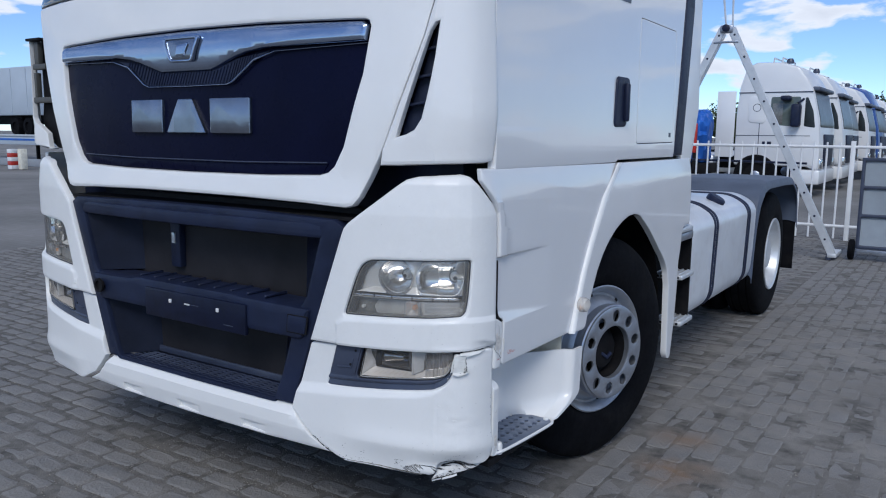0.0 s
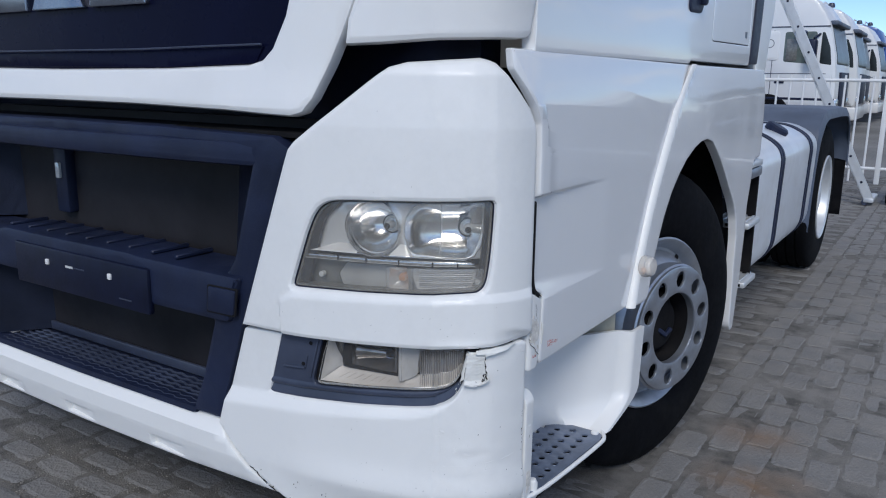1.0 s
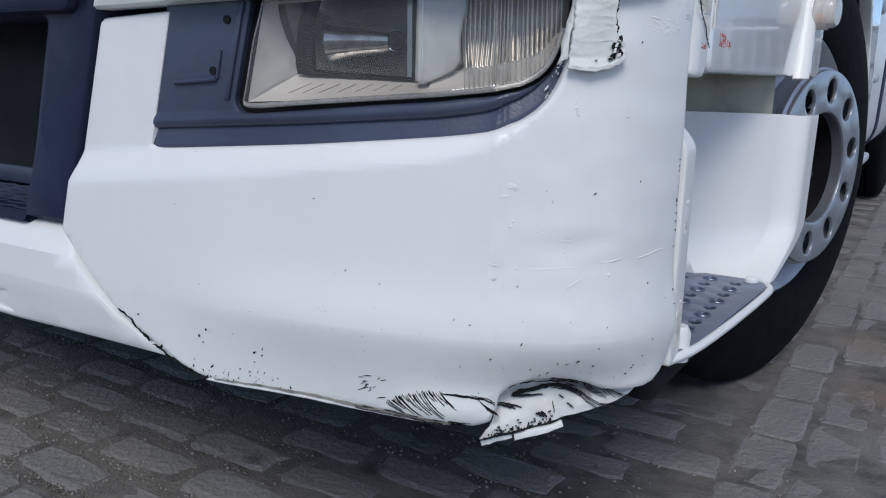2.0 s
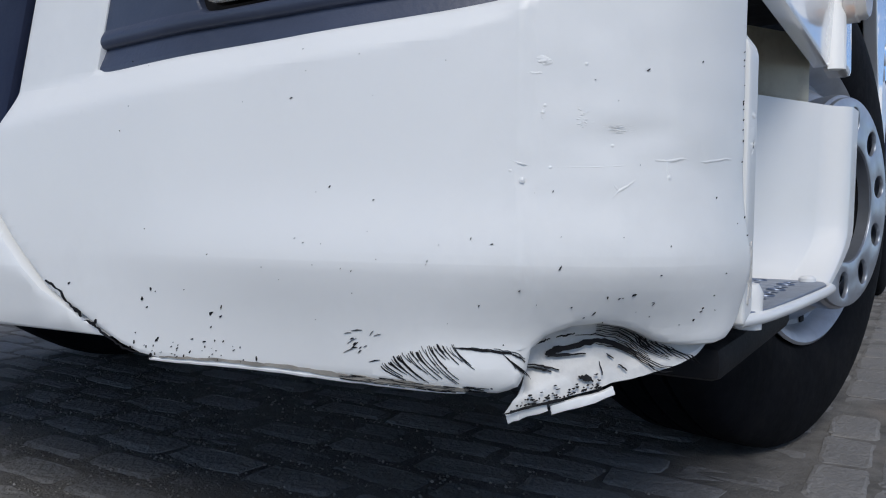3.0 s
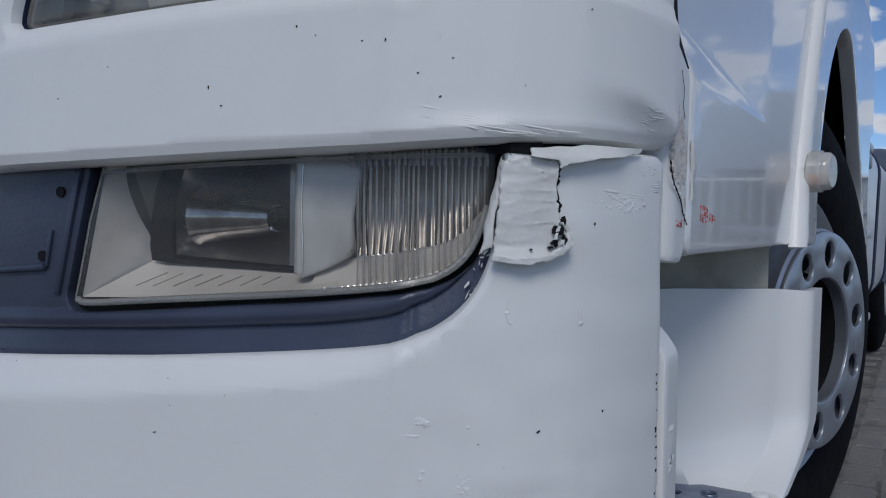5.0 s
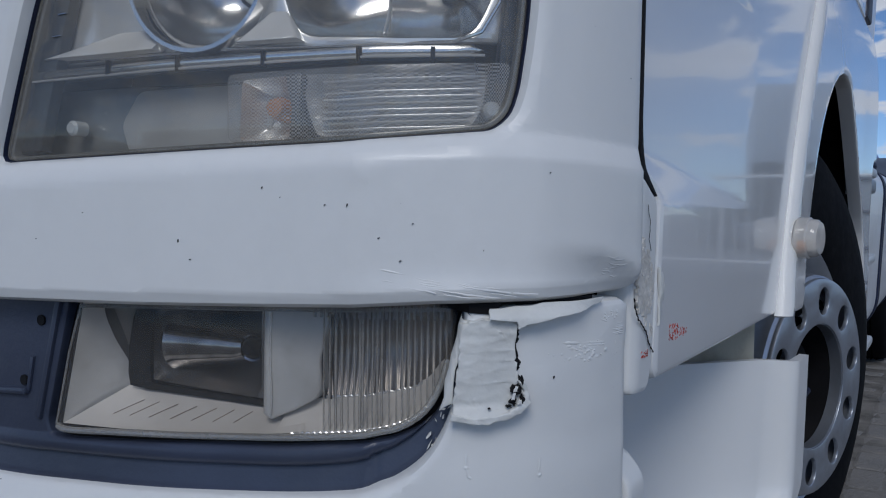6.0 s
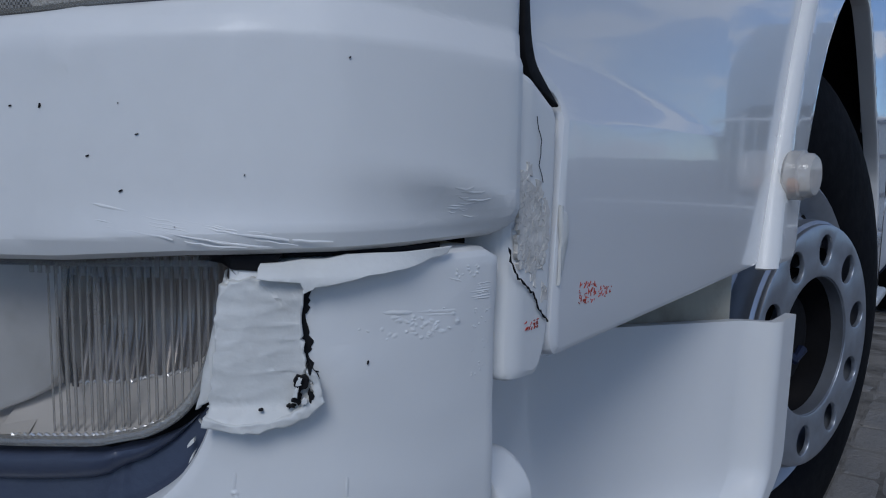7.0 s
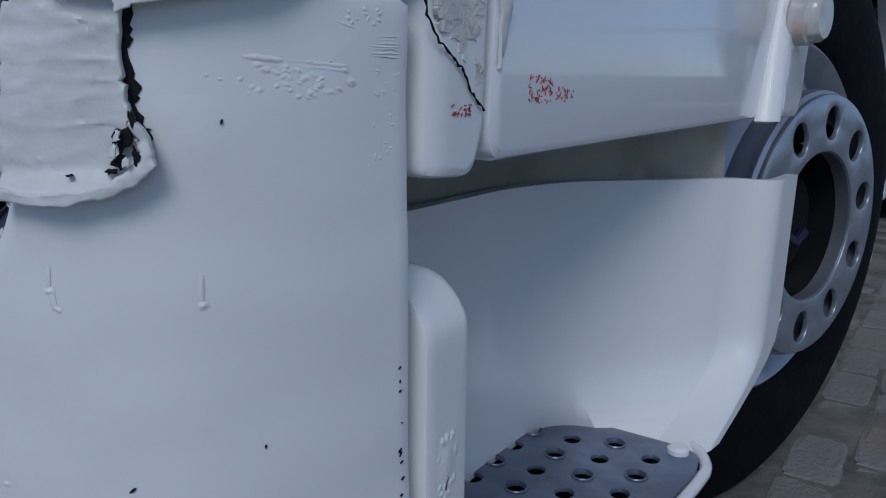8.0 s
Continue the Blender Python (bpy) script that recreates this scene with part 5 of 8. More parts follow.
    # little post below the side panel's front edge, and the bracket under it
    post = rounded([(1.330, 0.6945), (1.3675, 0.6920), (1.3775, 0.712), (1.3815, 0.81), (1.3815, 0.842), (1.347, 0.860), (1.334, 0.864)], 0.008)
    round_off = lambda u, v: -0.012 * (1 - math.sqrt(max(0.0, 1 - min(1.0, max(0.0, (1.347 + 0.02 * (v - 0.694) - u) / 0.017)) ** 2)))
    part("edge_post", panel(post, thick=0.02, r=0.004, place=on_skin(side, lambda u, v: round_off(abs(u), v)), step=(0.0025, 0.02)), BUMPER, truck, "cracked white edge piece" if side == 1 else "")
    brk = rounded([(1.330, 0.392), (1.366, 0.400), (1.368, 0.644), (1.332, 0.658)], [0.008, 0.008, 0.012, 0.008])
    part("step_bracket", panel(brk, thick=0.02, r=0.004, place=on_skin(side, lambda u, v: -0.7 * (max(0.0, v - 0.628) + 0.004 * step_up(v, 0.618, 0.632))), step=(0.02, 0.005)), BUMPER, truck)
    # side marker lamp
    spot, aim = (side * 1.236, 1.070, 0.800), (side * 0.99, -0.14, 0)
    mark = part("side_marker", lathe([(0.027, -0.003), (0.0295, 0.000), (0.0295, 0.014), (0.0270, 0.016), (0.0262, 0.024), (0.0225, 0.0280), (0.0, 0.029)], spot, aim, 28), MARKER, truck, "clear amber side marker lamp on the wheel arch")
    mark.visible_shadow = False
    part("socket", lathe([(0.024, -0.02), (0.024, -0.003), (0.0, -0.003)], spot, aim, 20), SIDE, mark)
    part("amber_bulb", lathe([(0.009, -0.004), (0.010, 0.004), (0.006, 0.010), (0.0, 0.011)], (spot[0], spot[1] - 0.006, 0.787), aim, 14), AMBER, mark)

# ---- entry step behind the bumper ----
def soften3(pts, times=2):
    """Rounds the corners of a line in space."""
    pts = [Vector(p) for p in pts]
    for _ in range(times):
        out = [pts[0]]
        for a, b in zip(pts, pts[1:]):
            out += [a.lerp(b, 0.25), a.lerp(b, 0.75)]
        pts = out + [pts[-1]]
    return pts


def entry_step(side):
    bm = bmesh.new()
    top_path = rounded([(1.09, 0.42), (1.09, 0.75), (1.222, 0.968), (1.252, 0.985), (1.256, 1.050)], [0, 0.06, 0.02, 0.035, 0], 8)
    low_path = rounded([(1.088, 0.42), (1.088, 0.815), (1.205, 0.832), (1.240, 0.838), (1.244, 0.870)], [0, 0.06, 0.012, 0.02, 0], 8)
    rows = []
    nv = 16
    for (xt, yt), (xl, yl) in zip(top_path, low_path):
        col = []
        for j in range(nv + 1):
            f = j / nv
            top = 0.645 - 0.008 * step_up(xt, 1.15, 1.25)
            low = 0.396
            w = 0.90 * math.sin(min(1.0, f / 0.30) * math.pi / 2) + 0.10 * f
            col.append(bm.verts.new((side * (xl + (xt - xl) * w), yl + (yt - yl) * w, low + (top - low) * f)))
        rows.append(col)
    for a, b in zip(rows, rows[1:]):
        for j in range(nv):
            bm.faces.new((a[j], b[j], b[j + 1], a[j + 1]))
    bmesh.ops.recalc_face_normals(bm, faces=bm.faces)
    bmesh.ops.solidify(bm, geom=bm.faces[:], thickness=0.012)
    bmesh.ops.recalc_face_normals(bm, faces=bm.faces)
    step = part("entry_step", bm, WHITE, truck, "white moulded entry step with a perforated tread")
    line = rounded([(1.060, 0.44), (1.215, 0.44), (1.228, 0.50), (1.246, 0.79), (1.240, 0.820), (1.226, 0.832), (1.108, 0.832), (1.074, 0.80), (1.060, 0.76)], 0.008)
    holes = []
    rims = []
    for j, (x, y0) in enumerate(((1.092, 0.455), (1.130, 0.462), (1.167, 0.477), (1.205, 0.467))):
        for i in range(10):
            y = y0 + 0.036 * i
            if y < 0.812 and x < 1.205 + 0.06 * (y - 0.46):
                holes.append([(x + 0.0080 * math.cos(k), y + 0.0088 * math.sin(k)) for k in (2 * math.pi * q / 12 for q in range(12))])
                rims.append((x, y, (i + j) % 2))
    tread = part("tread", panel(line, holes, thick=0.004, r=0.001, place=lambda u, v, off: Vector((side * u, v, 0.402 + off)), step=(0.5, 0.5)), TREAD, step, "perforated aluminium tread")
    for x, y, up in rims:
        if not up:
            continue
        h = 0.0022
        part("grip_ring", lathe([(0.0086, -0.003), (0.0104, 0.0002), (0.0098, h * 0.6), (0.0092, h * 0.5), (0.0084, -0.003)], (side * x, y, 0.402), (0, 0, 1), 12, closed=True), TREAD, tread)
    edge = [(side * x, y, 0.396) for x, y in ((1.214, 0.435), (1.232, 0.50), (1.252, 0.79), (1.246, 0.826), (1.222, 0.855), (1.18, 0.87))]
    part("step_rim", tube([tuple(p) for p in soften3(edge)], 0.0055, 10), WHITE, step)
    part("pan", boxed((side * 1.03, 0.44, 0.34), (side * 1.20, 0.84, 0.372), 0.01), CHIP_AND_SHADE, step)
    part("stop", lathe([(0.012, -0.02), (0.013, 0.012), (0.009, 0.02), (0.0, 0.022)], (side * 1.213, 0.478, 0.405), (0, 0, 1), 16), WHITE, step)
    part("plug", lathe([(0.010, -0.004), (0.010, 0.003), (0.007, 0.006), (0.0, 0.0065)], (side * 1.221, 0.818, 0.403), (0, 0, 1), 16), WHITE, step)
    # the inner wing above the step
    part("inner_wing", boxed((side * 0.985, 0.46, 0.60), (side * 1.01, 1.10, 0.99), 0.01), CREAM, truck, "cream primed inner wing with rust stains")
    part("inner_shelf", boxed((side * 0.99, 0.45, 0.765), (side * 1.20, 1.0, 0.785), 0.004), UNDER, truck)
    bm = bmesh.new()
    for j in (0.60, 0.74):
        for x, y in ((1.065, 0.50), (1.070, 0.765), (1.135, 0.875), (1.196, 0.985)):
            bm.verts.new((side * x, y, j))
    bm.verts.ensure_lookup_table()
    for i in range(3):
        bm.faces.new([bm.verts[q] for q in (i, i + 1, i + 5, i + 4)])
    bmesh.ops.solidify(bm, geom=bm.faces[:], thickness=0.01)
    part("inner_strut", bm, CREAM, truck, "cream primed metal behind the entry step")


for side in (1, -1):
    entry_step(side)

# ---- wheels ----
def tyre(cx, cy, cz, side, r, w):
    """A truck tyre; its outer flank stands at cx."""
    prof = [(0.288, -0.012), (0.30, 0.0), (0.335, 0.006), (0.36, 0.007), (0.40, 0.005), (0.44, -0.002), (r - 0.028, -0.014), (r - 0.010, -0.026), (r - 0.002, -0.04), (r, -0.06)]
    tread = []
    for g in (0.09, 0.15, 0.21):
        tread += [(r, -g + 0.006), (r - 0.012, -g + 0.004), (r - 0.012, -g - 0.004), (r, -g - 0.006)]
    back = [(r, -w + 0.06), (r - 0.01, -w + 0.026), (r - 0.028, -w + 0.014), (0.40, -w), (0.30, -w), (0.288, -w + 0.012)]
    return lathe(prof + tread + back, (cx, cy, cz), (side, 0, 0), 72, closed=True)


STEER = 15.5
DISH = 0.074


def front_wheel(side):
    ax = (side, 0, 0)
    c = (0, 0, 0)
    rim = lathe([(0.262, -0.26), (0.262, -0.03), (0.272, -0.012), (0.286, -0.006), (0.290, 0.004), (0.284, 0.008), (0.270, 0.0), (0.258, -0.018), (0.252, -0.030), (0.242, -0.030), (0.228, -0.008), (0.212, 0.016), (0.200, 0.022),
                 (0.19, 0.022), (0.128, 0.022), (0.126, -0.06), (0.0, -0.06)], c, ax, 72)
    wheel = part("front_wheel", rim, RIM, truck, "silver steel front wheel with a nut ring")
    part("tyre", tyre(0, 0, 0, side, 0.508, 0.30), RUBBER, wheel, "worn black tyre")
    circle = lambda r, n: [(r * math.cos(2 * math.pi * i / n), r * math.sin(2 * math.pi * i / n)) for i in range(n)]
    holes = [circle(0.119, 48)]
    for i in range(10):
        a = 2 * math.pi * (i + 0.35) / 10
        holes.append([((0.1625 + 0.0265 * math.cos(k)) * math.cos(a) - 0.0235 * math.sin(k) * math.sin(a), (0.1625 + 0.0265 * math.cos(k)) * math.sin(a) + 0.0235 * math.sin(k) * math.cos(a))
                      for k in (2 * math.pi * q / 18 for q in range(18))])
    put = lambda u, v, off: Vector((side * (DISH + off), u, v))
    ring = part("nut_ring", panel(circle(0.206, 64), holes, thick=0.008, r=0.004, hole_r=0.002, place=put, step=(1, 1)), SILVER, wheel, "silver nut ring with ten openings")
    part("ring_skirt", lathe([(0.204, 0.066), (0.211, 0.060), (0.213, 0.046), (0.208, 0.014), (0.2, 0.014), (0.2, 0.062)], c, ax, 64, closed=True), SILVER, ring)
    part("ring_throat", lathe([(0.118, 0.070), (0.122, 0.070), (0.122, 0.048), (0.118, 0.048)], c, ax, 48, closed=True), SILVER, ring)
    part("hub_sleeve", lathe([(0.119, 0.047), (0.124, 0.047), (0.124, -0.055), (0.119, -0.055)], c, ax, 48, closed=True), UNDER, wheel)
    for i in range(10):
        a = 2 * math.pi * (i + 0.35) / 10
        part("wheel_nut", lathe([(0.013, 0.02), (0.013, 0.046), (0.010, 0.050), (0.0, 0.051)], (0, 0.161 * math.cos(a), 0.161 * math.sin(a)), ax, 6), RIM, wheel)
        part("nut_well", lathe([(0.0345, 0.0220), (0.0345, 0.0240), (0.0, 0.0240)], (0, 0.161 * math.cos(a), 0.161 * math.sin(a)), ax, 16), CHIP_AND_SHADE, wheel)
    part("hub", lathe([(0.112, -0.05), (0.112, -0.01), (0.085, 0.0), (0.08, 0.022), (0.06, 0.028), (0.0, 0.03)], c, ax, 32), UNDER, wheel, "greasy dark hub")
    part("hub_valve", tube([(side * 0.02, -0.02, -0.01), (side * 0.042, 0.0, -0.03), (side * 0.042, 0.025, -0.015)], 0.009, 8), PLASTIC, wheel)
    for i in range(8):
        a = 2 * math.pi * (i + 0.2) / 8
        part("hand_hole", lathe([(0.010, -0.004), (0.010, 0.002), (0.0, 0.002)], (side * -0.029, 0.247 * math.cos(a), 0.247 * math.sin(a)), ax, 14), CHIP_AND_SHADE, wheel)
    turn = radians(-STEER)
    nx, ny = side * math.cos(turn), side * math.sin(turn)
    cx, cy = (1.217, 1.478) if side == 1 else (-1.20, 1.478)
    wheel.matrix_basis = pose(cx - nx * DISH, cy - ny * DISH, 0.508, 0, 0, -STEER)


def rear_wheel(side):
    cx, cy, cz = side * 1.165, 5.078, 0.505
    ax = (side, 0, 0)
    rim = lathe([(0.262, -0.26), (0.262, -0.03), (0.272, -0.012), (0.292, -0.006), (0.296, 0.004), (0.290, 0.010), (0.268, 0.0), (0.255, -0.03), (0.245, -0.12), (0.20, -0.16), (0.14, -0.16), (0.13, -0.05), (0.11, -0.03), (0.0, -0.03)], (cx, cy, cz), ax, 56)
    wheel = part("rear_wheel", rim, ALU_LIGHT, truck, "pale silver rear wheel, deep dished")
    part("tyre", tyre(cx, cy, cz, side, 0.505, 0.28), RUBBER, wheel)
    part("inner_tyre", tyre(side * 0.86, cy, cz, side, 0.505, 0.28), RUBBER, wheel)


for side in (1, -1):
    front_wheel(side)
    rear_wheel(side)

# ---- chassis ----
for sx in (1, -1):
    part("frame_rail", boxed((sx * 0.36, 0.5, 0.62), (sx * 0.44, 6.0, 0.88), 0.01), UNDER, truck)
part("engine_block", boxed((-0.50, 0.6, 0.38), (0.50, 2.2, 1.0), 0.05), UNDER, truck)
part("front_axle", boxed((-0.95, 1.40, 0.42), (0.95, 1.56, 0.56), 0.03), UNDER, truck)
part("rear_axle", boxed((-0.7, 4.96, 0.40), (0.7, 5.20, 0.62), 0.05), UNDER, truck)
part("under_tray", boxed((-1.0, 0.40, 0.44), (1.0, 0.62, 0.60), 0.02), UNDER, truck)
part("deck_plate", boxed((-0.36, 2.7, 0.88), (0.36, 5.9, 0.92)), UNDER, truck)
for sx in (1, -1):
    # liner inside the arch
    bm = bmesh.new()
    n = 24
    ra = []
    for i in range(n + 1):
        a = math.radians(42 + 150 * i / n)
        y, z = 1.53 - 0.60 * math.cos(a), 0.56 + 0.60 * math.sin(a)
        ra.append([bm.verts.new((sx * x, y, z)) for x in (0.72, 1.195)])
    for a, b in zip(ra, ra[1:]):
        bm.faces.new((a[0], a[1], b[1], b[0]))
    bmesh.ops.solidify(bm, geom=bm.faces[:], thickness=0.01)
    part("arch_liner", bm, UNDER, truck)
    part("liner_back", boxed((sx * 0.66, 0.92, 0.62), (sx * 0.70, 2.3, 1.32)), UNDER, truck)
    # cab steps behind the wheel
    frame_ob = part("step_frame", boxed((sx * 0.95, 2.36, 0.36), (sx * 1.08, 2.64, 1.0), 0.02), UNDER, truck, "dark recessed step well")
    for z, y0 in ((0.975, 2.36), (0.715, 2.42), (0.455, 2.44)):
        bm = boxed((sx * 1.06, y0, z - 0.028), (sx * 1.225, y0 + 0.22, z), 0.008)
        st = part("step_tread", bm, ALU_LIGHT, frame_ob, "ribbed aluminium step")
        for i in range(6):
            part("stud_hole", boxed((sx * (1.085 + 0.022 * i), y0 - 0.003, z - 0.020), (sx * (1.097 + 0.022 * i), y0 + 0.002, z - 0.008)), CHIP_AND_SHADE, st)
        for i in range(5):
            part("tread_rib", boxed((sx * (1.075 + i * 0.03), y0 + 0.01, z), (sx * (1.085 + i * 0.03), y0 + 0.21, z + 0.006), 0.002, 1), ALU_LIGHT, st)
    part("step_cheek", boxed((sx * 1.10, 2.37, 0.90), (sx * 1.222, 2.60, 0.945), 0.01), ALU, frame_ob)
    part("well_wall", boxed((sx * 0.95, 2.615, 0.40), (sx * 1.205, 2.635, 0.95)), UNDER, frame_ob)
    part("valve_box", boxed((sx * 1.06, 2.50, 0.80), (sx * 1.10, 2.60, 0.90), 0.01), GREY_PLASTIC, frame_ob)
    # fuel tank
    prof = rounded([(0.46, 0.40), (1.05, 0.36), (1.20, 0.46), (1.215, 0.98), (1.08, 1.06), (0.46, 1.06)], [0.05, 0.10, 0.10, 0.12, 0.10, 0.05], 6)
    tank = part("fuel_tank", panel(prof, thick=1.50, r=0.05, place=lambda u, v, off, k=sx: Vector((k * u, 2.66 - off, v)), step=(2, 2), back=True), TANK, truck, "pale painted fuel tank with black straps")
    outer_line = inset(prof if area(prof) > 0 else prof[::-1], -0.006)
    inner_line = inset(prof if area(prof) > 0 else prof[::-1], 0.004)
    for y0 in (3.06, 3.115, 3.90, 3.955):
        part("strap", panel(outer_line, [inner_line], thick=0.028, r=0.003, place=lambda u, v, off, k=sx, y=y0: Vector((k * u, y - off, v)), step=(2, 2)), PLASTIC, tank)
    part("filler_cap", lathe([(0.06, -0.01), (0.06, 0.02), (0.05, 0.03), (0.02, 0.032), (0.0, 0.032)], (sx * 1.10, 3.47, 1.045), (sx * 0.5, 0, 0.87), 24), PLASTIC, tank)
    # rear mudguard
    bm = bmesh.new()
    pts = [(4.13, 0.45), (4.16, 0.70), (4.20, 0.88), (4.27, 1.02), (4.40, 1.11), (4.55, 1.14), (5.08, 1.14), (5.52, 1.13), (5.70, 1.06), (5.80, 0.92), (5.84, 0.70)]
    pts = rounded(pts, 0.05, 3)[2:-2]
    rows = [[bm.verts.new((sx * x, y + dy, z + dz)) for x, dy, dz in ((0.55, 0, 0), (1.14, 0, 0), (1.20, 0.0, -0.012), (1.215, 0.012 if y < 4.4 else 0, -0.045), (1.216, 0.016 if y < 4.4 else 0, -0.07))] for y, z in pts]
    for a, b in zip(rows, rows[1:]):
        for j in range(4):
            bm.faces.new((a[j], a[j + 1], b[j + 1], b[j]))
    bmesh.ops.recalc_face_normals(bm, faces=bm.faces)
    bmesh.ops.solidify(bm, geom=bm.faces[:], thickness=0.01)
    guard = part("rear_mudguard", bm, GUARD, truck, "dark grey plastic rear mudguard")
    part("guard_clip", boxed((sx * 1.02, 4.15, 0.84), (sx * 1.10, 4.20, 1.02), 0.01), PLASTIC, guard)
    part("guard_seam", boxed((sx * 0.6, 4.135, 0.885), (sx * 1.21, 4.175, 0.893)), CHIP_AND_SHADE, guard)
    part("mud_flap", boxed((sx * 0.62, 5.83, 0.28), (sx * 1.20, 5.845, 0.72), 0.004), RUBBER, truck)
part("rear_guard_front", boxed((-1.1, 2.80, 0.90), (1.1, 4.1, 0.93)), UNDER, truck)

# ---- damage on the near bumper corner ----
skin = on_skin(1, bumper_dented)
skin_up = on_skin(1, corner_dented)
skin_side = on_skin(1, side_shape)
rnd = random.Random(5)


def patch(line, lift, thick=0.003, rough=0.002, place=skin, r=0.001, step=0.008, seed=0, curl=None):
    """A ragged flake of paint or filler laid on a skin."""
    def shaped(u, v, off):
        k = noise.noise((u * 90 + seed, v * 90, seed)) * rough + noise.noise((u * 260, v * 260 + seed, seed)) * rough * 0.5
        return place(u, v, off + lift + k + (curl(u, v) if curl else 0.0))
    return panel(line, thick=thick, r=r, place=shaped, step=(step, step))


def ragged(line, amp, seed, sub=4):
    rr = random.Random(seed)
    out = []
    for a, b in zip(line, line[1:] + line[:1]):
        for i in range(sub):
            t = i / sub
            out.append((a[0] + (b[0] - a[0]) * t + rr.uniform(-amp, amp), a[1] + (b[1] - a[1]) * t + rr.uniform(-amp, amp)))
    return out


def jagged(pts, amp, seed, n=4):
    rr = random.Random(seed)
    return [(a[0] + (b[0] - a[0]) * i / n + rr.uniform(-amp, amp), a[1] + (b[1] - a[1]) * i / n + rr.uniform(-amp, amp)) for a, b in zip(pts, pts[1:]) for i in range(n)]


# the crumpled filler patch beside the fog lamp
core = [(1.1720, 0.7590), (1.186, 0.7635), (1.2085, 0.7620), (1.2078, 0.738), (1.2092, 0.7275), (1.2087, 0.7215), (1.2150, 0.7135), (1.2140, 0.7060), (1.2075, 0.7020), (1.19, 0.6985), (1.1675, 0.6995), (1.1700, 0.72), (1.1715, 0.738)]


def wrinkles(u, v):
    """Fine creases that run across the filler, and a few broader folds."""
    a = 1 - abs(noise.noise((u * 22 + v * 55, v * 130 - u * 30, 7.0)))
    b = 1 - abs(noise.noise((u * 60, v * 260 + u * 45, 2.0)))
    return (0.0015 * a ** 14 + 0.0007 * b ** 12) * (0.4 + max(0.0, noise.noise((u * 50, v * 50, 9.0)))) + 0.0012 * noise.noise((u * 35, v * 35, 4.0))


bm = patch(ragged(core, 0.0010, 3, 6), 0.0045, 0.006, 0.00025, seed=2.0, step=0.0018, curl=lambda u, v: 0.006 * step_up(0.7075 - v, 0, 0.009) + 0.003 * step_up(u, 1.203, 1.216) + wrinkles(u, v))
tear = part("torn_patch", bm, PEEL, truck, "crumpled torn white filler patch", sharp=60)
for u0, v0, du, dv in ((1.2072, 0.7168, 0.0036, 0.0046), (1.2060, 0.7095, 0.0026, 0.0026), (1.2112, 0.7120, 0.0016, 0.0034), (1.2030, 0.7068, 0.0024, 0.0009), (1.2108, 0.7240, 0.0012, 0.0030), (1.1905, 0.7058, 0.0010, 0.0004)):
    line = [(u0 + du * math.cos(q) * rnd.uniform(0.35, 1.25), v0 + dv * math.sin(q) * rnd.uniform(0.35, 1.25)) for q in (2 * math.pi * i / 13 for i in range(13))]
    part("tear_hole", patch(line, 0.0088, 0.003, 0.0004, step=0.003, r=0.0003, curl=lambda u, v: 0.003 * step_up(u, 1.203, 1.216)), CHIP_AND_SHADE, tear)
for u0, v0, ln in ((1.2050, 0.7140, 0.004), (1.2085, 0.7102, 0.003), (1.2065, 0.7188, 0.003)):
    shred = ragged([(u0 - 0.0014, v0 - ln / 2), (u0 + 0.0006, v0 - ln / 2), (u0 + 0.0018, v0 + ln / 2), (u0, v0 + ln / 2)], 0.0005, int(u0 * 9999), 3)
    part("shred", patch(shred, 0.0118, 0.0012, 0.0008, step=0.002, r=0.0003, curl=lambda u, v: 0.003 * step_up(u, 1.203, 1.216)), PEEL, tear, sharp=60)
rim_line = [(1.1680, 0.7022), (1.180, 0.7005), (1.190, 0.7005), (1.200, 0.7022), (1.2075, 0.7060), (1.2120, 0.7115), (1.2120, 0.7170), (1.2090, 0.7225), (1.2125, 0.7225), (1.2160, 0.7150), (1.2168, 0.7085), (1.2105, 0.7020), (1.200, 0.6980), (1.190, 0.6962), (1.180, 0.6965), (1.1670, 0.6985)]
part("rolled_edge", patch(ragged(rim_line, 0.0006, 8, 3), 0.0105, 0.006, 0.0016, seed=6.0, step=0.0016, r=0.0008), PEEL, tear, sharp=60)
# black strip painted as the shade beside the patch's lifted edge
tear_shade_line = [(1.2085, 0.7635), (1.2118, 0.7600), (1.2112, 0.750), (1.2100, 0.742), (1.2128, 0.733), (1.2110, 0.7265), (1.2150, 0.720), (1.2150, 0.714), (1.2075, 0.714), (1.2070, 0.735)]
part("tear_shadow", patch(ragged(tear_shade_line, 0.0010, 18, 5), 0.0008, 0.001, 0.0003, step=0.004, r=0.0003), CHIP_AND_SHADE, tear)
part("torn_strip", patch(ragged([(1.160, 0.7025), (1.1675, 0.7065), (1.1715, 0.735), (1.1775, 0.760), (1.1725, 0.764), (1.1665, 0.738)], 0.0012, 4), -0.001, 0.004, 0.0006, step=0.003), PEEL, tear)
# the lifted lip along the bumper's top edge
peel_line = [(1.189, 0.7635), (1.1905, 0.769), (1.2268, 0.7722), (1.2834, 0.7738), (1.2795, 0.7702), (1.2598, 0.7668), (1.2343, 0.7635), (1.2135, 0.7592), (1.2088, 0.7568), (1.2075, 0.7612)]
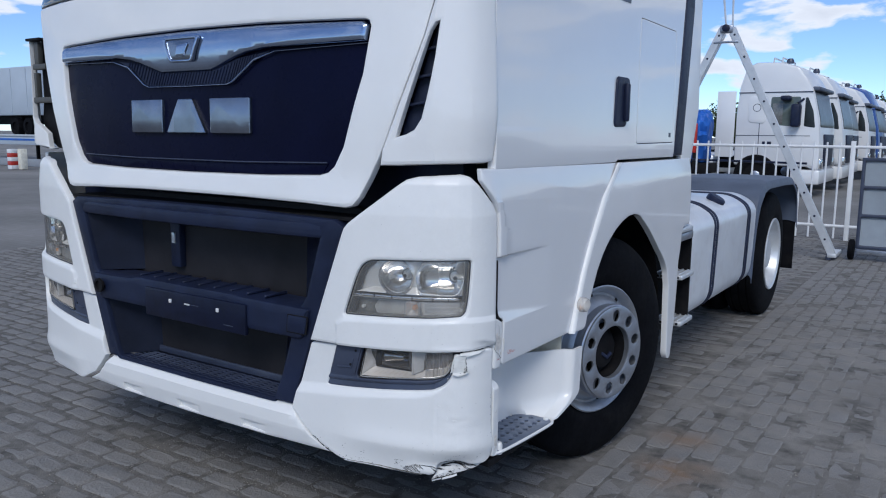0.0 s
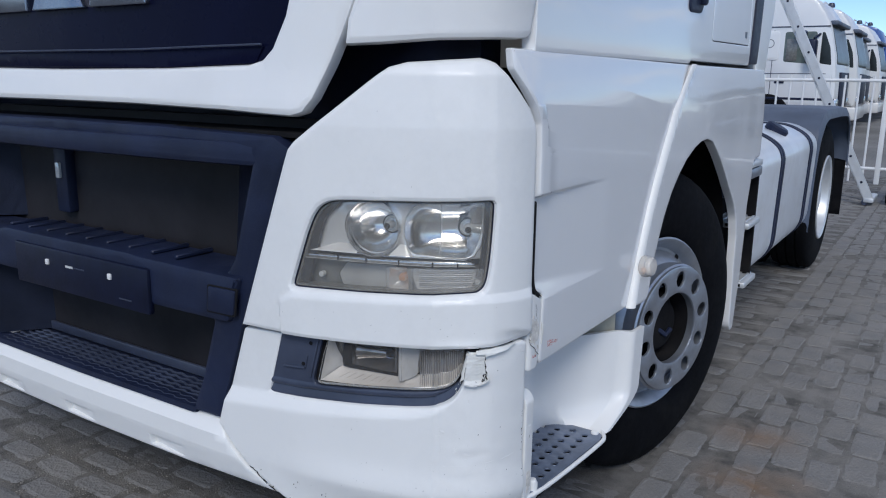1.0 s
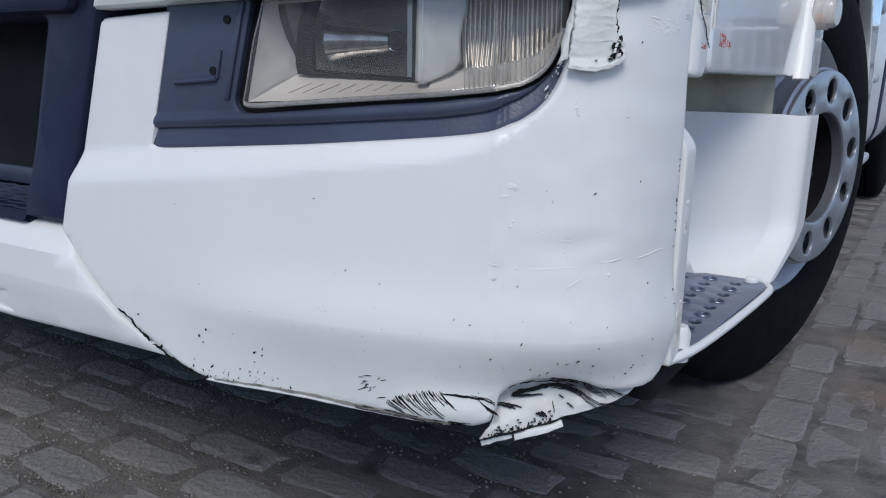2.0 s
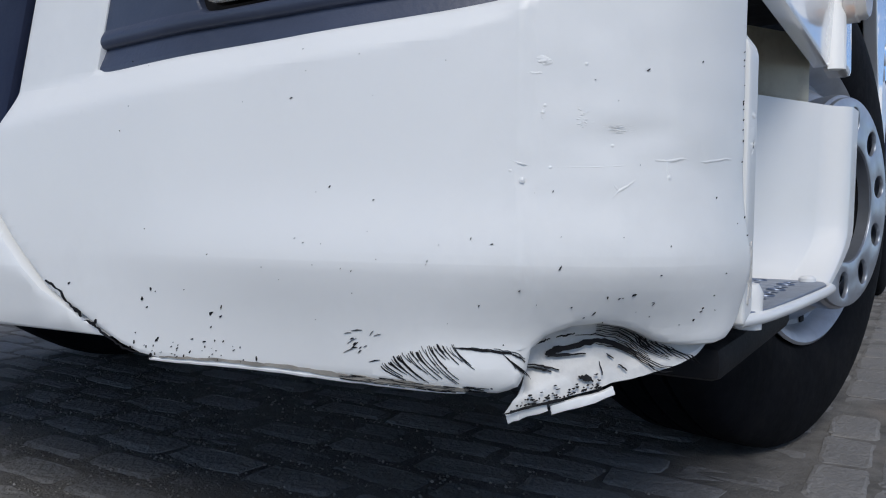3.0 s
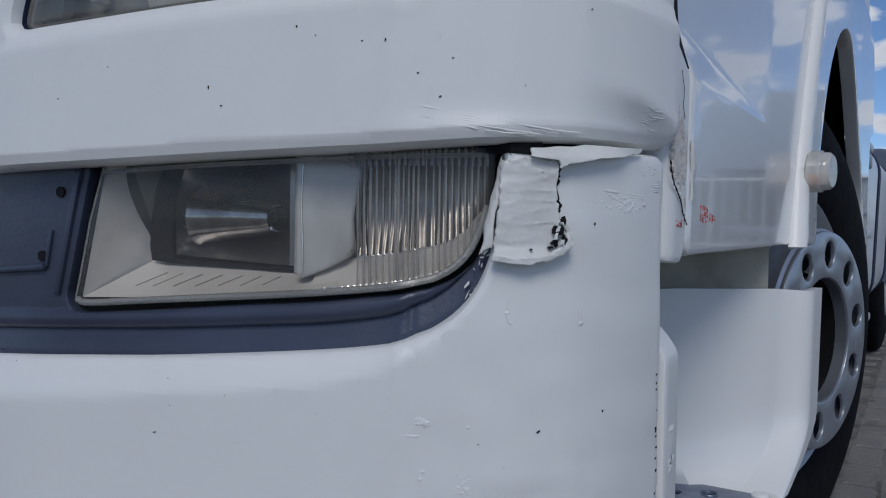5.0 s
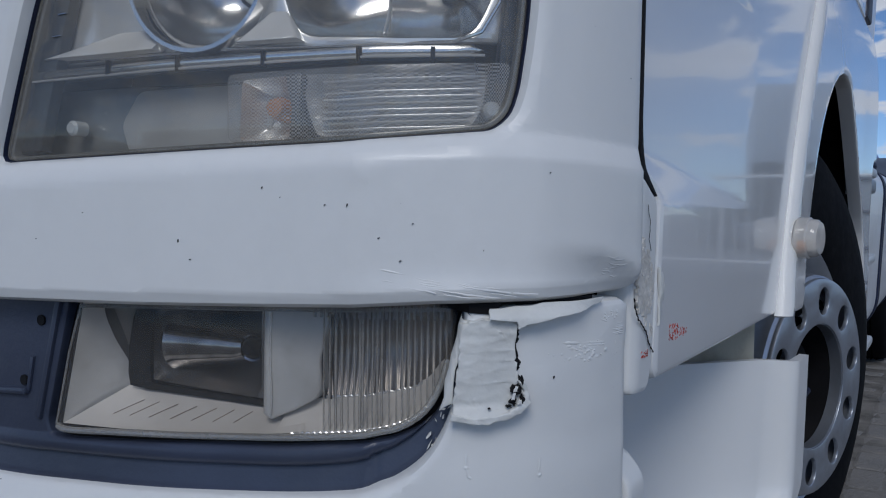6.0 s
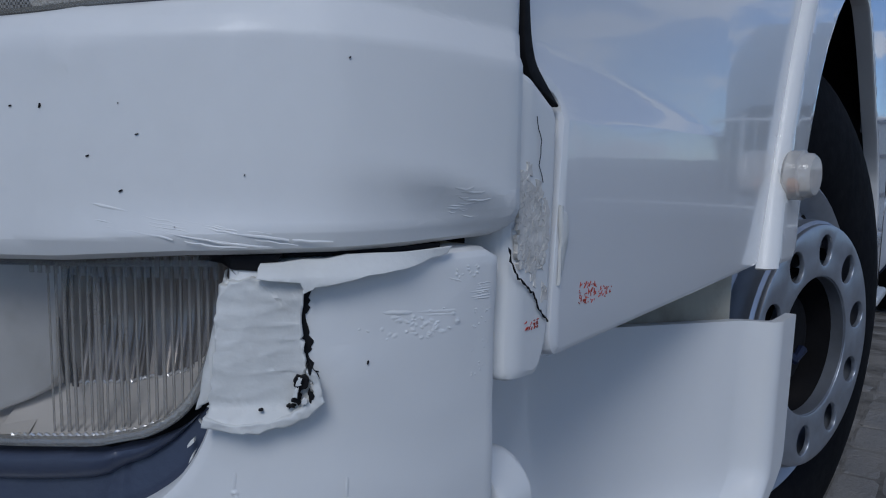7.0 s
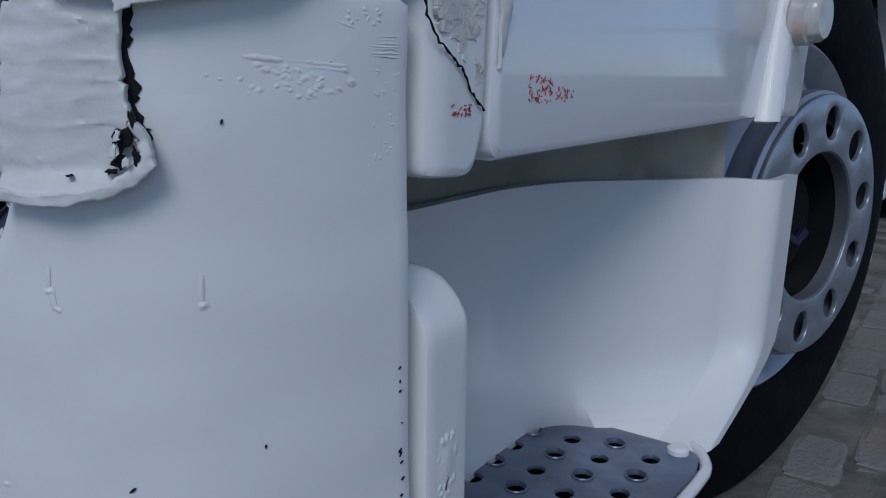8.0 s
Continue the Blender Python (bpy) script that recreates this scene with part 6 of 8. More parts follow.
part("peeled_lip", patch(ragged(peel_line, 0.0005, 11, 4), 0.003, 0.002, 0.0006, r=0.0003, step=0.003, curl=lambda u, v: 0.007 * step_up(0.7725 - v, 0.0, 0.010) * step_up(1.290 - u, 0.0, 0.05)), PEEL, truck, "curled strip of peeled paint", sharp=60)
# black strips laid in the gap below the corner panel as its shade
part("dark_gap", patch([(1.158, 0.7675), (1.195, 0.765), (1.2, 0.773), (1.158, 0.7715)], 0.001, 0.012, 0.0002), CHIP_AND_SHADE, truck)
part("gap_shadow_strip", patch([(1.20, 0.7705), (1.285, 0.7712), (1.285, 0.7740), (1.20, 0.774)], -0.008, 0.01, 0.0002), CHIP_AND_SHADE, truck)
# cracked edge piece beside the side panel
crack = on_skin(1, lambda u, v: 0.0)
def crackle(box_uv, cell, keep, place, seed, lift=0.0004):
    """Flaked filler: uneven shards side by side, with open cracks between them."""
    rr = random.Random(seed)
    (u0, u1), (v0, v1) = box_uv
    nu, nv = int((u1 - u0) / cell), int((v1 - v0) / cell)
    pt = {(i, j): (u0 + (i + rr.uniform(-0.42, 0.42)) * cell, v0 + (j + rr.uniform(-0.42, 0.42)) * cell) for i in range(nu + 1) for j in range(nv + 1)}
    bm = bmesh.new()
    for i in range(nu):
        for j in range(nv):
            four = [pt[i, j], pt[i + 1, j], pt[i + 1, j + 1], pt[i, j + 1]]
            cu, cv = sum(p[0] for p in four) / 4, sum(p[1] for p in four) / 4
            if not keep(cu, cv):
                continue
            sets = [four] if rr.random() < 0.5 else [[four[0], four[1], four[2]], [four[0], four[2], four[3]]]
            for poly in sets:
                f = rr.choice((1.0, 1.0, 0.985, 0.96, 0.90))
                cu, cv = sum(p[0] for p in poly) / len(poly), sum(p[1] for p in poly) / len(poly)
                ring = [(cu + (u - cu) * f, cv + (v - cv) * f) for u, v in poly]
                up = lift + abs(rr.gauss(0, 0.00012))
                tops = [bm.verts.new(place(u, v, up + rr.uniform(-0.0001, 0.0001))) for u, v in ring]
                lows = [bm.verts.new(place(u, v, -0.002)) for u, v in ring]
                bm.faces.new(tops)
                for k in range(len(ring)):
                    m = (k + 1) % len(ring)
                    bm.faces.new((tops[k], lows[k], lows[m], tops[m]))
    bmesh.ops.recalc_face_normals(bm, faces=bm.faces)
    return bm


def filler_zone(u, v):
    return math.hypot((u - 1.352 - 0.20 * (0.78 - v)) / 0.018, (v - 0.778) / 0.032) + 0.5 * noise.noise((u * 160, v * 110, 3.0)) < 1.0


part("crack_bed", patch([(1.345, 0.776), (1.356, 0.760), (1.366, 0.764), (1.366, 0.795), (1.356, 0.805), (1.35, 0.795)], -0.0004, 0.002, 0.0002, crack), CHIP_AND_SHADE, truck)
part("cracked_filler", crackle(((1.337, 1.374), (0.742, 0.825)), 0.0028, filler_zone, crack, 14), FILLER, truck, "cracked grey filler", sharp=75)
part("cracked_filler", crackle(((1.366, 1.374), (0.735, 0.80)), 0.0026, lambda u, v: noise.noise((u * 120, v * 90, 9.0)) > -0.05, crack, 15, 0.0001), FILLER, truck, smooth=False)


seam = [(1.326, 0.769), (1.330, 0.760), (1.338, 0.752), (1.3492, 0.7455), (1.3560, 0.7400), (1.3595, 0.7349), (1.367, 0.728), (1.3765, 0.7205)]
part("crack_line", tube([crack(u, v, 0.0012) for u, v in jagged(seam, 0.0009, 5)], [0.0003 + 0.0005 * math.sin(i * 1.7) ** 2 for i in range(28)], 5), CHIP_AND_SHADE, truck)
part("crack_line", tube([crack(u, v, 0.0010) for u, v in jagged([(1.353, 0.838), (1.360, 0.825), (1.358, 0.812), (1.364, 0.80)], 0.0008, 6)], 0.00025, 5), CHIP_AND_SHADE, truck)
part("chipped_edge", patch(ragged([(1.388, 0.79), (1.398, 0.782), (1.394, 0.75), (1.388, 0.742)], 0.0012, 31), 0.0015, 0.002, 0.0018, skin_side), PEEL, truck)

def strokes(name, area_box, count, size, slope, mat, place, lift=0.0012, seed=1, keep=None, label=""):
    """Short scratches or chips, each a sliver of its own, in one part."""
    rr = random.Random(seed)
    bm = bmesh.new()
    (u0, u1), (v0, v1) = area_box
    for _ in range(count):
        u, v = rr.uniform(u0, u1), rr.uniform(v0, v1)
        if keep and not keep(u, v):
            continue
        ln, wd = rr.uniform(*size[0]), rr.uniform(*size[1])
        a = radians(rr.gauss(*slope))
        d, n2 = (math.cos(a), math.sin(a)), (-math.sin(a), math.cos(a))
        pts = [(-ln, 0), (-ln * rr.uniform(0.1, 0.7), -wd * rr.uniform(0.2, 1)), (ln * rr.uniform(0.1, 0.6), -wd * rr.uniform(0.2, 1)), (ln, wd * rr.uniform(-1, 1)), (ln * rr.uniform(0.1, 0.6), wd * rr.uniform(0.2, 1.3)), (-ln * rr.uniform(0.1, 0.7), wd * rr.uniform(0.2, 1))]
        vs = [bm.verts.new(place(u + p * d[0] + q * n2[0], v + p * d[1] + q * n2[1], lift)) for p, q in pts]
        top = bm.faces.new(vs)
        low = [bm.verts.new(place(u + p * d[0] + q * n2[0], v + p * d[1] + q * n2[1], -0.001)) for p, q in pts]
        for i in range(6):
            bm.faces.new((vs[i], low[i], low[(i + 1) % 6], vs[(i + 1) % 6]))
    bmesh.ops.recalc_face_normals(bm, faces=bm.faces)
    return tagged(part(name, bm, mat, truck, smooth=False), label, kind="stuff")


strokes("red_smear", ((1.418, 1.471), (0.7245, 0.7405)), 150, ((0.0005, 0.0020), (0.0002, 0.0005)), (20, 50), RED_SMEAR, skin_side, lift=0.0004, seed=21, keep=lambda u, v: v < 0.7410 - (u - 1.418) * 0.20 and noise.noise((u * 160, v * 260, 1.0)) > -0.15, label="red paint smear")
strokes("red_smear", ((1.349, 1.364), (0.7205, 0.7255)), 26, ((0.0004, 0.002), (0.0002, 0.0005)), (12, 30), RED_SMEAR, crack, lift=0.0004, seed=22)
def ribbon(bm, pts, widths, place, lift=0.0008):
    """A flat uneven stroke along pts; widths are half widths spread along it."""
    n = len(pts)
    ws = [lerp(i / max(1, n - 1) * (len(widths) - 1), range(len(widths)), widths) for i in range(n)]
    rows = []
    for i, (u, v) in enumerate(pts):
        a, b = pts[max(0, i - 1)], pts[min(n - 1, i + 1)]
        du, dv = b[0] - a[0], b[1] - a[1]
        ln = math.hypot(du, dv) or 1.0
        nu, nv = -dv / ln, du / ln
        w = ws[i] * (0.75 + 0.5 * ((i * 7919) % 13) / 12)
        rows.append([bm.verts.new(place(u + nu * w * q, v + nv * w * q, lift if k else lift - 0.0016)) for q, k in ((1.05, 0), (1, 1), (-1, 1), (-1.05, 0))])
    for a, b in zip(rows, rows[1:]):
        for j in range(3):
            bm.faces.new((a[j], a[j + 1], b[j + 1], b[j]))


def marks(name, bm, mat, label=""):
    bmesh.ops.recalc_face_normals(bm, faces=bm.faces)
    return tagged(part(name, bm, mat, truck, smooth=False), label, kind="stuff")


def flecks(bm, spots, size, place, seed, lift=0.0008):
    """Small ragged chips at the given places."""
    rr = random.Random(seed)
    for u, v in spots:
        w, h, a = rr.uniform(*size) * 1.1, rr.uniform(*size) * 0.38, rr.uniform(0.3, 1.5)
        ring = []
        for k in range(9):
            q = 2 * math.pi * k / 9
            x, y = w * math.cos(q) * rr.uniform(0.5, 1.2), h * math.sin(q) * rr.uniform(0.4, 1.3)
            ring.append((u + x * math.cos(a) - y * math.sin(a), v + x * math.sin(a) + y * math.cos(a)))
        tops = [bm.verts.new(place(p, q, lift)) for p, q in ring]
        lows = [bm.verts.new(place(p, q, -0.001)) for p, q in ring]
        bm.faces.new(tops)
        for k in range(9):
            bm.faces.new((tops[k], lows[k], lows[(k + 1) % 9], tops[(k + 1) % 9]))


# the raked scuff: strokes that start thick on a rising line and sweep down to the edge
rr = random.Random(63)
bm = bmesh.new()
for k in range(44):
    if k % 5 == 3:
        continue
    s = (k + rr.uniform(-0.3, 0.3)) / 43
    u0, v0 = lerp(s, [0, 0.2, 0.6, 1.0], [0.9990, 1.0121, 1.0388, 1.0607]), lerp(s, [0, 0.2, 0.6, 1.0], [0.3688, 0.3768, 0.3862, 0.3866])
    v0 += rr.uniform(-0.003, 0.0012)
    reach = rr.uniform(0.25, 1.0) * (1.0 if s < 0.7 else 0.55)
    u1, v1 = u0 + (0.020 + 0.010 * s) * reach, v0 + (0.3565 - v0) * reach
    pts = [(u0 + (u1 - u0) * (f ** 1.25), v0 + (v1 - v0) * (f ** 0.85)) for f in (i / 7 for i in range(8))]
    fat = rr.choice((0.0001, 0.0002, 0.0003, 0.0005, 0.0009)) * (1.1 if s < 0.75 else 0.7)
    ribbon(bm, [(a + rr.uniform(-0.0002, 0.0002), b) for a, b in pts], [fat * 0.6, fat, fat * 0.55, 0.0002, 0.0001], skin)
for k in range(9):
    d = rr.uniform(-0.0022, 0.0022)
    line = [(1.058, 0.3862 + d), (1.072, 0.3858 + d), (1.088, 0.3845 + d), (1.102, 0.3825 + d * 0.8), (1.110, 0.3800 + d), (1.1165, 0.3750 + d)]
    line = line[rr.randrange(0, 3):6 - rr.randrange(0, 2)]
    ribbon(bm, jagged(line, 0.0006, 300 + k, 4), [0.0001, rr.uniform(0.0002, 0.0007), rr.uniform(0.0001, 0.0004), 0.0001], skin)
for k in range(8):
    u0, v0 = 1.094 + 0.002 * k, 0.3815 - 0.0012 * k
    ribbon(bm, jagged([(u0, v0), (u0 + 0.008, v0 - 0.006), (u0 + 0.015, v0 - 0.013)], 0.0004, 330 + k, 3), [0.0001, rr.uniform(0.0002, 0.0005), 0.0001], skin)
for k in range(14):
    u0, v0 = rr.uniform(0.968, 0.996), rr.uniform(0.364, 0.398)
    a = rr.uniform(0.1, 0.9)
    ln = rr.uniform(0.003, 0.010)
    ribbon(bm, [(u0, v0), (u0 + ln * 0.5 * math.cos(a), v0 + ln * 0.5 * math.sin(a) + 0.0003), (u0 + ln * math.cos(a), v0 + ln * math.sin(a))], [0.0001, rr.uniform(0.00025, 0.0007), 0.0001], skin)
marks("scuffing", bm, CHIP_AND_SHADE, "black raked scuff marks")
# the scrape along the slanted seam
bm = bmesh.new()
ribbon(bm, jagged([(0.6460, 0.4190), (0.6560, 0.4150), (0.6663, 0.4106), (0.6727, 0.4021), (0.6820, 0.3965), (0.6904, 0.3930), (0.6967, 0.3868)], 0.0008, 81, 4), [0.0009, 0.0012, 0.0004, 0.0014, 0.0003, 0.0004, 0.0018, 0.0005], skin, 0.0010)
ribbon(bm, jagged([(0.7000, 0.3850), (0.7090, 0.3830), (0.7160, 0.3800), (0.7254, 0.3739), (0.7400, 0.3670), (0.7516, 0.3629), (0.7769, 0.3590)], 0.0008, 82, 4), [0.0003, 0.0012, 0.0004, 0.0009, 0.0002, 0.0006, 0.0002], skin, 0.0010)
marks("chamfer_scrape", bm, CHIP_AND_SHADE, "black scrape along the seam")
# stone chips
bm = bmesh.new()
flecks(bm, ((0.7764, 0.4097), (0.8487, 0.4012), (0.7790, 0.3600), (0.7890, 0.3752), (0.714, 0.385)), (0.0022, 0.0034), skin, 1)
flecks(bm, ((0.6805, 0.4181), (0.7811, 0.4028), (0.7883, 0.419), (0.8577, 0.3989), (0.86, 0.4073), (0.7554, 0.3647), (0.7613, 0.3702), (0.8101, 0.3687), (0.8265, 0.3779), (0.8387, 0.3764), (0.8469, 0.3895), (0.887, 0.3649), (0.8228, 0.3664), (1.1371, 0.4475), (1.1927, 0.4273), (1.1644, 0.4127)), (0.0011, 0.0022), skin, 2)
flecks(bm, ((1.1082, 0.4303), (1.0785, 0.418), (0.9625, 0.5048), (0.9288, 0.5728), (1.1318, 0.5017), (1.0733, 0.4674), (0.9823, 0.4415), (1.267, 0.4987), (1.2484, 0.598), (1.1994, 0.5886), (1.2097, 0.4422), (1.0888, 0.4637), (0.9982, 0.4948), (1.238, 0.7223)), (0.0007, 0.0014), skin, 3)
for k in range(34):
    u0 = rr.uniform(0.75, 0.88)
    flecks(bm, ((u0, 0.3600 + abs(rr.gauss(0, 0.010))),), (0.0003, 0.0013), skin, 500 + k)
for k in range(26):
    flecks(bm, ((rr.uniform(0.76, 1.28), rr.uniform(0.40, 0.47)),), (0.0003, 0.0007), skin, 600 + k)
for k in range(16):
    flecks(bm, ((rr.uniform(0.72, 1.30), rr.uniform(0.47, 0.62)),), (0.0002, 0.0005), skin, 700 + k)
for k in range(14):
    flecks(bm, ((rr.uniform(1.12, 1.28), rr.uniform(0.405, 0.430)),), (0.0004, 0.0014), skin, 800 + k)
marks("stone_chipping", bm, CHIP_AND_SHADE, "small black stone chips")
bm = bmesh.new()
flecks(bm, ((1.2268, 0.857), (1.1002, 0.8345), (1.1416, 0.8233), (1.1341, 0.7997), (1.0416, 0.8451), (1.0853, 0.8345), (0.9878, 0.7967), (0.9782, 0.8091), (1.1197, 0.814), (1.06, 1.09), (0.93, 1.17), (0.99, 1.23)), (0.0006, 0.0011), skin_up, 4)
for k in range(6):
    flecks(bm, ((rr.uniform(0.70, 1.30), rr.uniform(0.785, 0.85)),), (0.0002, 0.0005), skin_up, 900 + k)
marks("stone_chipping", bm, CHIP_AND_SHADE)
# turned-under flange along the bumper's lower edge, with grime in the groove above it
low_line = [(0.776, 0.3545), (0.871, 0.3552), (0.956, 0.3515), (1.039, 0.3478), (1.066, 0.3482)]
part("bottom_flange", tube([skin(u, v + 0.0022 + 0.0006 * noise.noise((u * 90, 0, 0)), -0.0025) for u, v in soften(low_line, 3)], [0.0014 + 0.0010 * math.sin(math.pi * i / 35) for i in range(len(soften(low_line, 3)))], 8), BUMPER, truck, "bent lower edge of the bumper")
bm = bmesh.new()
ribbon(bm, jagged([(0.79, 0.3600), (0.849, 0.3612), (0.915, 0.3600), (0.975, 0.3555), (1.039, 0.3530), (1.072, 0.3525)], 0.0005, 91, 12), [0.0006, 0.0014, 0.0018, 0.0022, 0.0012], skin, 0.0006)
marks("grime_line", bm, GRIME, "dried road grime")
bm = bmesh.new()
for k in range(70):
    u0 = rr.uniform(0.96, 1.075)
    v0 = lerp(u0, [0.96, 1.04, 1.075], [0.3545, 0.3518, 0.3520]) + rr.uniform(-0.0015, 0.004)
    ribbon(bm, [(u0, v0), (u0 + 0.004, v0 - 0.0002), (u0 + rr.uniform(0.005, 0.016), v0 - 0.0006)], [0.0001, rr.uniform(0.0001, 0.0004), 0.0001], skin)
marks("scuffing", bm, CHIP_AND_SHADE)

part("cracked_filler", crackle(((1.338, 1.362), (0.405, 0.470)), 0.0034, lambda u, v: math.hypot((u - 1.350) / 0.009, (v - 0.44) / 0.028) + 0.5 * noise.noise((u * 150, v * 100, 7.0)) < 1.0, crack, 19), FILLER, truck, smooth=False)


def blister(line, place, seed, lift=0.0004, rough=0.0009, freq=(120, 260), label=""):
    """A patch of puckered paint: broken ridges that fade out towards its rim."""
    us, vs = [p[0] for p in line], [p[1] for p in line]
    cu, cv, ru, rv = sum(us) / len(us), sum(vs) / len(vs), (max(us) - min(us)) / 2, (max(vs) - min(vs)) / 2

    def shaped(u, v, off):
        edge = max(0.0, 1 - math.hypot((u - cu) / ru, (v - cv) / rv) ** 2)
        ridge = (1 - abs(noise.noise((u * freq[0] + seed, v * freq[1], seed)))) ** 8
        return place(u, v, off + (0.5 * lift + 0.5 * rough * ridge + 0.25 * rough * noise.noise((u * freq[0] * 2, v * freq[1], seed))) * edge ** 0.7 - 0.00012)
    return tagged(part("flaking_paint", panel(ragged(line, 0.0006, int(seed * 10), 3), thick=0.001, r=0.0003, place=shaped, step=(0.0014, 0.0010)), BUMPER, truck, sharp=70), label, kind="stuff")


def oval(u, v, ru, rv, tilt=0.0, n=14):
    return [(u + ru * math.cos(q) * math.cos(tilt) - rv * math.sin(q) * math.sin(tilt), v + ru * math.cos(q) * math.sin(tilt) + rv * math.sin(q) * math.cos(tilt)) for q in (2 * math.pi * k / n for k in range(n))]


blister(oval(1.1245, 0.5940, 0.0075, 0.0032, -0.4), skin, 3.1, 0.0006, 0.0016, (90, 420), "flaking white paint")
blister(oval(1.1175, 0.5852, 0.0070, 0.0012), skin, 3.7, 0.0004, 0.0012, (60, 500))
blister(oval(1.1241, 0.5570, 0.0022, 0.0050), skin, 5.2, 0.0003, 0.0012)


def pimple(bm, u, v, ru, rv, h, place, tilt=0.0, rings=4, n=12):
    """A low dome of lifted paint that runs out flat at its rim."""
    ru, rv = ru * 1.35, rv * 1.35
    top = bm.verts.new(place(u, v, h * 0.55))
    last = None
    for r in range(1, rings + 1):
        f = r / rings
        z = h * 0.55 * (0.5 * (1 + math.cos(math.pi * f))) ** 1.3 - 0.0001 * f
        ring = []
        for k in range(n):
            q = 2 * math.pi * k / n
            x, y = ru * f * math.cos(q), rv * f * math.sin(q)
            ring.append(bm.verts.new(place(u + x * math.cos(tilt) - y * math.sin(tilt), v + x * math.sin(tilt) + y * math.cos(tilt), z)))
        for k in range(n):
            if last is None:
                bm.faces.new((top, ring[k], ring[(k + 1) % n]))
            else:
                bm.faces.new((last[k], ring[k], ring[(k + 1) % n], last[(k + 1) % n]))
        last = ring


def ridge(bm, pts, wide, high, place, seed=0, amp=0.0002, sub=4):
    """A soft welt of paint along pts that tapers to both ends."""
    line = jagged(pts, amp, seed, sub)
    n = len(line)
    rows = []
    for i, (u, v) in enumerate(line):
        a, b = line[max(0, i - 1)], line[min(n - 1, i + 1)]
        du, dv = b[0] - a[0], b[1] - a[1]
        ln = math.hypot(du, dv) or 1.0
        f = math.sin(math.pi * (i + 0.15) / (n - 0.7)) ** 0.6
        w = wide * (0.55 + 0.45 * f)
        rows.append([bm.verts.new(place(u - dv / ln * w * q, v + du / ln * w * q, 0.65 * high * f * c - 0.0001)) for q, c in ((1.25, 0.0), (0.6, 0.45), (0.0, 1.0), (-0.6, 0.45), (-1.25, 0.0))])
    for a, b in zip(rows, rows[1:]):
        for j in range(4):
            bm.faces.new((a[j], a[j + 1], b[j + 1], b[j]))


def welts(name, bm, label=""):
    bmesh.ops.recalc_face_normals(bm, faces=bm.faces)
    return tagged(part(name, bm, BUMPER, truck, sharp=80), label, kind="stuff")


rr = random.Random(91)
# lifted paint beside the filler: one long welt, a field of small blisters, short rakes by the edge
bm = bmesh.new()
ridge(bm, [(1.2455, 0.7443), (1.2538, 0.7436), (1.2643, 0.7430)], 0.0011, 0.0011, skin, 1)
ridge(bm, [(1.2600, 0.7432), (1.2781, 0.7420), (1.2906, 0.7411)], 0.0008, 0.0005, skin, 2)
ridge(bm, [(1.2650, 0.7412), (1.2781, 0.7404), (1.2880, 0.7396)], 0.0006, 0.0004, skin, 3)
for k in range(46):
    u0, v0 = rr.gauss(1.264, 0.010), rr.gauss(0.7360, 0.0030)
    r0 = rr.uniform(0.0006, 0.0017)
    pimple(bm, u0, v0, r0 * rr.uniform(1.0, 1.8), r0 * 0.8, rr.uniform(0.0003, 0.0008), skin, rr.uniform(-0.5, 0.5))
for k in range(26):
    u0, v0 = rr.uniform(1.300, 1.314), rr.uniform(0.704, 0.742)
    pimple(bm, u0, v0, rr.uniform(0.0006, 0.0013), rr.uniform(0.0005, 0.0011), rr.uniform(0.0002, 0.0005), skin)
for k in range(12):
    u0, v0 = 1.2884 + rr.uniform(-0.001, 0.015), 0.7610 + rr.uniform(-0.004, 0.0025)
    pimple(bm, u0, v0, rr.uniform(0.0009, 0.0018), rr.uniform(0.0006, 0.0012), rr.uniform(0.0004, 0.0009), skin, rr.uniform(-1, 1))
for k in range(7):
    v0 = 0.7525 - 0.0012 * k
    u0 = 1.2965 + rr.uniform(0, 0.006)
    ridge(bm, [(u0, v0), (1.309, v0 + rr.uniform(-0.0003, 0.0005)), (1.3165, v0 + rr.uniform(-0.0004, 0.0006))], rr.uniform(0.0003, 0.0006), rr.uniform(0.0004, 0.0009), skin, 10 + k)
ridge(bm, [(1.2830, 0.7575), (1.2890, 0.7560), (1.2930, 0.7552)], 0.0006, 0.0006, skin, 20)
welts("flaking_paint", bm, "puckered white paint")
# scuffs and runs low on the corner
bm = bmesh.new()
ridge(bm, [(1.2061, 0.5247), (1.2147, 0.5241), (1.2318, 0.5265), (1.2400, 0.5250)], 0.0009, 0.0008, skin, 31)
ridge(bm, [(1.2480, 0.5245), (1.2554, 0.5249), (1.2817, 0.5284), (1.3007, 0.5293)], 0.0010, 0.0010, skin, 32)
ridge(bm, [(1.2150, 0.5240), (1.2156, 0.5180), (1.2171, 0.5122)], 0.0008, 0.0008, skin, 33)
pimple(bm, 1.2170, 0.5124, 0.0016, 0.0020, 0.0012, skin)
ridge(bm, [(1.1731, 0.4960), (1.1778, 0.5019), (1.1850, 0.5059), (1.1926, 0.5119)], 0.0010, 0.0008, skin, 34)
ridge(bm, [(1.1778, 0.5019), (1.1738, 0.5078)], 0.0008, 0.0007, skin, 35)
ridge(bm, [(1.1218, 0.5193), (1.1350, 0.5186), (1.1493, 0.5187), (1.1700, 0.5195), (1.1890, 0.5209)], 0.0005, 0.00045, skin, 36)
ridge(bm, [(1.0950, 0.5300), (1.1000, 0.5240), (1.1060, 0.5215), (1.1218, 0.5193)], 0.0005, 0.0004, skin, 37)
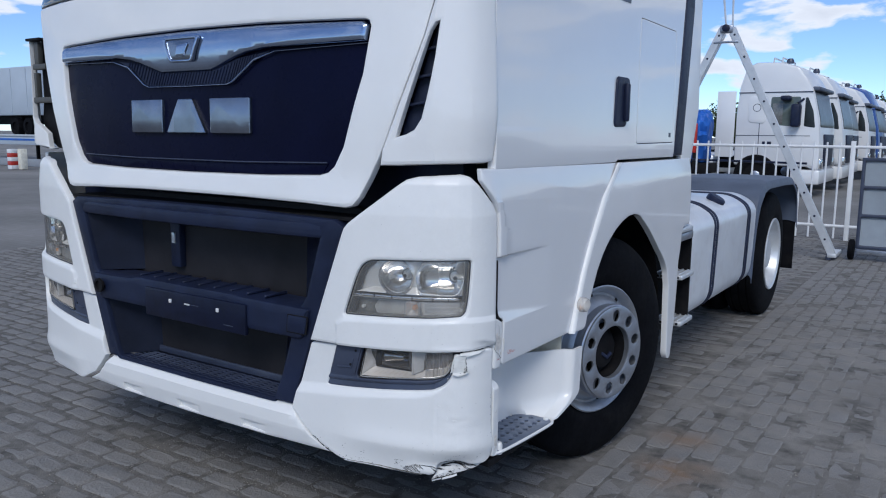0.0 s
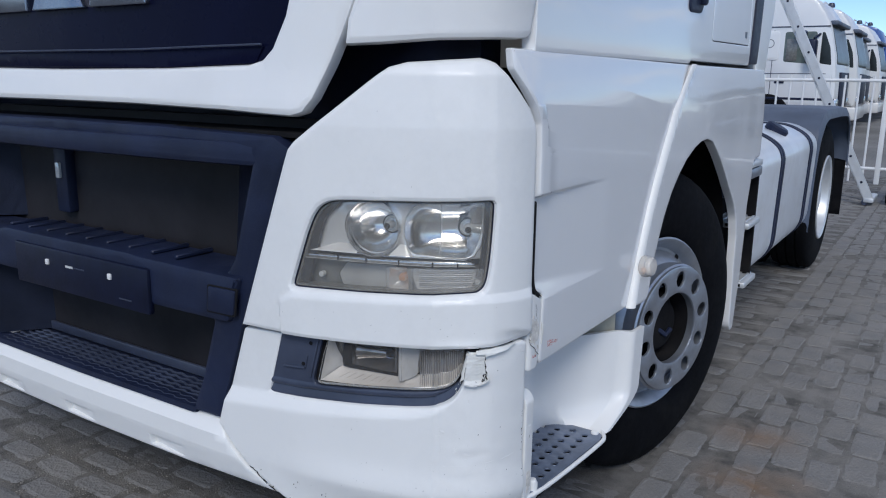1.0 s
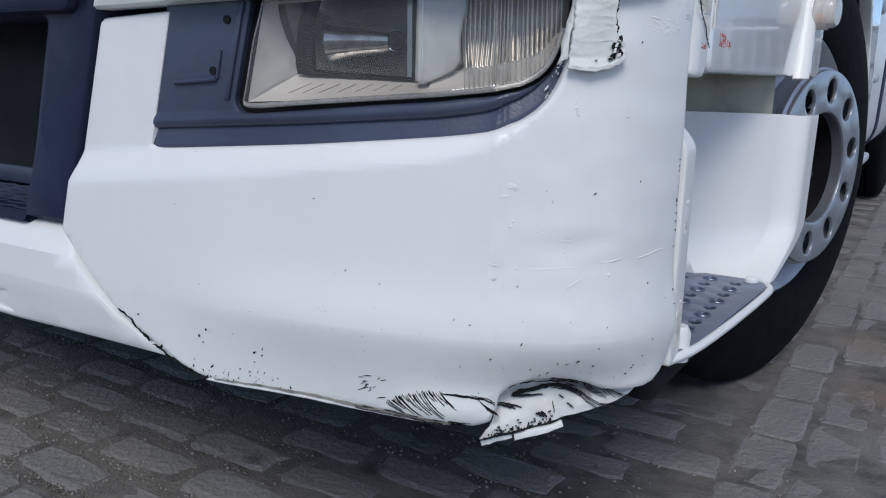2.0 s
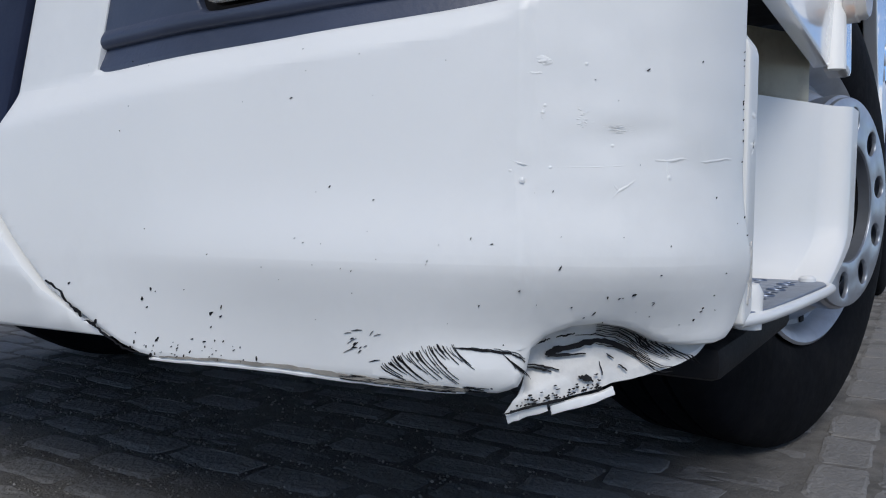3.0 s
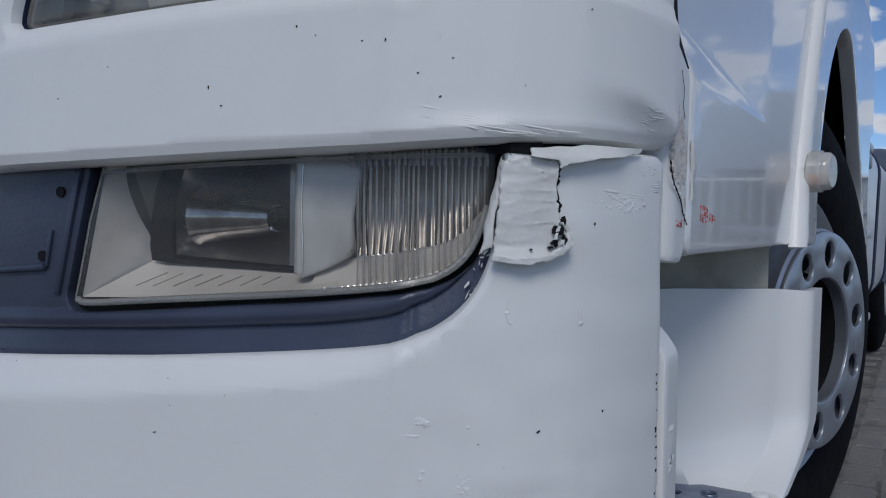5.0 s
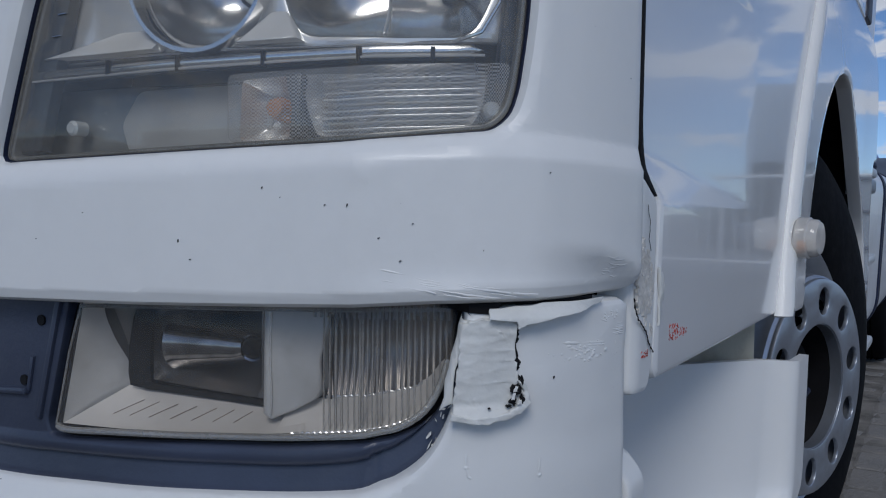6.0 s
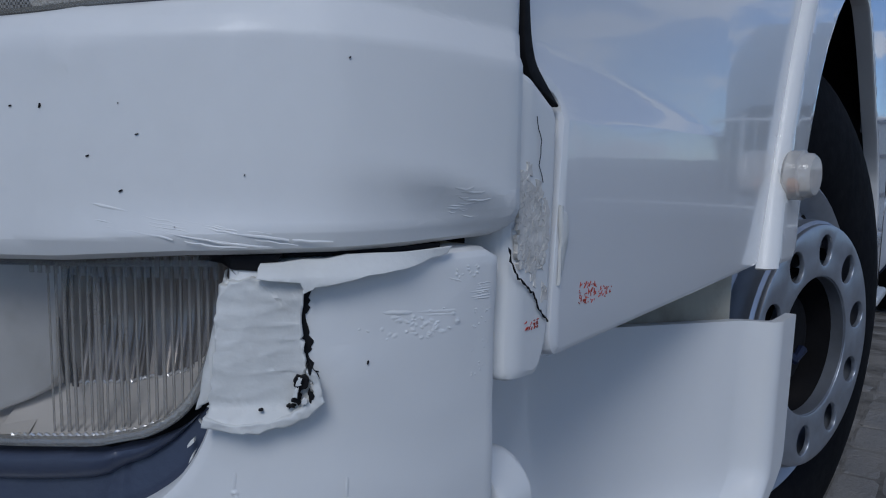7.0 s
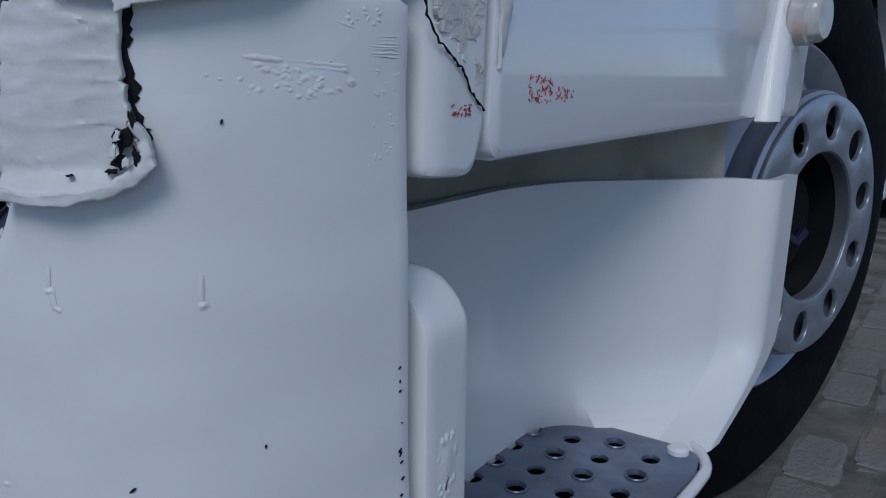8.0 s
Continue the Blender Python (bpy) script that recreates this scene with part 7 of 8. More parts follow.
for u0, v0 in ((1.1002, 0.5162), (1.1091, 0.5094), (1.1297, 0.5186), (1.1738, 0.5344), (1.1543, 0.5916), (1.1253, 0.5624), (1.124, 0.5575)):
    pimple(bm, u0, v0, 0.0018, 0.0015, 0.0009, skin)
for k in range(12):
    v0 = 0.5495 - 0.0005 * k
    u0 = 1.158 + rr.uniform(0, 0.012)
    ridge(bm, [(u0, v0), (u0 + 0.012, v0 - 0.0008), (u0 + rr.uniform(0.018, 0.034), v0 - 0.0020)], 0.0002, rr.uniform(0.0002, 0.0005), skin, 40 + k)
for k in range(26):
    u0, v0 = rr.gauss(1.152, 0.0035), rr.gauss(0.5530, 0.0040)
    ridge(bm, [(u0, v0), (u0 + rr.uniform(0.002, 0.005), v0 + rr.uniform(-0.0022, 0.0006))], rr.uniform(0.0003, 0.0006), rr.uniform(0.0004, 0.0010), skin, 60 + k)
for u0, v1, v0 in ((1.2280, 0.6690, 0.6576), (1.1774, 0.6743, 0.6650)):
    ridge(bm, [(u0 + 0.0004, v1), (u0, (v1 + v0) / 2), (u0 - 0.0002, v0)], 0.0008, 0.0006, skin, 90, 0.0001)
    pimple(bm, u0 + 0.0003, v0, 0.0016, 0.0013, 0.0012, skin)
ridge(bm, [(1.1774, 0.6665), (1.1790, 0.6590), (1.1822, 0.6572)], 0.0009, 0.0009, skin, 92)
welts("paint_run", bm, "runs and welts in the white paint")
# raked grooves along the panel's lower edge above the lamp
bm = bmesh.new()
for k in range(22):
    d = rr.choice((0.0, 0.0004, 0.0016, 0.0030, 0.0042, 0.0060, 0.0082)) + rr.uniform(-0.0003, 0.0003)
    u0 = 1.108 + rr.uniform(0, 0.085)
    span = rr.uniform(0.006, 0.034)
    line = [(u, lerp(u, [1.10, 1.1378, 1.1591, 1.1769, 1.1991, 1.2143, 1.24], [0.7965, 0.7914, 0.7880, 0.7850, 0.7819, 0.7800, 0.778]) - d) for u in (u0, u0 + span * 0.5, u0 + span)]
    line = [(u, max(0.7770, v)) for u, v in line]
    ridge(bm, line, rr.uniform(0.0002, 0.0005), rr.uniform(0.0002, 0.0005), skin_up, 120 + k, 0.0003)
ridge(bm, [(1.1130, 0.7955), (1.1260, 0.7930), (1.1420, 0.7905)], 0.0007, 0.0007, skin_up, 150, 0.0002)
ridge(bm, [(1.2040, 0.7800), (1.2120, 0.7792), (1.2230, 0.7790)], 0.0005, 0.0005, skin_up, 151, 0.0002)
for k in range(14):
    v0 = 0.8020 - 0.0011 * k + rr.uniform(-0.0006, 0.0006)
    u0 = 1.272 + rr.uniform(0, 0.016)
    span = rr.uniform(0.006, 0.020)
    ridge(bm, [(u0, v0), (u0 + span * 0.5, v0 - rr.uniform(0.0002, 0.0016)), (u0 + span, v0 + rr.uniform(-0.001, 0.0008))], rr.uniform(0.0003, 0.0007), rr.uniform(0.0003, 0.0008), skin_up, 160 + k, 0.0003)
welts("scratching", bm, "scratches in the white paint")
# crushed oval on the step bracket, and chips down the bumper's free edge
bm = bmesh.new()
pimple(bm, 1.3478, 0.5545, 0.0085, 0.0165, 0.0022, crack)
for k in range(22):
    q, f = rr.uniform(0, 6.28), rr.uniform(0.2, 1.0) ** 0.5
    pimple(bm, 1.3478 + 0.008 * f * math.cos(q), 0.5545 + 0.018 * f * math.sin(q), rr.uniform(0.0014, 0.0030), rr.uniform(0.0018, 0.0045), rr.uniform(0.0010, 0.0022), crack, rr.uniform(-0.6, 0.6))
welts("dented_paint", bm, "crushed paint on the step bracket")
bm = bmesh.new()
ribbon(bm, jagged([(1.3484, 0.5600), (1.3476, 0.5560), (1.3488, 0.5510), (1.3472, 0.5450), (1.3476, 0.5400)], 0.0010, 180, 4), [0.0001, 0.0002, 0.0001, 0.0002, 0.0001], crack, 0.0009)
flecks(bm, [(1.3149 - rr.uniform(0, 0.002), v0 + rr.uniform(-0.002, 0.002)) for v0 in (0.6129, 0.6085, 0.6037, 0.5900, 0.5717, 0.5700, 0.5606, 0.5440, 0.5752, 0.5514, 0.5298, 0.4859, 0.4700)], (0.0005, 0.0013), skin, 181)
marks("chips", bm, CHIP_AND_SHADE, "small black chips and a crack")

strokes("flaking_paint", ((1.150, 1.172), (0.672, 0.722)), 34, ((0.0006, 0.004), (0.0003, 0.0011)), (70, 30), PEEL, on_skin(1, lambda u, v: -0.0165), lift=0.0012, seed=33, keep=lambda u, v: abs(v - lerp(u, [1.15, 1.163, 1.172], [0.672, 0.690, 0.715])) < 0.012)

# the folded flap under the dented edge
def flap_top(u):
    return lerp(u, [1.116, 1.121, 1.134, 1.154, 1.175, 1.198, 1.222, 1.25, 1.275, 1.30], [0.372, 0.388, 0.397, 0.4045, 0.4065, 0.403, 0.397, 0.3915, 0.391, 0.394])


def flap_low(u):
    return lerp(u, [1.092, 1.116, 1.15, 1.19, 1.225, 1.255, 1.28, 1.298], [0.3330, 0.3385, 0.3470, 0.3565, 0.3610, 0.3665, 0.3735, 0.383])


def flap_depth(f, t):
    """The torn skin dips in under the roll, then swings out again towards its free edge."""
    return -0.014 - 0.008 * math.sin(math.pi * min(1.0, f * 1.3)) + 0.010 * f * f * (1 - t)


def flap_skin(u, v, off):
    f = min(1.0, max(0.0, (flap_top(max(1.1165, u)) - v) / (flap_top(max(1.1165, u)) - flap_low(u))))
    return skin(u, v, flap_depth(f, min(1.0, max(0.0, (u - 1.092) / 0.206))) + off)


bm = bmesh.new()
rows = []
for i in range(37):
    t = i / 36
    col = []
    for j in range(15):
        f = j / 14
        # the free inner edge slants from the notch down to the tip
        left = lerp(f, [0.0, 0.12, 0.45, 0.70, 0.90, 1.0], [1.117, 1.1165, 1.1155, 1.109, 1.097, 1.094])
        u = left + (1.298 - left) * t
        top, low = flap_top(max(1.1165, u)), flap_low(u)
        v = top + (low - top) * f
        col.append(bm.verts.new(skin(u, v, flap_depth(f, t) + 0.0012 * noise.noise((u * 60, v * 70, 2)))))
    rows.append(col)
for a, b in zip(rows, rows[1:]):
    for j in range(14):
        bm.faces.new((a[j], b[j], b[j + 1], a[j + 1]))
bmesh.ops.recalc_face_normals(bm, faces=bm.faces)
bmesh.ops.solidify(bm, geom=bm.faces[:], thickness=0.0032)
fold = part("folded_flap", bm, FLAP, truck, "folded torn flap under the bumper edge")
# its turned-under flange, bright where the paint is new, split once
for u0, u1, drop in ((1.0945, 1.1325, 0.0), (1.1350, 1.1900, -0.0015)):
    line = [(u0, flap_low(u0) - 0.0010 + drop), (u1, flap_low(u1) - 0.0010 + drop), (u1 + 0.0015, flap_low(u1) - 0.0065 + drop), (u0 + 0.002, flap_low(u0) - 0.0085 + drop)]
    part("flange", panel(ragged(line, 0.0004, int(u0 * 1000), 5), thick=0.004, r=0.001, place=lambda u, v, off: skin(u, v, -0.004 + off), step=(0.01, 0.01)), BUMPER, fold)
bm = bmesh.new()
ribbon(bm, jagged([(1.1320, 0.3780), (1.1380, 0.3795), (1.1491, 0.3826), (1.1677, 0.3869), (1.1878, 0.3880), (1.2068, 0.3811), (1.2237, 0.3738)], 0.0008, 40, 4), [0.0016, 0.0022, 0.0022, 0.0020, 0.0020, 0.0018, 0.0013, 0.0004], flap_skin, 0.0046)
ribbon(bm, jagged([(1.1340, 0.3765), (1.1450, 0.3765), (1.1560, 0.3775), (1.1680, 0.3770)], 0.0006, 41, 4), [0.0014, 0.0008, 0.0003], flap_skin, 0.0046)
rr = random.Random(77)
for k in range(10):
    d = 0.0018 * k
    arc = [(1.151 + 0.012 * k * rr.random(), 0.4010 - d), (1.1721, 0.4020 - d), (1.1975, 0.3990 - d), (1.2172, 0.3905 - d), (1.2411, 0.3800 - d), (1.2549, 0.3735 - d * 0.6)]
    arc = arc[rr.randrange(0, 3):6 - rr.randrange(0, 2)]
    ribbon(bm, jagged(arc, 0.0006, 50 + k, 4), [0.0001, rr.uniform(0.0002, 0.0006), rr.uniform(0.0001, 0.0004), 0.0001], flap_skin, 0.0046)
for k in range(9):
    u0, v0 = 1.205 + 0.006 * k, 0.396 - 0.0016 * k
    ribbon(bm, jagged([(u0, v0), (u0 + 0.018, v0 - 0.008), (u0 + 0.030, v0 - 0.017)], 0.0007, 70 + k, 4), [0.0001, rr.uniform(0.0002, 0.0005), 0.0001], flap_skin, 0.0046)
for pts in ([(1.1212, 0.3856), (1.1300, 0.3890), (1.1366, 0.3908)], [(1.1400, 0.3915), (1.1480, 0.3930), (1.1572, 0.3943)], [(1.1190, 0.3705), (1.1320, 0.3685), (1.1452, 0.3659)], [(1.1190, 0.3685), (1.1300, 0.3665), (1.1380, 0.3650)], [(1.198, 0.370), (1.206, 0.365)], [(1.178, 0.372), (1.179, 0.361)], [(1.190, 0.378), (1.197, 0.373)]):
    ribbon(bm, jagged(pts, 0.0006, int(pts[0][0] * 7777), 5), [0.0003, 0.0007, 0.0003], flap_skin, 0.0046)
for k in range(70):
    u0 = rr.uniform(1.10, 1.175)
    v0 = flap_low(u0) + abs(rr.gauss(0, 0.004)) + 0.0008
    ln = rr.uniform(0.0005, 0.004)
    ribbon(bm, [(u0, v0), (u0 + ln * 0.5, v0 + rr.uniform(-0.0004, 0.0006)), (u0 + ln, v0 + ln * 0.25)], [0.0001, rr.uniform(0.0002, 0.0009), 0.0001], flap_skin, 0.0046)
ribbon(bm, jagged([(1.0945, 0.3343), (1.115, 0.3390), (1.1321, 0.3430), (1.1505, 0.3478)], 0.0005, 99, 5), [0.0004, 0.0007, 0.0009, 0.0005], flap_skin, 0.0048)
ribbon(bm, jagged([(1.1575, 0.3618), (1.1640, 0.3606), (1.1704, 0.3588)], 0.0008, 98, 5), [0.0008, 0.0020, 0.0006], flap_skin, 0.0046)
part("scrape", bm, CHIP_AND_SHADE, fold, "black scrape marks", smooth=False)


# ---- fence behind the truck ----
FENCE = material("fence_white", (0.74, 0.75, 0.76), 0.45, vary=0.05, scale=4)
fence = thing("fence", "white painted steel bar fence across the yard", "fence")
X0, X1, FY = -9.0, 6.0, 10.72
for z in (0.20, 1.335):
    part("rail", tube([(X0, FY, z), (X1, FY, z)], 0.022, 8), FENCE, fence)
bar = mesh_of("bar", tube([(0, 0, 0.02), (0, 0, 1.40)], 0.014, 8), FENCE)
post = mesh_of("post", boxed((-0.03, -0.03, 0.0), (0.03, 0.03, 1.42), 0.004), FENCE)
i = 0
x = X0
while x <= X1:
    big = i % 15 == 0
    ob = new("post" if big else "bar", post if big else bar)
    ob.location = (x, FY, 0)
    ob.parent = fence
    x += 0.168
    i += 1
part("foot", boxed((0.02, FY - 0.18, 0.0), (0.20, FY + 0.18, 0.10), 0.02), PAVER, fence)
part("dark_rail", tube([(-6, FY + 0.9, 1.12), (0.35, FY + 0.9, 1.06)], 0.018, 6), PLASTIC, fence)

# ---- step ladder ----
ladder = thing("ladder", "tall aluminium folding ladder standing open beside the fence", "ladder")
top = Vector((-0.205, 8.6, 2.86))


def ladder_leg(feet, head, wide, rungs):
    fl, fr = [Vector(p) for p in feet]
    hl, hr = [Vector(p) for p in head]
    for a, b in ((fl, hl), (fr, hr)):
        d = (b - a).normalized()
        s = d.cross(Vector((0, 1, 0))).normalized() * wide
        t = Vector((0, 0.016, 0))
        bm = bmesh.new()
        lo = [bm.verts.new(a + q) for q in (s + t, s - t, -s - t, -s + t)]
        hi = [bm.verts.new(b + q) for q in (s + t, s - t, -s - t, -s + t)]
        bm.faces.new(lo[::-1])
        bm.faces.new(hi)
        for k in range(4):
            bm.faces.new((lo[k], lo[(k + 1) % 4], hi[(k + 1) % 4], hi[k]))
        bmesh.ops.recalc_face_normals(bm, faces=bm.faces)
        bmesh.ops.bevel(bm, geom=bm.edges[:], offset=0.004, segments=1, affect="EDGES")
        stile = part("stile", bm, ALU_LIGHT, ladder)
        for k in range(rungs):
            c = a + (b - a) * ((k + 0.7) / rungs)
            part("rung_end", lathe([(0.013, -0.021), (0.013, 0.021)], c, (0, 1, 0), 10), PLASTIC, stile)
    for k in range(rungs):
        f = (k + 0.7) / rungs
        part("rung", tube([fl + (hl - fl) * f, fr + (hr - fr) * f], 0.014, 8), ALU_LIGHT, ladder)


ladder_leg(((1.19, 8.55, 0.06), (1.12, 9.0, 0.06)), ((-0.15, 8.58, 2.80), (-0.24, 8.98, 2.80)), 0.045, 10)
ladder_leg(((-1.55, 8.55, 0.02), (-1.66, 9.0, 0.02)), ((-0.26, 8.58, 2.80), (-0.36, 8.98, 2.80)), 0.045, 10)
part("hinge", boxed((-0.29, 8.54, 2.74), (-0.13, 8.61, 2.84), 0.02), ALU, ladder)
part("hinge_knob", lathe([(0.045, -0.02), (0.045, 0.02), (0.02, 0.03), (0.0, 0.03)], (-0.21, 8.53, 2.80), (0, -1, 0), 16), PLASTIC, ladder)
part("hinge_bar", boxed((-0.36, 8.55, 2.62), (-0.06, 8.59, 2.645), 0.008), ALU, ladder)
part("stile_top", tube([(-0.21, 8.57, 2.75), (-0.46, 8.60, 4.6)], 0.014, 6), ALU_LIGHT, ladder)
part("stile_top", tube([(-0.14, 8.57, 2.75), (-0.20, 8.60, 4.6)], 0.014, 6), ALU_LIGHT, ladder)
part("stabiliser", boxed((1.135, 8.53, 0.035), (1.235, 9.02, 0.085), 0.01), ALU_LIGHT, ladder)
for y in (8.56, 9.04):
    part("castor", lathe([(0.030, -0.014), (0.034, -0.009), (0.034, 0.009), (0.030, 0.014)], (1.150, y, 0.034), (0, 1, 0), 18), GREY_PLASTIC, ladder)

# ---- wheeled panel cart by the ladder ----
cart = thing("wheeled_panel", "grey wheeled panel cart standing upright by the fence", "cart")
FACE = material("panel_grey", (0.30, 0.34, 0.38), 0.5, vary=0.08, scale=3)
part("frame", panel([(1.40, 0.14), (2.12, 0.14), (2.12, 1.23), (1.40, 1.23)], [rounded([(1.44, z0), (2.08, z0), (2.08, z1), (1.44, z1)], 0.02) for z0, z1 in ((0.18, 0.52), (0.56, 0.86), (0.90, 1.19))], thick=0.06, r=0.012,
                    place=lambda u, v, off: Vector((u, 8.78 - off, v)), step=(2, 2)), GREY_PLASTIC, cart)
part("sheet", boxed((1.43, 8.81, 0.17), (2.09, 8.825, 1.20)), FACE, cart)
part("foot_bar", boxed((1.42, 8.72, 0.08), (2.10, 8.84, 0.14), 0.01), ALU, cart)
for x in (1.36, 2.10):
    part("wheel", lathe([(0.11, -0.03), (0.125, -0.02), (0.125, 0.02), (0.11, 0.03), (0.0, 0.03)], (x, 8.80, 0.125), (1, 0, 0), 24), RUBBER, cart)

# ---- parked trucks beyond the fence, side by side, facing across ----
def far_truck(label, paint, seed, roof=3.35):
    rr = random.Random(seed)
    t = thing("parked_truck", label, "truck", "trucks parked beyond the fence")
    # near flank is y = 0, front is x = 0, cab runs back to x = -2.25
    prof = [(-1.98, 0.75), (-0.25, 0.75), (0.02, 0.62), (0.05, 0.9), (0.04, 1.35), (-0.02, 1.9), (-0.20, 2.62), (-0.32, 2.86), (-0.55, roof - 0.12), (-0.95, roof), (-1.55, roof + 0.02), (-1.78, roof - 0.10), (-1.93, 2.7), (-1.98, 2.0)]
    body = part("cab", panel(rounded(prof, 0.06, 3), thick=2.44, r=0.09, place=lambda u, v, off: Vector((u, -off, v)), step=(5, 5), back=True), paint, t)
    win = rounded([(-1.15, 1.78), (-0.46, 1.72), (-0.46, 2.46), (-1.15, 2.46)], 0.06)
    part("quarter_window", panel(rounded([(-0.36, 1.74), (-0.10, 1.70), (-0.16, 2.10), (-0.30, 2.44), (-0.36, 2.44)], 0.04), thick=0.02, r=0.008, place=lambda u, v, off: Vector((u, -0.004 - off, v)), step=(5, 5)), FAR_SCREEN, t)
    part("seat_back", boxed((-1.10, -0.014, 1.80), (-0.86, -0.004, 2.30), 0.004), LAMP_MID, t)
    part("side_window", panel(win, thick=0.02, r=0.008, place=lambda u, v, off: Vector((u, -0.004 - off, v)), step=(5, 5)), FAR_WINDOW, t)
    locker = rounded([(-1.68, 1.84), (-1.26, 1.80), (-1.26, 2.48), (-1.68, 2.48)], 0.10)
    part("side_locker", panel(locker, thick=0.03, r=0.012, place=lambda u, v, off: Vector((u, -0.016 - off, v)), step=(5, 5)), paint, t)
    part("locker_mark", lathe([(0.085, -0.002), (0.095, 0.004), (0.100, -0.002)], (-1.47, -0.020, 2.20), (0, -1, 0), 20, closed=True), GREY_PLASTIC, t)
    seamz = 2.56
    part("roof_seam", boxed((-1.93, -0.012, seamz), (-0.2, 0.0, seamz + 0.025)), GREY_PLASTIC, t)
    part("windscreen", panel(rounded([(0.12, 1.72), (2.32, 1.72), (2.26, 2.66), (0.18, 2.66)], 0.08), thick=0.03, r=0.01, place=lambda u, v, off: Vector((lerp(v, [1.7, 1.9, 2.62, 2.7], [0.0, -0.02, -0.205, -0.23]) + 0.012 + off, u, v)), step=(5, 0.15)), FAR_SCREEN, t)
    part("sun_visor", boxed((-0.24, 0.10, 2.60), (-0.06, 2.34, 2.70), 0.03), GUARD, t)
    part("side_fairing", boxed((-2.46, 0.0, 0.95), (-2.0, 0.05, 2.62), 0.02), paint, t)
    part("grille", boxed((0.02, 0.5, 0.75), (0.075, 1.94, 1.55), 0.02), PLASTIC, t)
    for y0 in (0.06, 1.98):
        part("headlight", boxed((0.0, y0, 0.70), (0.08, y0 + 0.40, 0.95), 0.04), REFLECTOR, t)
    part("bumper", boxed((-0.6, -0.01, 0.32), (0.08, 2.45, 0.68), 0.06), paint, t)
    for y0 in (-0.16, 2.44):
        part("mirror", boxed((-0.64, y0 - 0.12, 1.72), (-0.42, y0 + 0.16, 2.28), 0.06, 3), PLASTIC, t)
        part("mirror_arm", tube([(-0.50, y0 + 0.05, 2.30), (-0.38, y0 + (0.2 if y0 < 0 else -0.05), 2.42)], 0.03, 6), PLASTIC, t)
        part("kerb_mirror", boxed((-0.90, y0 - 0.10, 2.36), (-0.66, y0 + 0.18, 2.48), 0.05, 3), PLASTIC, t)
    part("wheel_well", lathe([(0.53, -0.02), (0.53, 0.012), (0.0, 0.012)], (-1.42, 0.0, 0.50), (0, -1, 0), 32), UNDER, t)
    wheel = part("front_wheel", lathe([(0.29, -0.2), (0.29, 0.03), (0.27, 0.03), (0.24, -0.02), (0.16, -0.05), (0.14, 0.02), (0.09, 0.05), (0.0, 0.05)], (-1.42, 0.02, 0.5), (0, -1, 0), 32), SILVER, t)
    part("tyre", lathe([(0.29, 0.02), (0.40, 0.03), (0.48, 0.015), (0.5, -0.03), (0.5, -0.25), (0.3, -0.27)], (-1.42, 0.0, 0.5), (0, -1, 0), 40, closed=True), RUBBER, wheel)
    for x0 in (-5.2,):
        part("rear_wheel", lathe([(0.0, -0.05), (0.2, -0.05), (0.28, 0.0), (0.40, 0.01), (0.48, 0.0), (0.5, -0.05), (0.5, -0.6), (0.0, -0.6)], (x0, 0.1, 0.5), (0, -1, 0), 32), RUBBER, t)
    part("chassis", boxed((-6.2, 0.6, 0.65), (-2.2, 1.8, 0.95), 0.02), UNDER, t)
    part("fuel_tank", boxed((-4.2, 0.12, 0.4), (-2.5, 0.7, 1.0), 0.08), ALU_LIGHT, t)
    for dx in (-1.22, -1.02):
        part("roof_lamp_bar", tube([(dx, 0.35, roof + 0.02), (dx, 0.42, roof + 0.14), (dx, 2.02, roof + 0.14), (dx, 2.09, roof + 0.02)], 0.022, 6), ALU_LIGHT, t)
    part("beacon", lathe([(0.09, 0.0), (0.09, 0.06), (0.06, 0.12), (0.0, 0.13)], (-0.86, 0.5, roof), (0, 0, 1), 16), GREY_PLASTIC, t)
    part("door_seam", boxed((-1.40, -0.0045, 0.95), (-1.385, 0.0, 2.5)), GREY_PLASTIC, t)
    part("door_handle", boxed((-1.30, -0.02, 1.28), (-1.08, 0.0, 1.36), 0.01), PLASTIC, t)
    part("body_line", boxed((-1.95, -0.006, 1.50), (-0.2, 0.0, 1.515)), GREY_PLASTIC, t)
    return t


WHITE_FAR = material("white_cab_paint", (0.74, 0.75, 0.76), 0.3, vary=0.03, scale=1.0, coat=0.4)
BLUE_CAB = material("blue_cab_paint", (0.03, 0.09, 0.32), 0.3, vary=0.05, scale=1.0, coat=0.4)
first = far_truck("white parked tractor cab beyond the fence", WHITE_FAR, 1, 3.30)
first.matrix_basis = pose(-0.62, 19.2, 0)
blue = far_truck("blue parked tractor cab among white ones", BLUE_CAB, 2, 3.45)
blue.matrix_basis = pose(-0.55, 19.2 + 3.45 * 4, 0)
for k in (1, 2, 3, 5, 6, 7, 8, 9):
    copy_thing(first, pose(-0.62 + 0.12 * math.sin(k * 2.3), 19.2 + 3.45 * k, 0, 0, 0, 0.8 * math.sin(k)))

# tarpaulin load seen past the cab
load = thing("covered_load", "blue tarpaulin covered load on a low trailer", "load")
bm = boxed((-6.2, 16.4, 0.86), (-2.55, 17.2, 2.08), 0.2, 3)
bmesh.ops.subdivide_edges(bm, edges=bm.edges[:], cuts=9, use_grid_fill=True)
for v in bm.verts:
    v.co += Vector((0.10, -0.16, 0.20)) * noise.noise(v.co * 2.6) + Vector((0.05, -0.12, 0.08)) * noise.noise(v.co * 6.0)
part("tarpaulin", bm, BLUE, load)
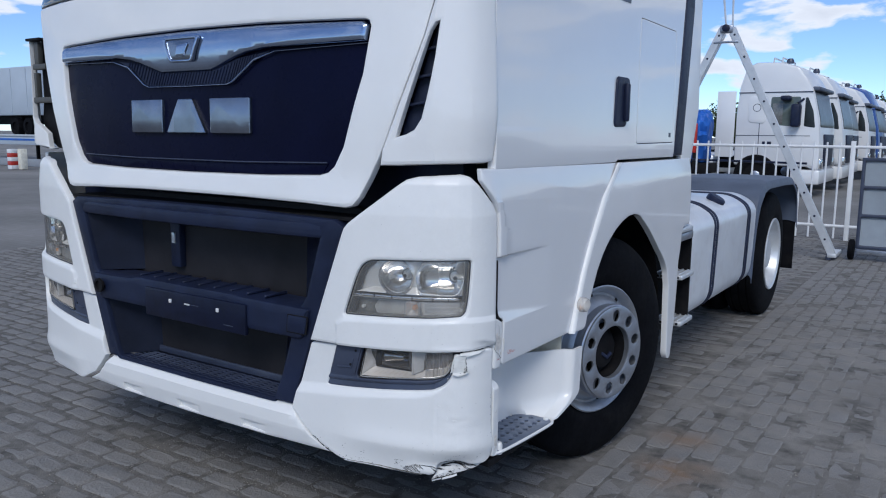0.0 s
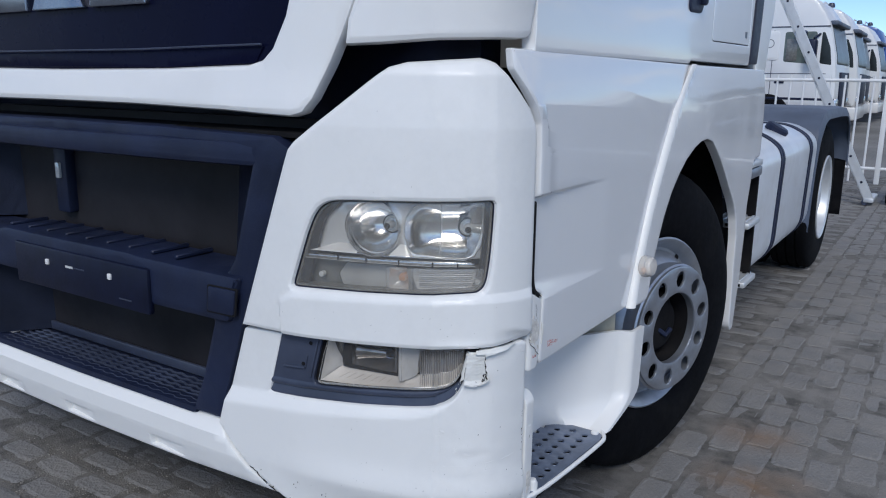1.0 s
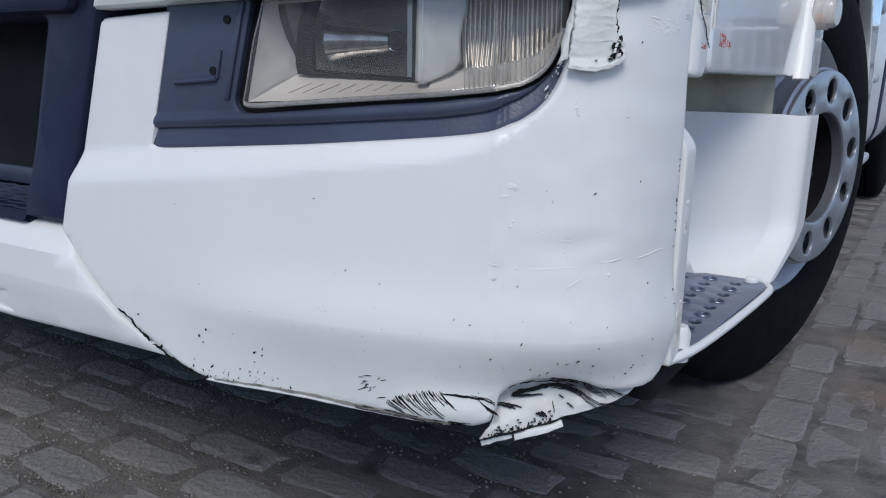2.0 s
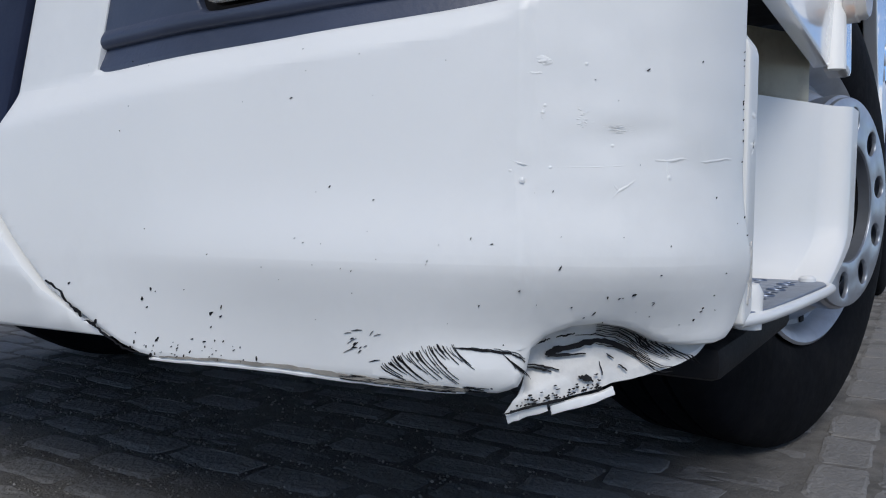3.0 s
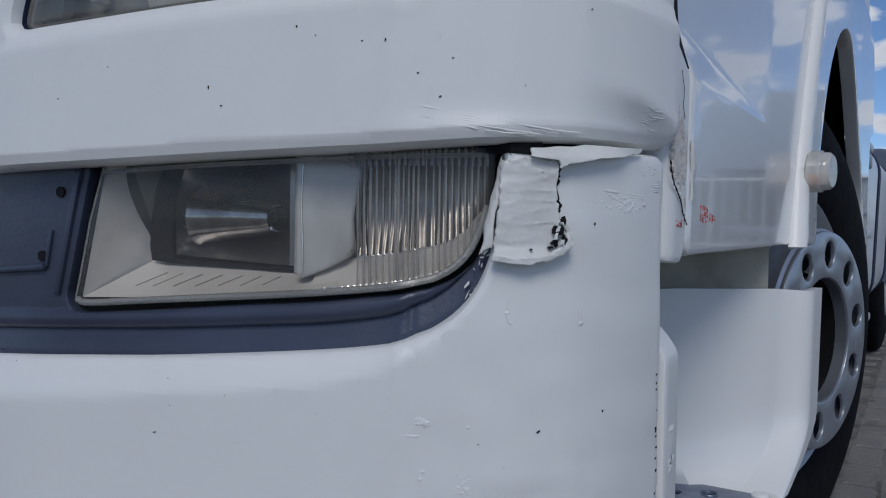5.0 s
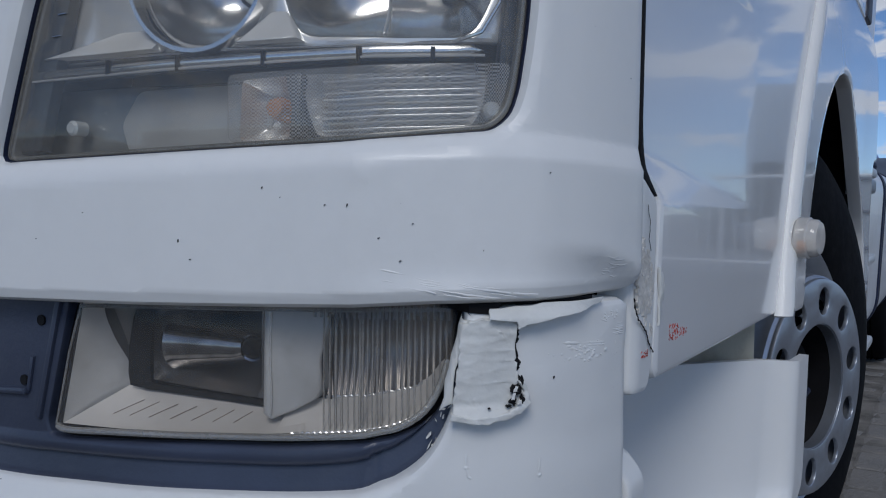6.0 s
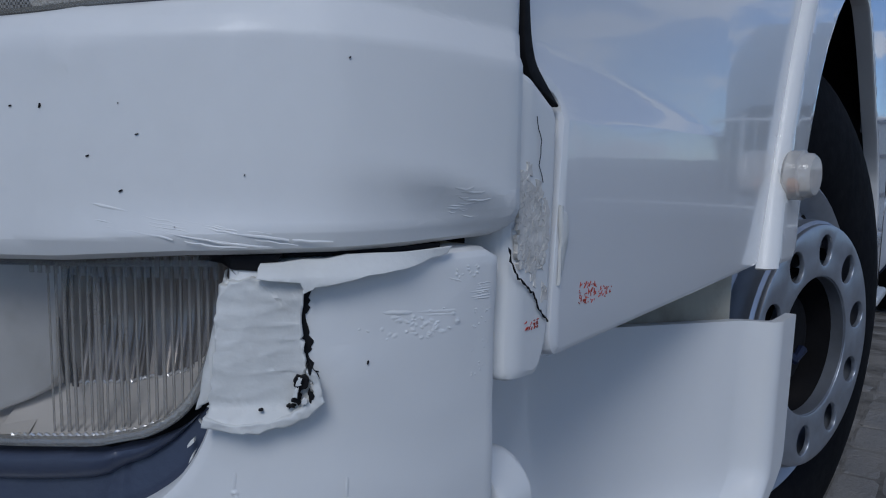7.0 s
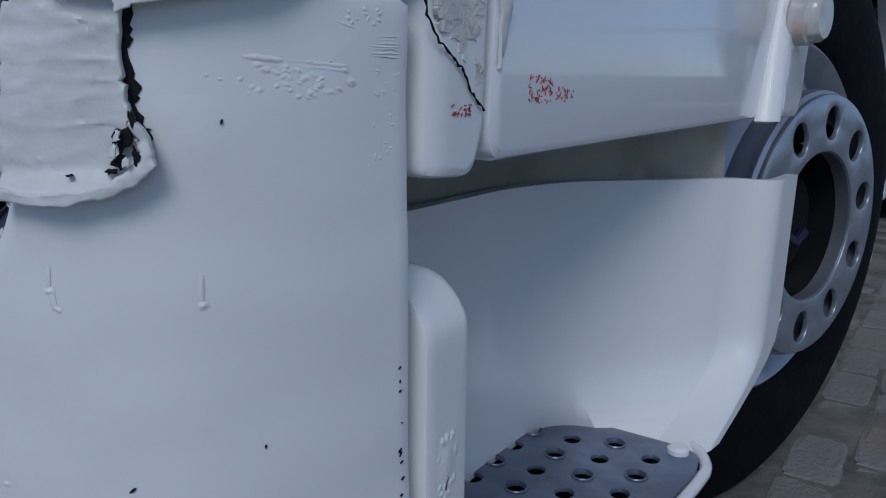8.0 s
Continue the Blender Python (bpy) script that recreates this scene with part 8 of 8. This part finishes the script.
part("trailer_bed", boxed((-6.4, 16.3, 0.62), (-2.5, 17.3, 0.86), 0.03), UNDER, load)
part("tail_lamp", boxed((-2.79, 16.16, 1.10), (-2.69, 16.24, 1.76), 0.02), RED, load)
part("lamp_stalk", boxed((-2.77, 16.18, 0.66), (-2.71, 16.30, 1.10), 0.01), UNDER, load)
for x in (-5.4, -4.2):
    part("wheel", lathe([(0.42, -0.15), (0.42, 0.15), (0.25, 0.16), (0.0, 0.14)], (x, 16.5, 0.42), (0, -1, 0), 24), RUBBER, load)

# box trailers beyond, on the far left and out on the near side
def box_trailer(name, label, length, tint, low=2.0, high=3.75, r=0.5, axles=(1.6, 2.9, 4.2)):
    t = thing(name, label, "trailer", "box trailers")
    body = part("box", boxed((0, 0, low), (length, 2.5, high), 0.04), tint, t)
    n = int(length / 1.2)
    for i in range(n):
        part("side_rib", boxed((0.3 + i * 1.2, -0.02, low + 0.05), (0.36 + i * 1.2, 0.0, high - 0.05)), tint, body)
    part("chassis", boxed((0.3, 0.5, r * 1.3), (length - 0.3, 2.0, low)), UNDER, t)
    for x in axles:
        for y in (0.02, 2.2):
            part("wheel", lathe([(r, -0.14), (r, 0.14), (r * 0.56, 0.15), (r * 0.52, 0.08), (0.0, 0.08)], (x, y + 0.14, r), (0, -1, 0), 24), RUBBER, t)
    part("rear_bar", boxed((-0.02, 0.1, 0.5), (0.08, 2.4, 0.62), 0.01), ALU, t)
    part("landing_leg", boxed((length - 2.2, 0.4, 0.0), (length - 2.1, 0.5, low - 0.02), 0.01), UNDER, t)
    part("landing_leg", boxed((length - 2.2, 2.0, 0.0), (length - 2.1, 2.1, low - 0.02), 0.01), UNDER, t)
    return t


TRAILER = material("trailer_grey", (0.42, 0.48, 0.55), 0.5, vary=0.05, scale=0.6)
side_box = box_trailer("box_trailer", "pale grey box trailer parked along the side", 13.6, TRAILER)
side_box.matrix_basis = pose(5.2, 18.2, 0, 0, 0, 70)
# a small box trailer carried on a flatbed across the yard
bed = thing("flatbed_trailer", "pale grey flatbed trailer with a blue stripe", "trailer")
part("deck", boxed((-42, 15.6, 0.84), (-27.2, 18.0, 1.26), 0.03), TRAILER, bed)
part("stripe", boxed((-42, 15.585, 1.02), (-27.2, 15.6, 1.10)), BLUE, bed)
part("side_rail", boxed((-42, 15.55, 1.20), (-27.2, 15.6, 1.27), 0.01), ALU_LIGHT, bed)
for x in (-40.5, -39.2, -37.9):
    part("wheel", lathe([(0.45, -0.2), (0.45, 0.14), (0.26, 0.15), (0.24, 0.08), (0.0, 0.08)], (x, 16.0, 0.45), (0, -1, 0), 24), RUBBER, bed)
for x in (-30.4, -28.0):
    part("landing_leg", boxed((x, 16.2, 0.0), (x + 0.12, 16.32, 0.86), 0.01), UNDER, bed)
carried = box_trailer("box_trailer", "pale grey box trailer carried on a flatbed", 12.0, TRAILER, 0.80, 2.76, 0.34, (10.0, 11.0, 2.0))
carried.matrix_basis = pose(-40.9, 15.62, 1.26)
kerb = thing("yard_wall", "low concrete kerb along the yard edge", "wall", kind="structure")
part("wall_block", boxed((-70, 15.0, 0), (-20, 15.3, 0.30), 0.03), SHED, kerb)
barrier = thing("barrier_post", "red and white striped barrier post on the yard", "barrier")
for k in range(5):
    part("stripe", boxed((-27.30, 13.40, 0.15 * k), (-27.02, 13.66, 0.15 * k + 0.147), 0.01), RED if k % 2 else FENCE, barrier)
bollard = thing("bollard", "cream painted concrete bollard beside the barrier", "bollard")
part("post", boxed((-26.85, 13.55, 0.0), (-26.60, 13.80, 0.76), 0.03), CREAM, bollard)

# ---- far trees ----
def tree(seed, height, spread):
    rr = random.Random(seed)
    t = thing("tree", "green leafy tree behind the yard", "tree", "trees behind the yard")
    trunk = bmesh.new()
    tube([(0, 0, 0), (0.1, 0, height * 0.3), (0, 0.1, height * 0.6), (0.1, 0.1, height * 0.9)], [0.25, 0.2, 0.12, 0.04], 8, trunk)
    tips = []
    for k in range(14):
        z0 = height * rr.uniform(0.25, 0.8)
        an = rr.uniform(0, 6.28)
        ln = spread * rr.uniform(0.5, 1.0) * (1.1 - z0 / height * 0.6)
        tip = Vector((math.cos(an) * ln, math.sin(an) * ln, z0 + ln * 0.5))
        tube([(0, 0, z0), tip * 0.5 + Vector((0, 0, z0 * 0.5 + 0.1)), tip], [0.08, 0.05, 0.02], 5, trunk)
        tips.append(tip)
    part("trunk", trunk, BARK, t)
    verts, faces = [], []
    for k in range(4200):
        c = Vector(rr.choice(tips)) * rr.uniform(0.5, 1.05) + Vector((rr.gauss(0, 0.38), rr.gauss(0, 0.38), rr.gauss(0, 0.38)))
        c.z = max(c.z, height * 0.2)
        u = Vector((rr.gauss(0, 1), rr.gauss(0, 1), rr.gauss(0, 1))).normalized() * rr.uniform(0.10, 0.22)
        w = u.orthogonal().normalized() * u.length * 0.6
        k0 = len(verts)
        verts += [tuple(c - u), tuple(c + w), tuple(c + u), tuple(c - w)]
        faces.append((k0, k0 + 1, k0 + 2, k0 + 3))
    me = bpy.data.meshes.new("crown")
    me.from_pydata(verts, [], faces)
    me.materials.append(LEAF)
    ob = new("crown", me)
    ob.parent = t
    return t


t1 = tree(3, 4.2, 2.6)
t1.matrix_basis = pose(-24, 66, 0)
for k in range(18):
    copy_thing(t1, pose(-40 + k * 3.4 + 1.2 * math.sin(k * 5), 70 + 7 * math.sin(k * 2.1), 0, 0, 0, 57 * k))

# ---- ground: one sheet, with pavers laid on it near the truck ----
gm = bpy.data.materials.new("far_paving")
gm.use_nodes = True
gn, gl = gm.node_tree.nodes, gm.node_tree.links
gb = gn["Principled BSDF"]
gtc = gn.new("ShaderNodeTexCoord")
gmap = gn.new("ShaderNodeMapping")
gmap.inputs["Rotation"].default_value = (0, 0, 0)
gl.new(gtc.outputs["Object"], gmap.inputs["Vector"])
gbr = gn.new("ShaderNodeTexBrick")
gbr.inputs["Scale"].default_value = 1.0
gbr.inputs["Brick Width"].default_value, gbr.inputs["Row Height"].default_value, gbr.inputs["Mortar Size"].default_value = 0.220, 0.110, 0.005
gbr.inputs["Color1"].default_value, gbr.inputs["Color2"].default_value, gbr.inputs["Mortar"].default_value = (0.225, 0.22, 0.215, 1), (0.20, 0.196, 0.19, 1), (0.175, 0.165, 0.15, 1)
gl.new(gmap.outputs[0], gbr.inputs["Vector"])
gnz = gn.new("ShaderNodeTexNoise")
gnz.inputs["Scale"].default_value, gnz.inputs["Detail"].default_value = 0.35, 8
gl.new(gtc.outputs["Object"], gnz.inputs["Vector"])
gmr = gn.new("ShaderNodeMapRange")
gmr.inputs["From Min"].default_value, gmr.inputs["From Max"].default_value, gmr.inputs["To Min"].default_value, gmr.inputs["To Max"].default_value = 0.3, 0.7, 0.7, 1.15
gl.new(gnz.outputs["Fac"], gmr.inputs["Value"])
gvm = gn.new("ShaderNodeVectorMath")
gvm.operation = "SCALE"
gl.new(gbr.outputs["Color"], gvm.inputs[0])
gl.new(gmr.outputs[0], gvm.inputs["Scale"])
gl.new(gvm.outputs[0], gb.inputs["Base Color"])
gb.inputs["Roughness"].default_value = 0.9
bm = bmesh.new()
bmesh.ops.create_grid(bm, x_segments=8, y_segments=8, size=1500, matrix=Matrix.Translation((0, 0, -0.012)))
me = bpy.data.meshes.new("ground")
bm.to_mesh(me)
bm.free()
me.materials.append(gm)
ground = tagged(new("ground", me), "grey concrete block paving of a truck yard", "ground", kind="structure")

# sand bed under the pavers
bm = bmesh.new()
bmesh.ops.create_grid(bm, x_segments=300, y_segments=380, size=0.5, matrix=Matrix.Translation((-1.235, 4.315, -0.0030)) @ Matrix.Diagonal((11.83, 14.87, 1, 1)))
for v in bm.verts:
    swept = step_up(v.co.x, 1.05, 1.45)
    v.co.z += 0.0022 * swept + (0.0026 - 0.0012 * swept) * noise.noise(v.co * 5) + (0.0018 - 0.0008 * swept) * noise.noise(v.co * 19)
part("joint_bed", bm, SAND, ground, "sandy joints between the pavers")


def paver_shape(rr, cx, cy, w, h, worn):
    """One paver: a low block whose worn edges round off towards open joints."""
    z = rr.gauss(0, 0.0016 * worn)
    tx, ty = rr.gauss(0, 0.013 * worn), rr.gauss(0, 0.010 * worn)
    j = lambda s: rr.uniform(-s, s)
    flat = [(-0.5, -0.40), (-0.40, -0.5), (0.0, -0.5), (0.40, -0.5), (0.5, -0.40), (0.5, 0.0), (0.5, 0.40), (0.40, 0.5), (0.0, 0.5), (-0.40, 0.5), (-0.5, 0.40), (-0.5, 0.0)]
    rim = [(fx * w + j(0.0055 * worn), fy * h + j(0.0055 * worn)) for fx, fy in flat]
    out = []
    for f, dz in ((1.0, -0.024), (1.0, -0.010 * worn), (0.95, -0.0042 * worn), (0.80, 0.0)):
        g = 1 - (1 - f) * w / h
        out += [(cx + x * f, cy + y * g, z + dz + (x * tx + y * ty + (j(0.0015) if dz > -0.02 else 0.0))) for x, y in rim]
    return out


PAVER_FACES = [tuple(range(36, 48))] + [(q * 12 + a, q * 12 + (a + 1) % 12, q * 12 + 12 + (a + 1) % 12, q * 12 + 12 + a) for q in range(3) for a in range(12)]
COURSE, BLOCK, JOINT = 0.110, 0.220, {False: 0.006, True: 0.010}
SEAM = 1.17
rr = random.Random(11)
shared = {}
for turned in (False, True):
    shared[turned] = []
    for k in range(12):
        me = bpy.data.meshes.new("paver")
        w, h = (BLOCK, COURSE) if turned else (COURSE, BLOCK)
        me.from_pydata(paver_shape(rr, 0, 0, w - JOINT[turned], h - JOINT[turned], 1.0 if turned else 0.45), [], PAVER_FACES)
        me.materials.append(PAVER)
        shared[turned].append(me)
# two fields: courses along the truck on its side, courses across in front of it
places = []
for i in range(int(3.6 / COURSE)):
    for j in range(int(15 / BLOCK)):
        places.append((SEAM + (i + 0.5) * COURSE, -3.2 + (j + 0.5 + (0.5 if i % 2 else 0.0)) * BLOCK + 0.012 * math.sin(i * 1.7), False))
for j in range(int(15 / COURSE)):
    for i in range(int(8.4 / BLOCK)):
        places.append((SEAM - (i + (0.5 if j % 2 else 1.0)) * BLOCK + 0.010 * math.sin(j * 1.7), -3.2 + 0.087 + (j + 0.5) * COURSE, True))
all_v, all_f = [], []
singles = 0
for x, y, turned in places:
    if -0.75 < x < 2.0 and -0.15 < y < 2.3 and singles < 300:
        singles += 1
        ob = new("paver", shared[turned][rr.randrange(12)])
        ob.location = (x, y, rr.gauss(0, 0.0009))
        ob.rotation_euler = (0, 0, rr.choice((0, math.pi)) + rr.gauss(0, 0.012))
        ob.parent = ground
    else:
        k0 = len(all_v)
        w, h = (BLOCK, COURSE) if turned else (COURSE, BLOCK)
        all_v += paver_shape(rr, x, y, w - JOINT[turned], h - JOINT[turned], 1.0 if turned else 0.45)
        all_f += [tuple(q + k0 for q in f) for f in PAVER_FACES]
me = bpy.data.meshes.new("paving_field")
me.from_pydata(all_v, [], all_f)
me.materials.append(PAVER)
field = new("paving_field", me)
field.parent = ground
tagged(field, "worn grey concrete pavers with sandy joints", kind="stuff")
# grit lying in the joints, thickest in front of the bumper
vs, fs = [], []
for k in range(36000):
    thick = k % 3 == 0
    x, y = (rr.gauss(0.0, 0.75), rr.gauss(0.25, 0.42)) if thick else (rr.uniform(-2.2, 2.6), rr.uniform(-1.3, 2.4))
    if noise.noise((x * 1.3, y * 1.3, 5)) < -0.25 + 0.35 * rr.random():
        continue
    spread = 0.012 if thick else 0.0075
    if rr.random() < 0.8:
        if x > SEAM:
            x = SEAM + round((x - SEAM) / COURSE) * COURSE + rr.gauss(0, spread)
        elif rr.random() < 0.65:
            y = -3.113 + round((y + 3.113) / COURSE) * COURSE + rr.gauss(0, spread)
        else:
            x = SEAM + round((x - SEAM) / (BLOCK / 2)) * BLOCK / 2 + rr.gauss(0, spread)
    s = 0.0010 + 0.0034 * rr.random() ** 2.6
    k0 = len(vs)
    c = Vector((x, y, s * 0.4 - 0.0028))
    for d in ((1, 0, 0), (-1, 0, 0), (0, 1, 0), (0, -1, 0), (0, 0, 0.7), (0, 0, -0.7)):
        vs.append(tuple(c + Vector(d) * s * rr.uniform(0.7, 1.3)))
    fs += [tuple(q + k0 for q in f) for f in ((0, 2, 4), (2, 1, 4), (1, 3, 4), (3, 0, 4), (2, 0, 5), (1, 2, 5), (3, 1, 5), (0, 3, 5))]
me = bpy.data.meshes.new("grit")
me.from_pydata(vs, [], fs)
me.materials.append(GRIT)
tagged(new("grit", me), "loose grit and sand in the paving joints", "grit", kind="stuff")
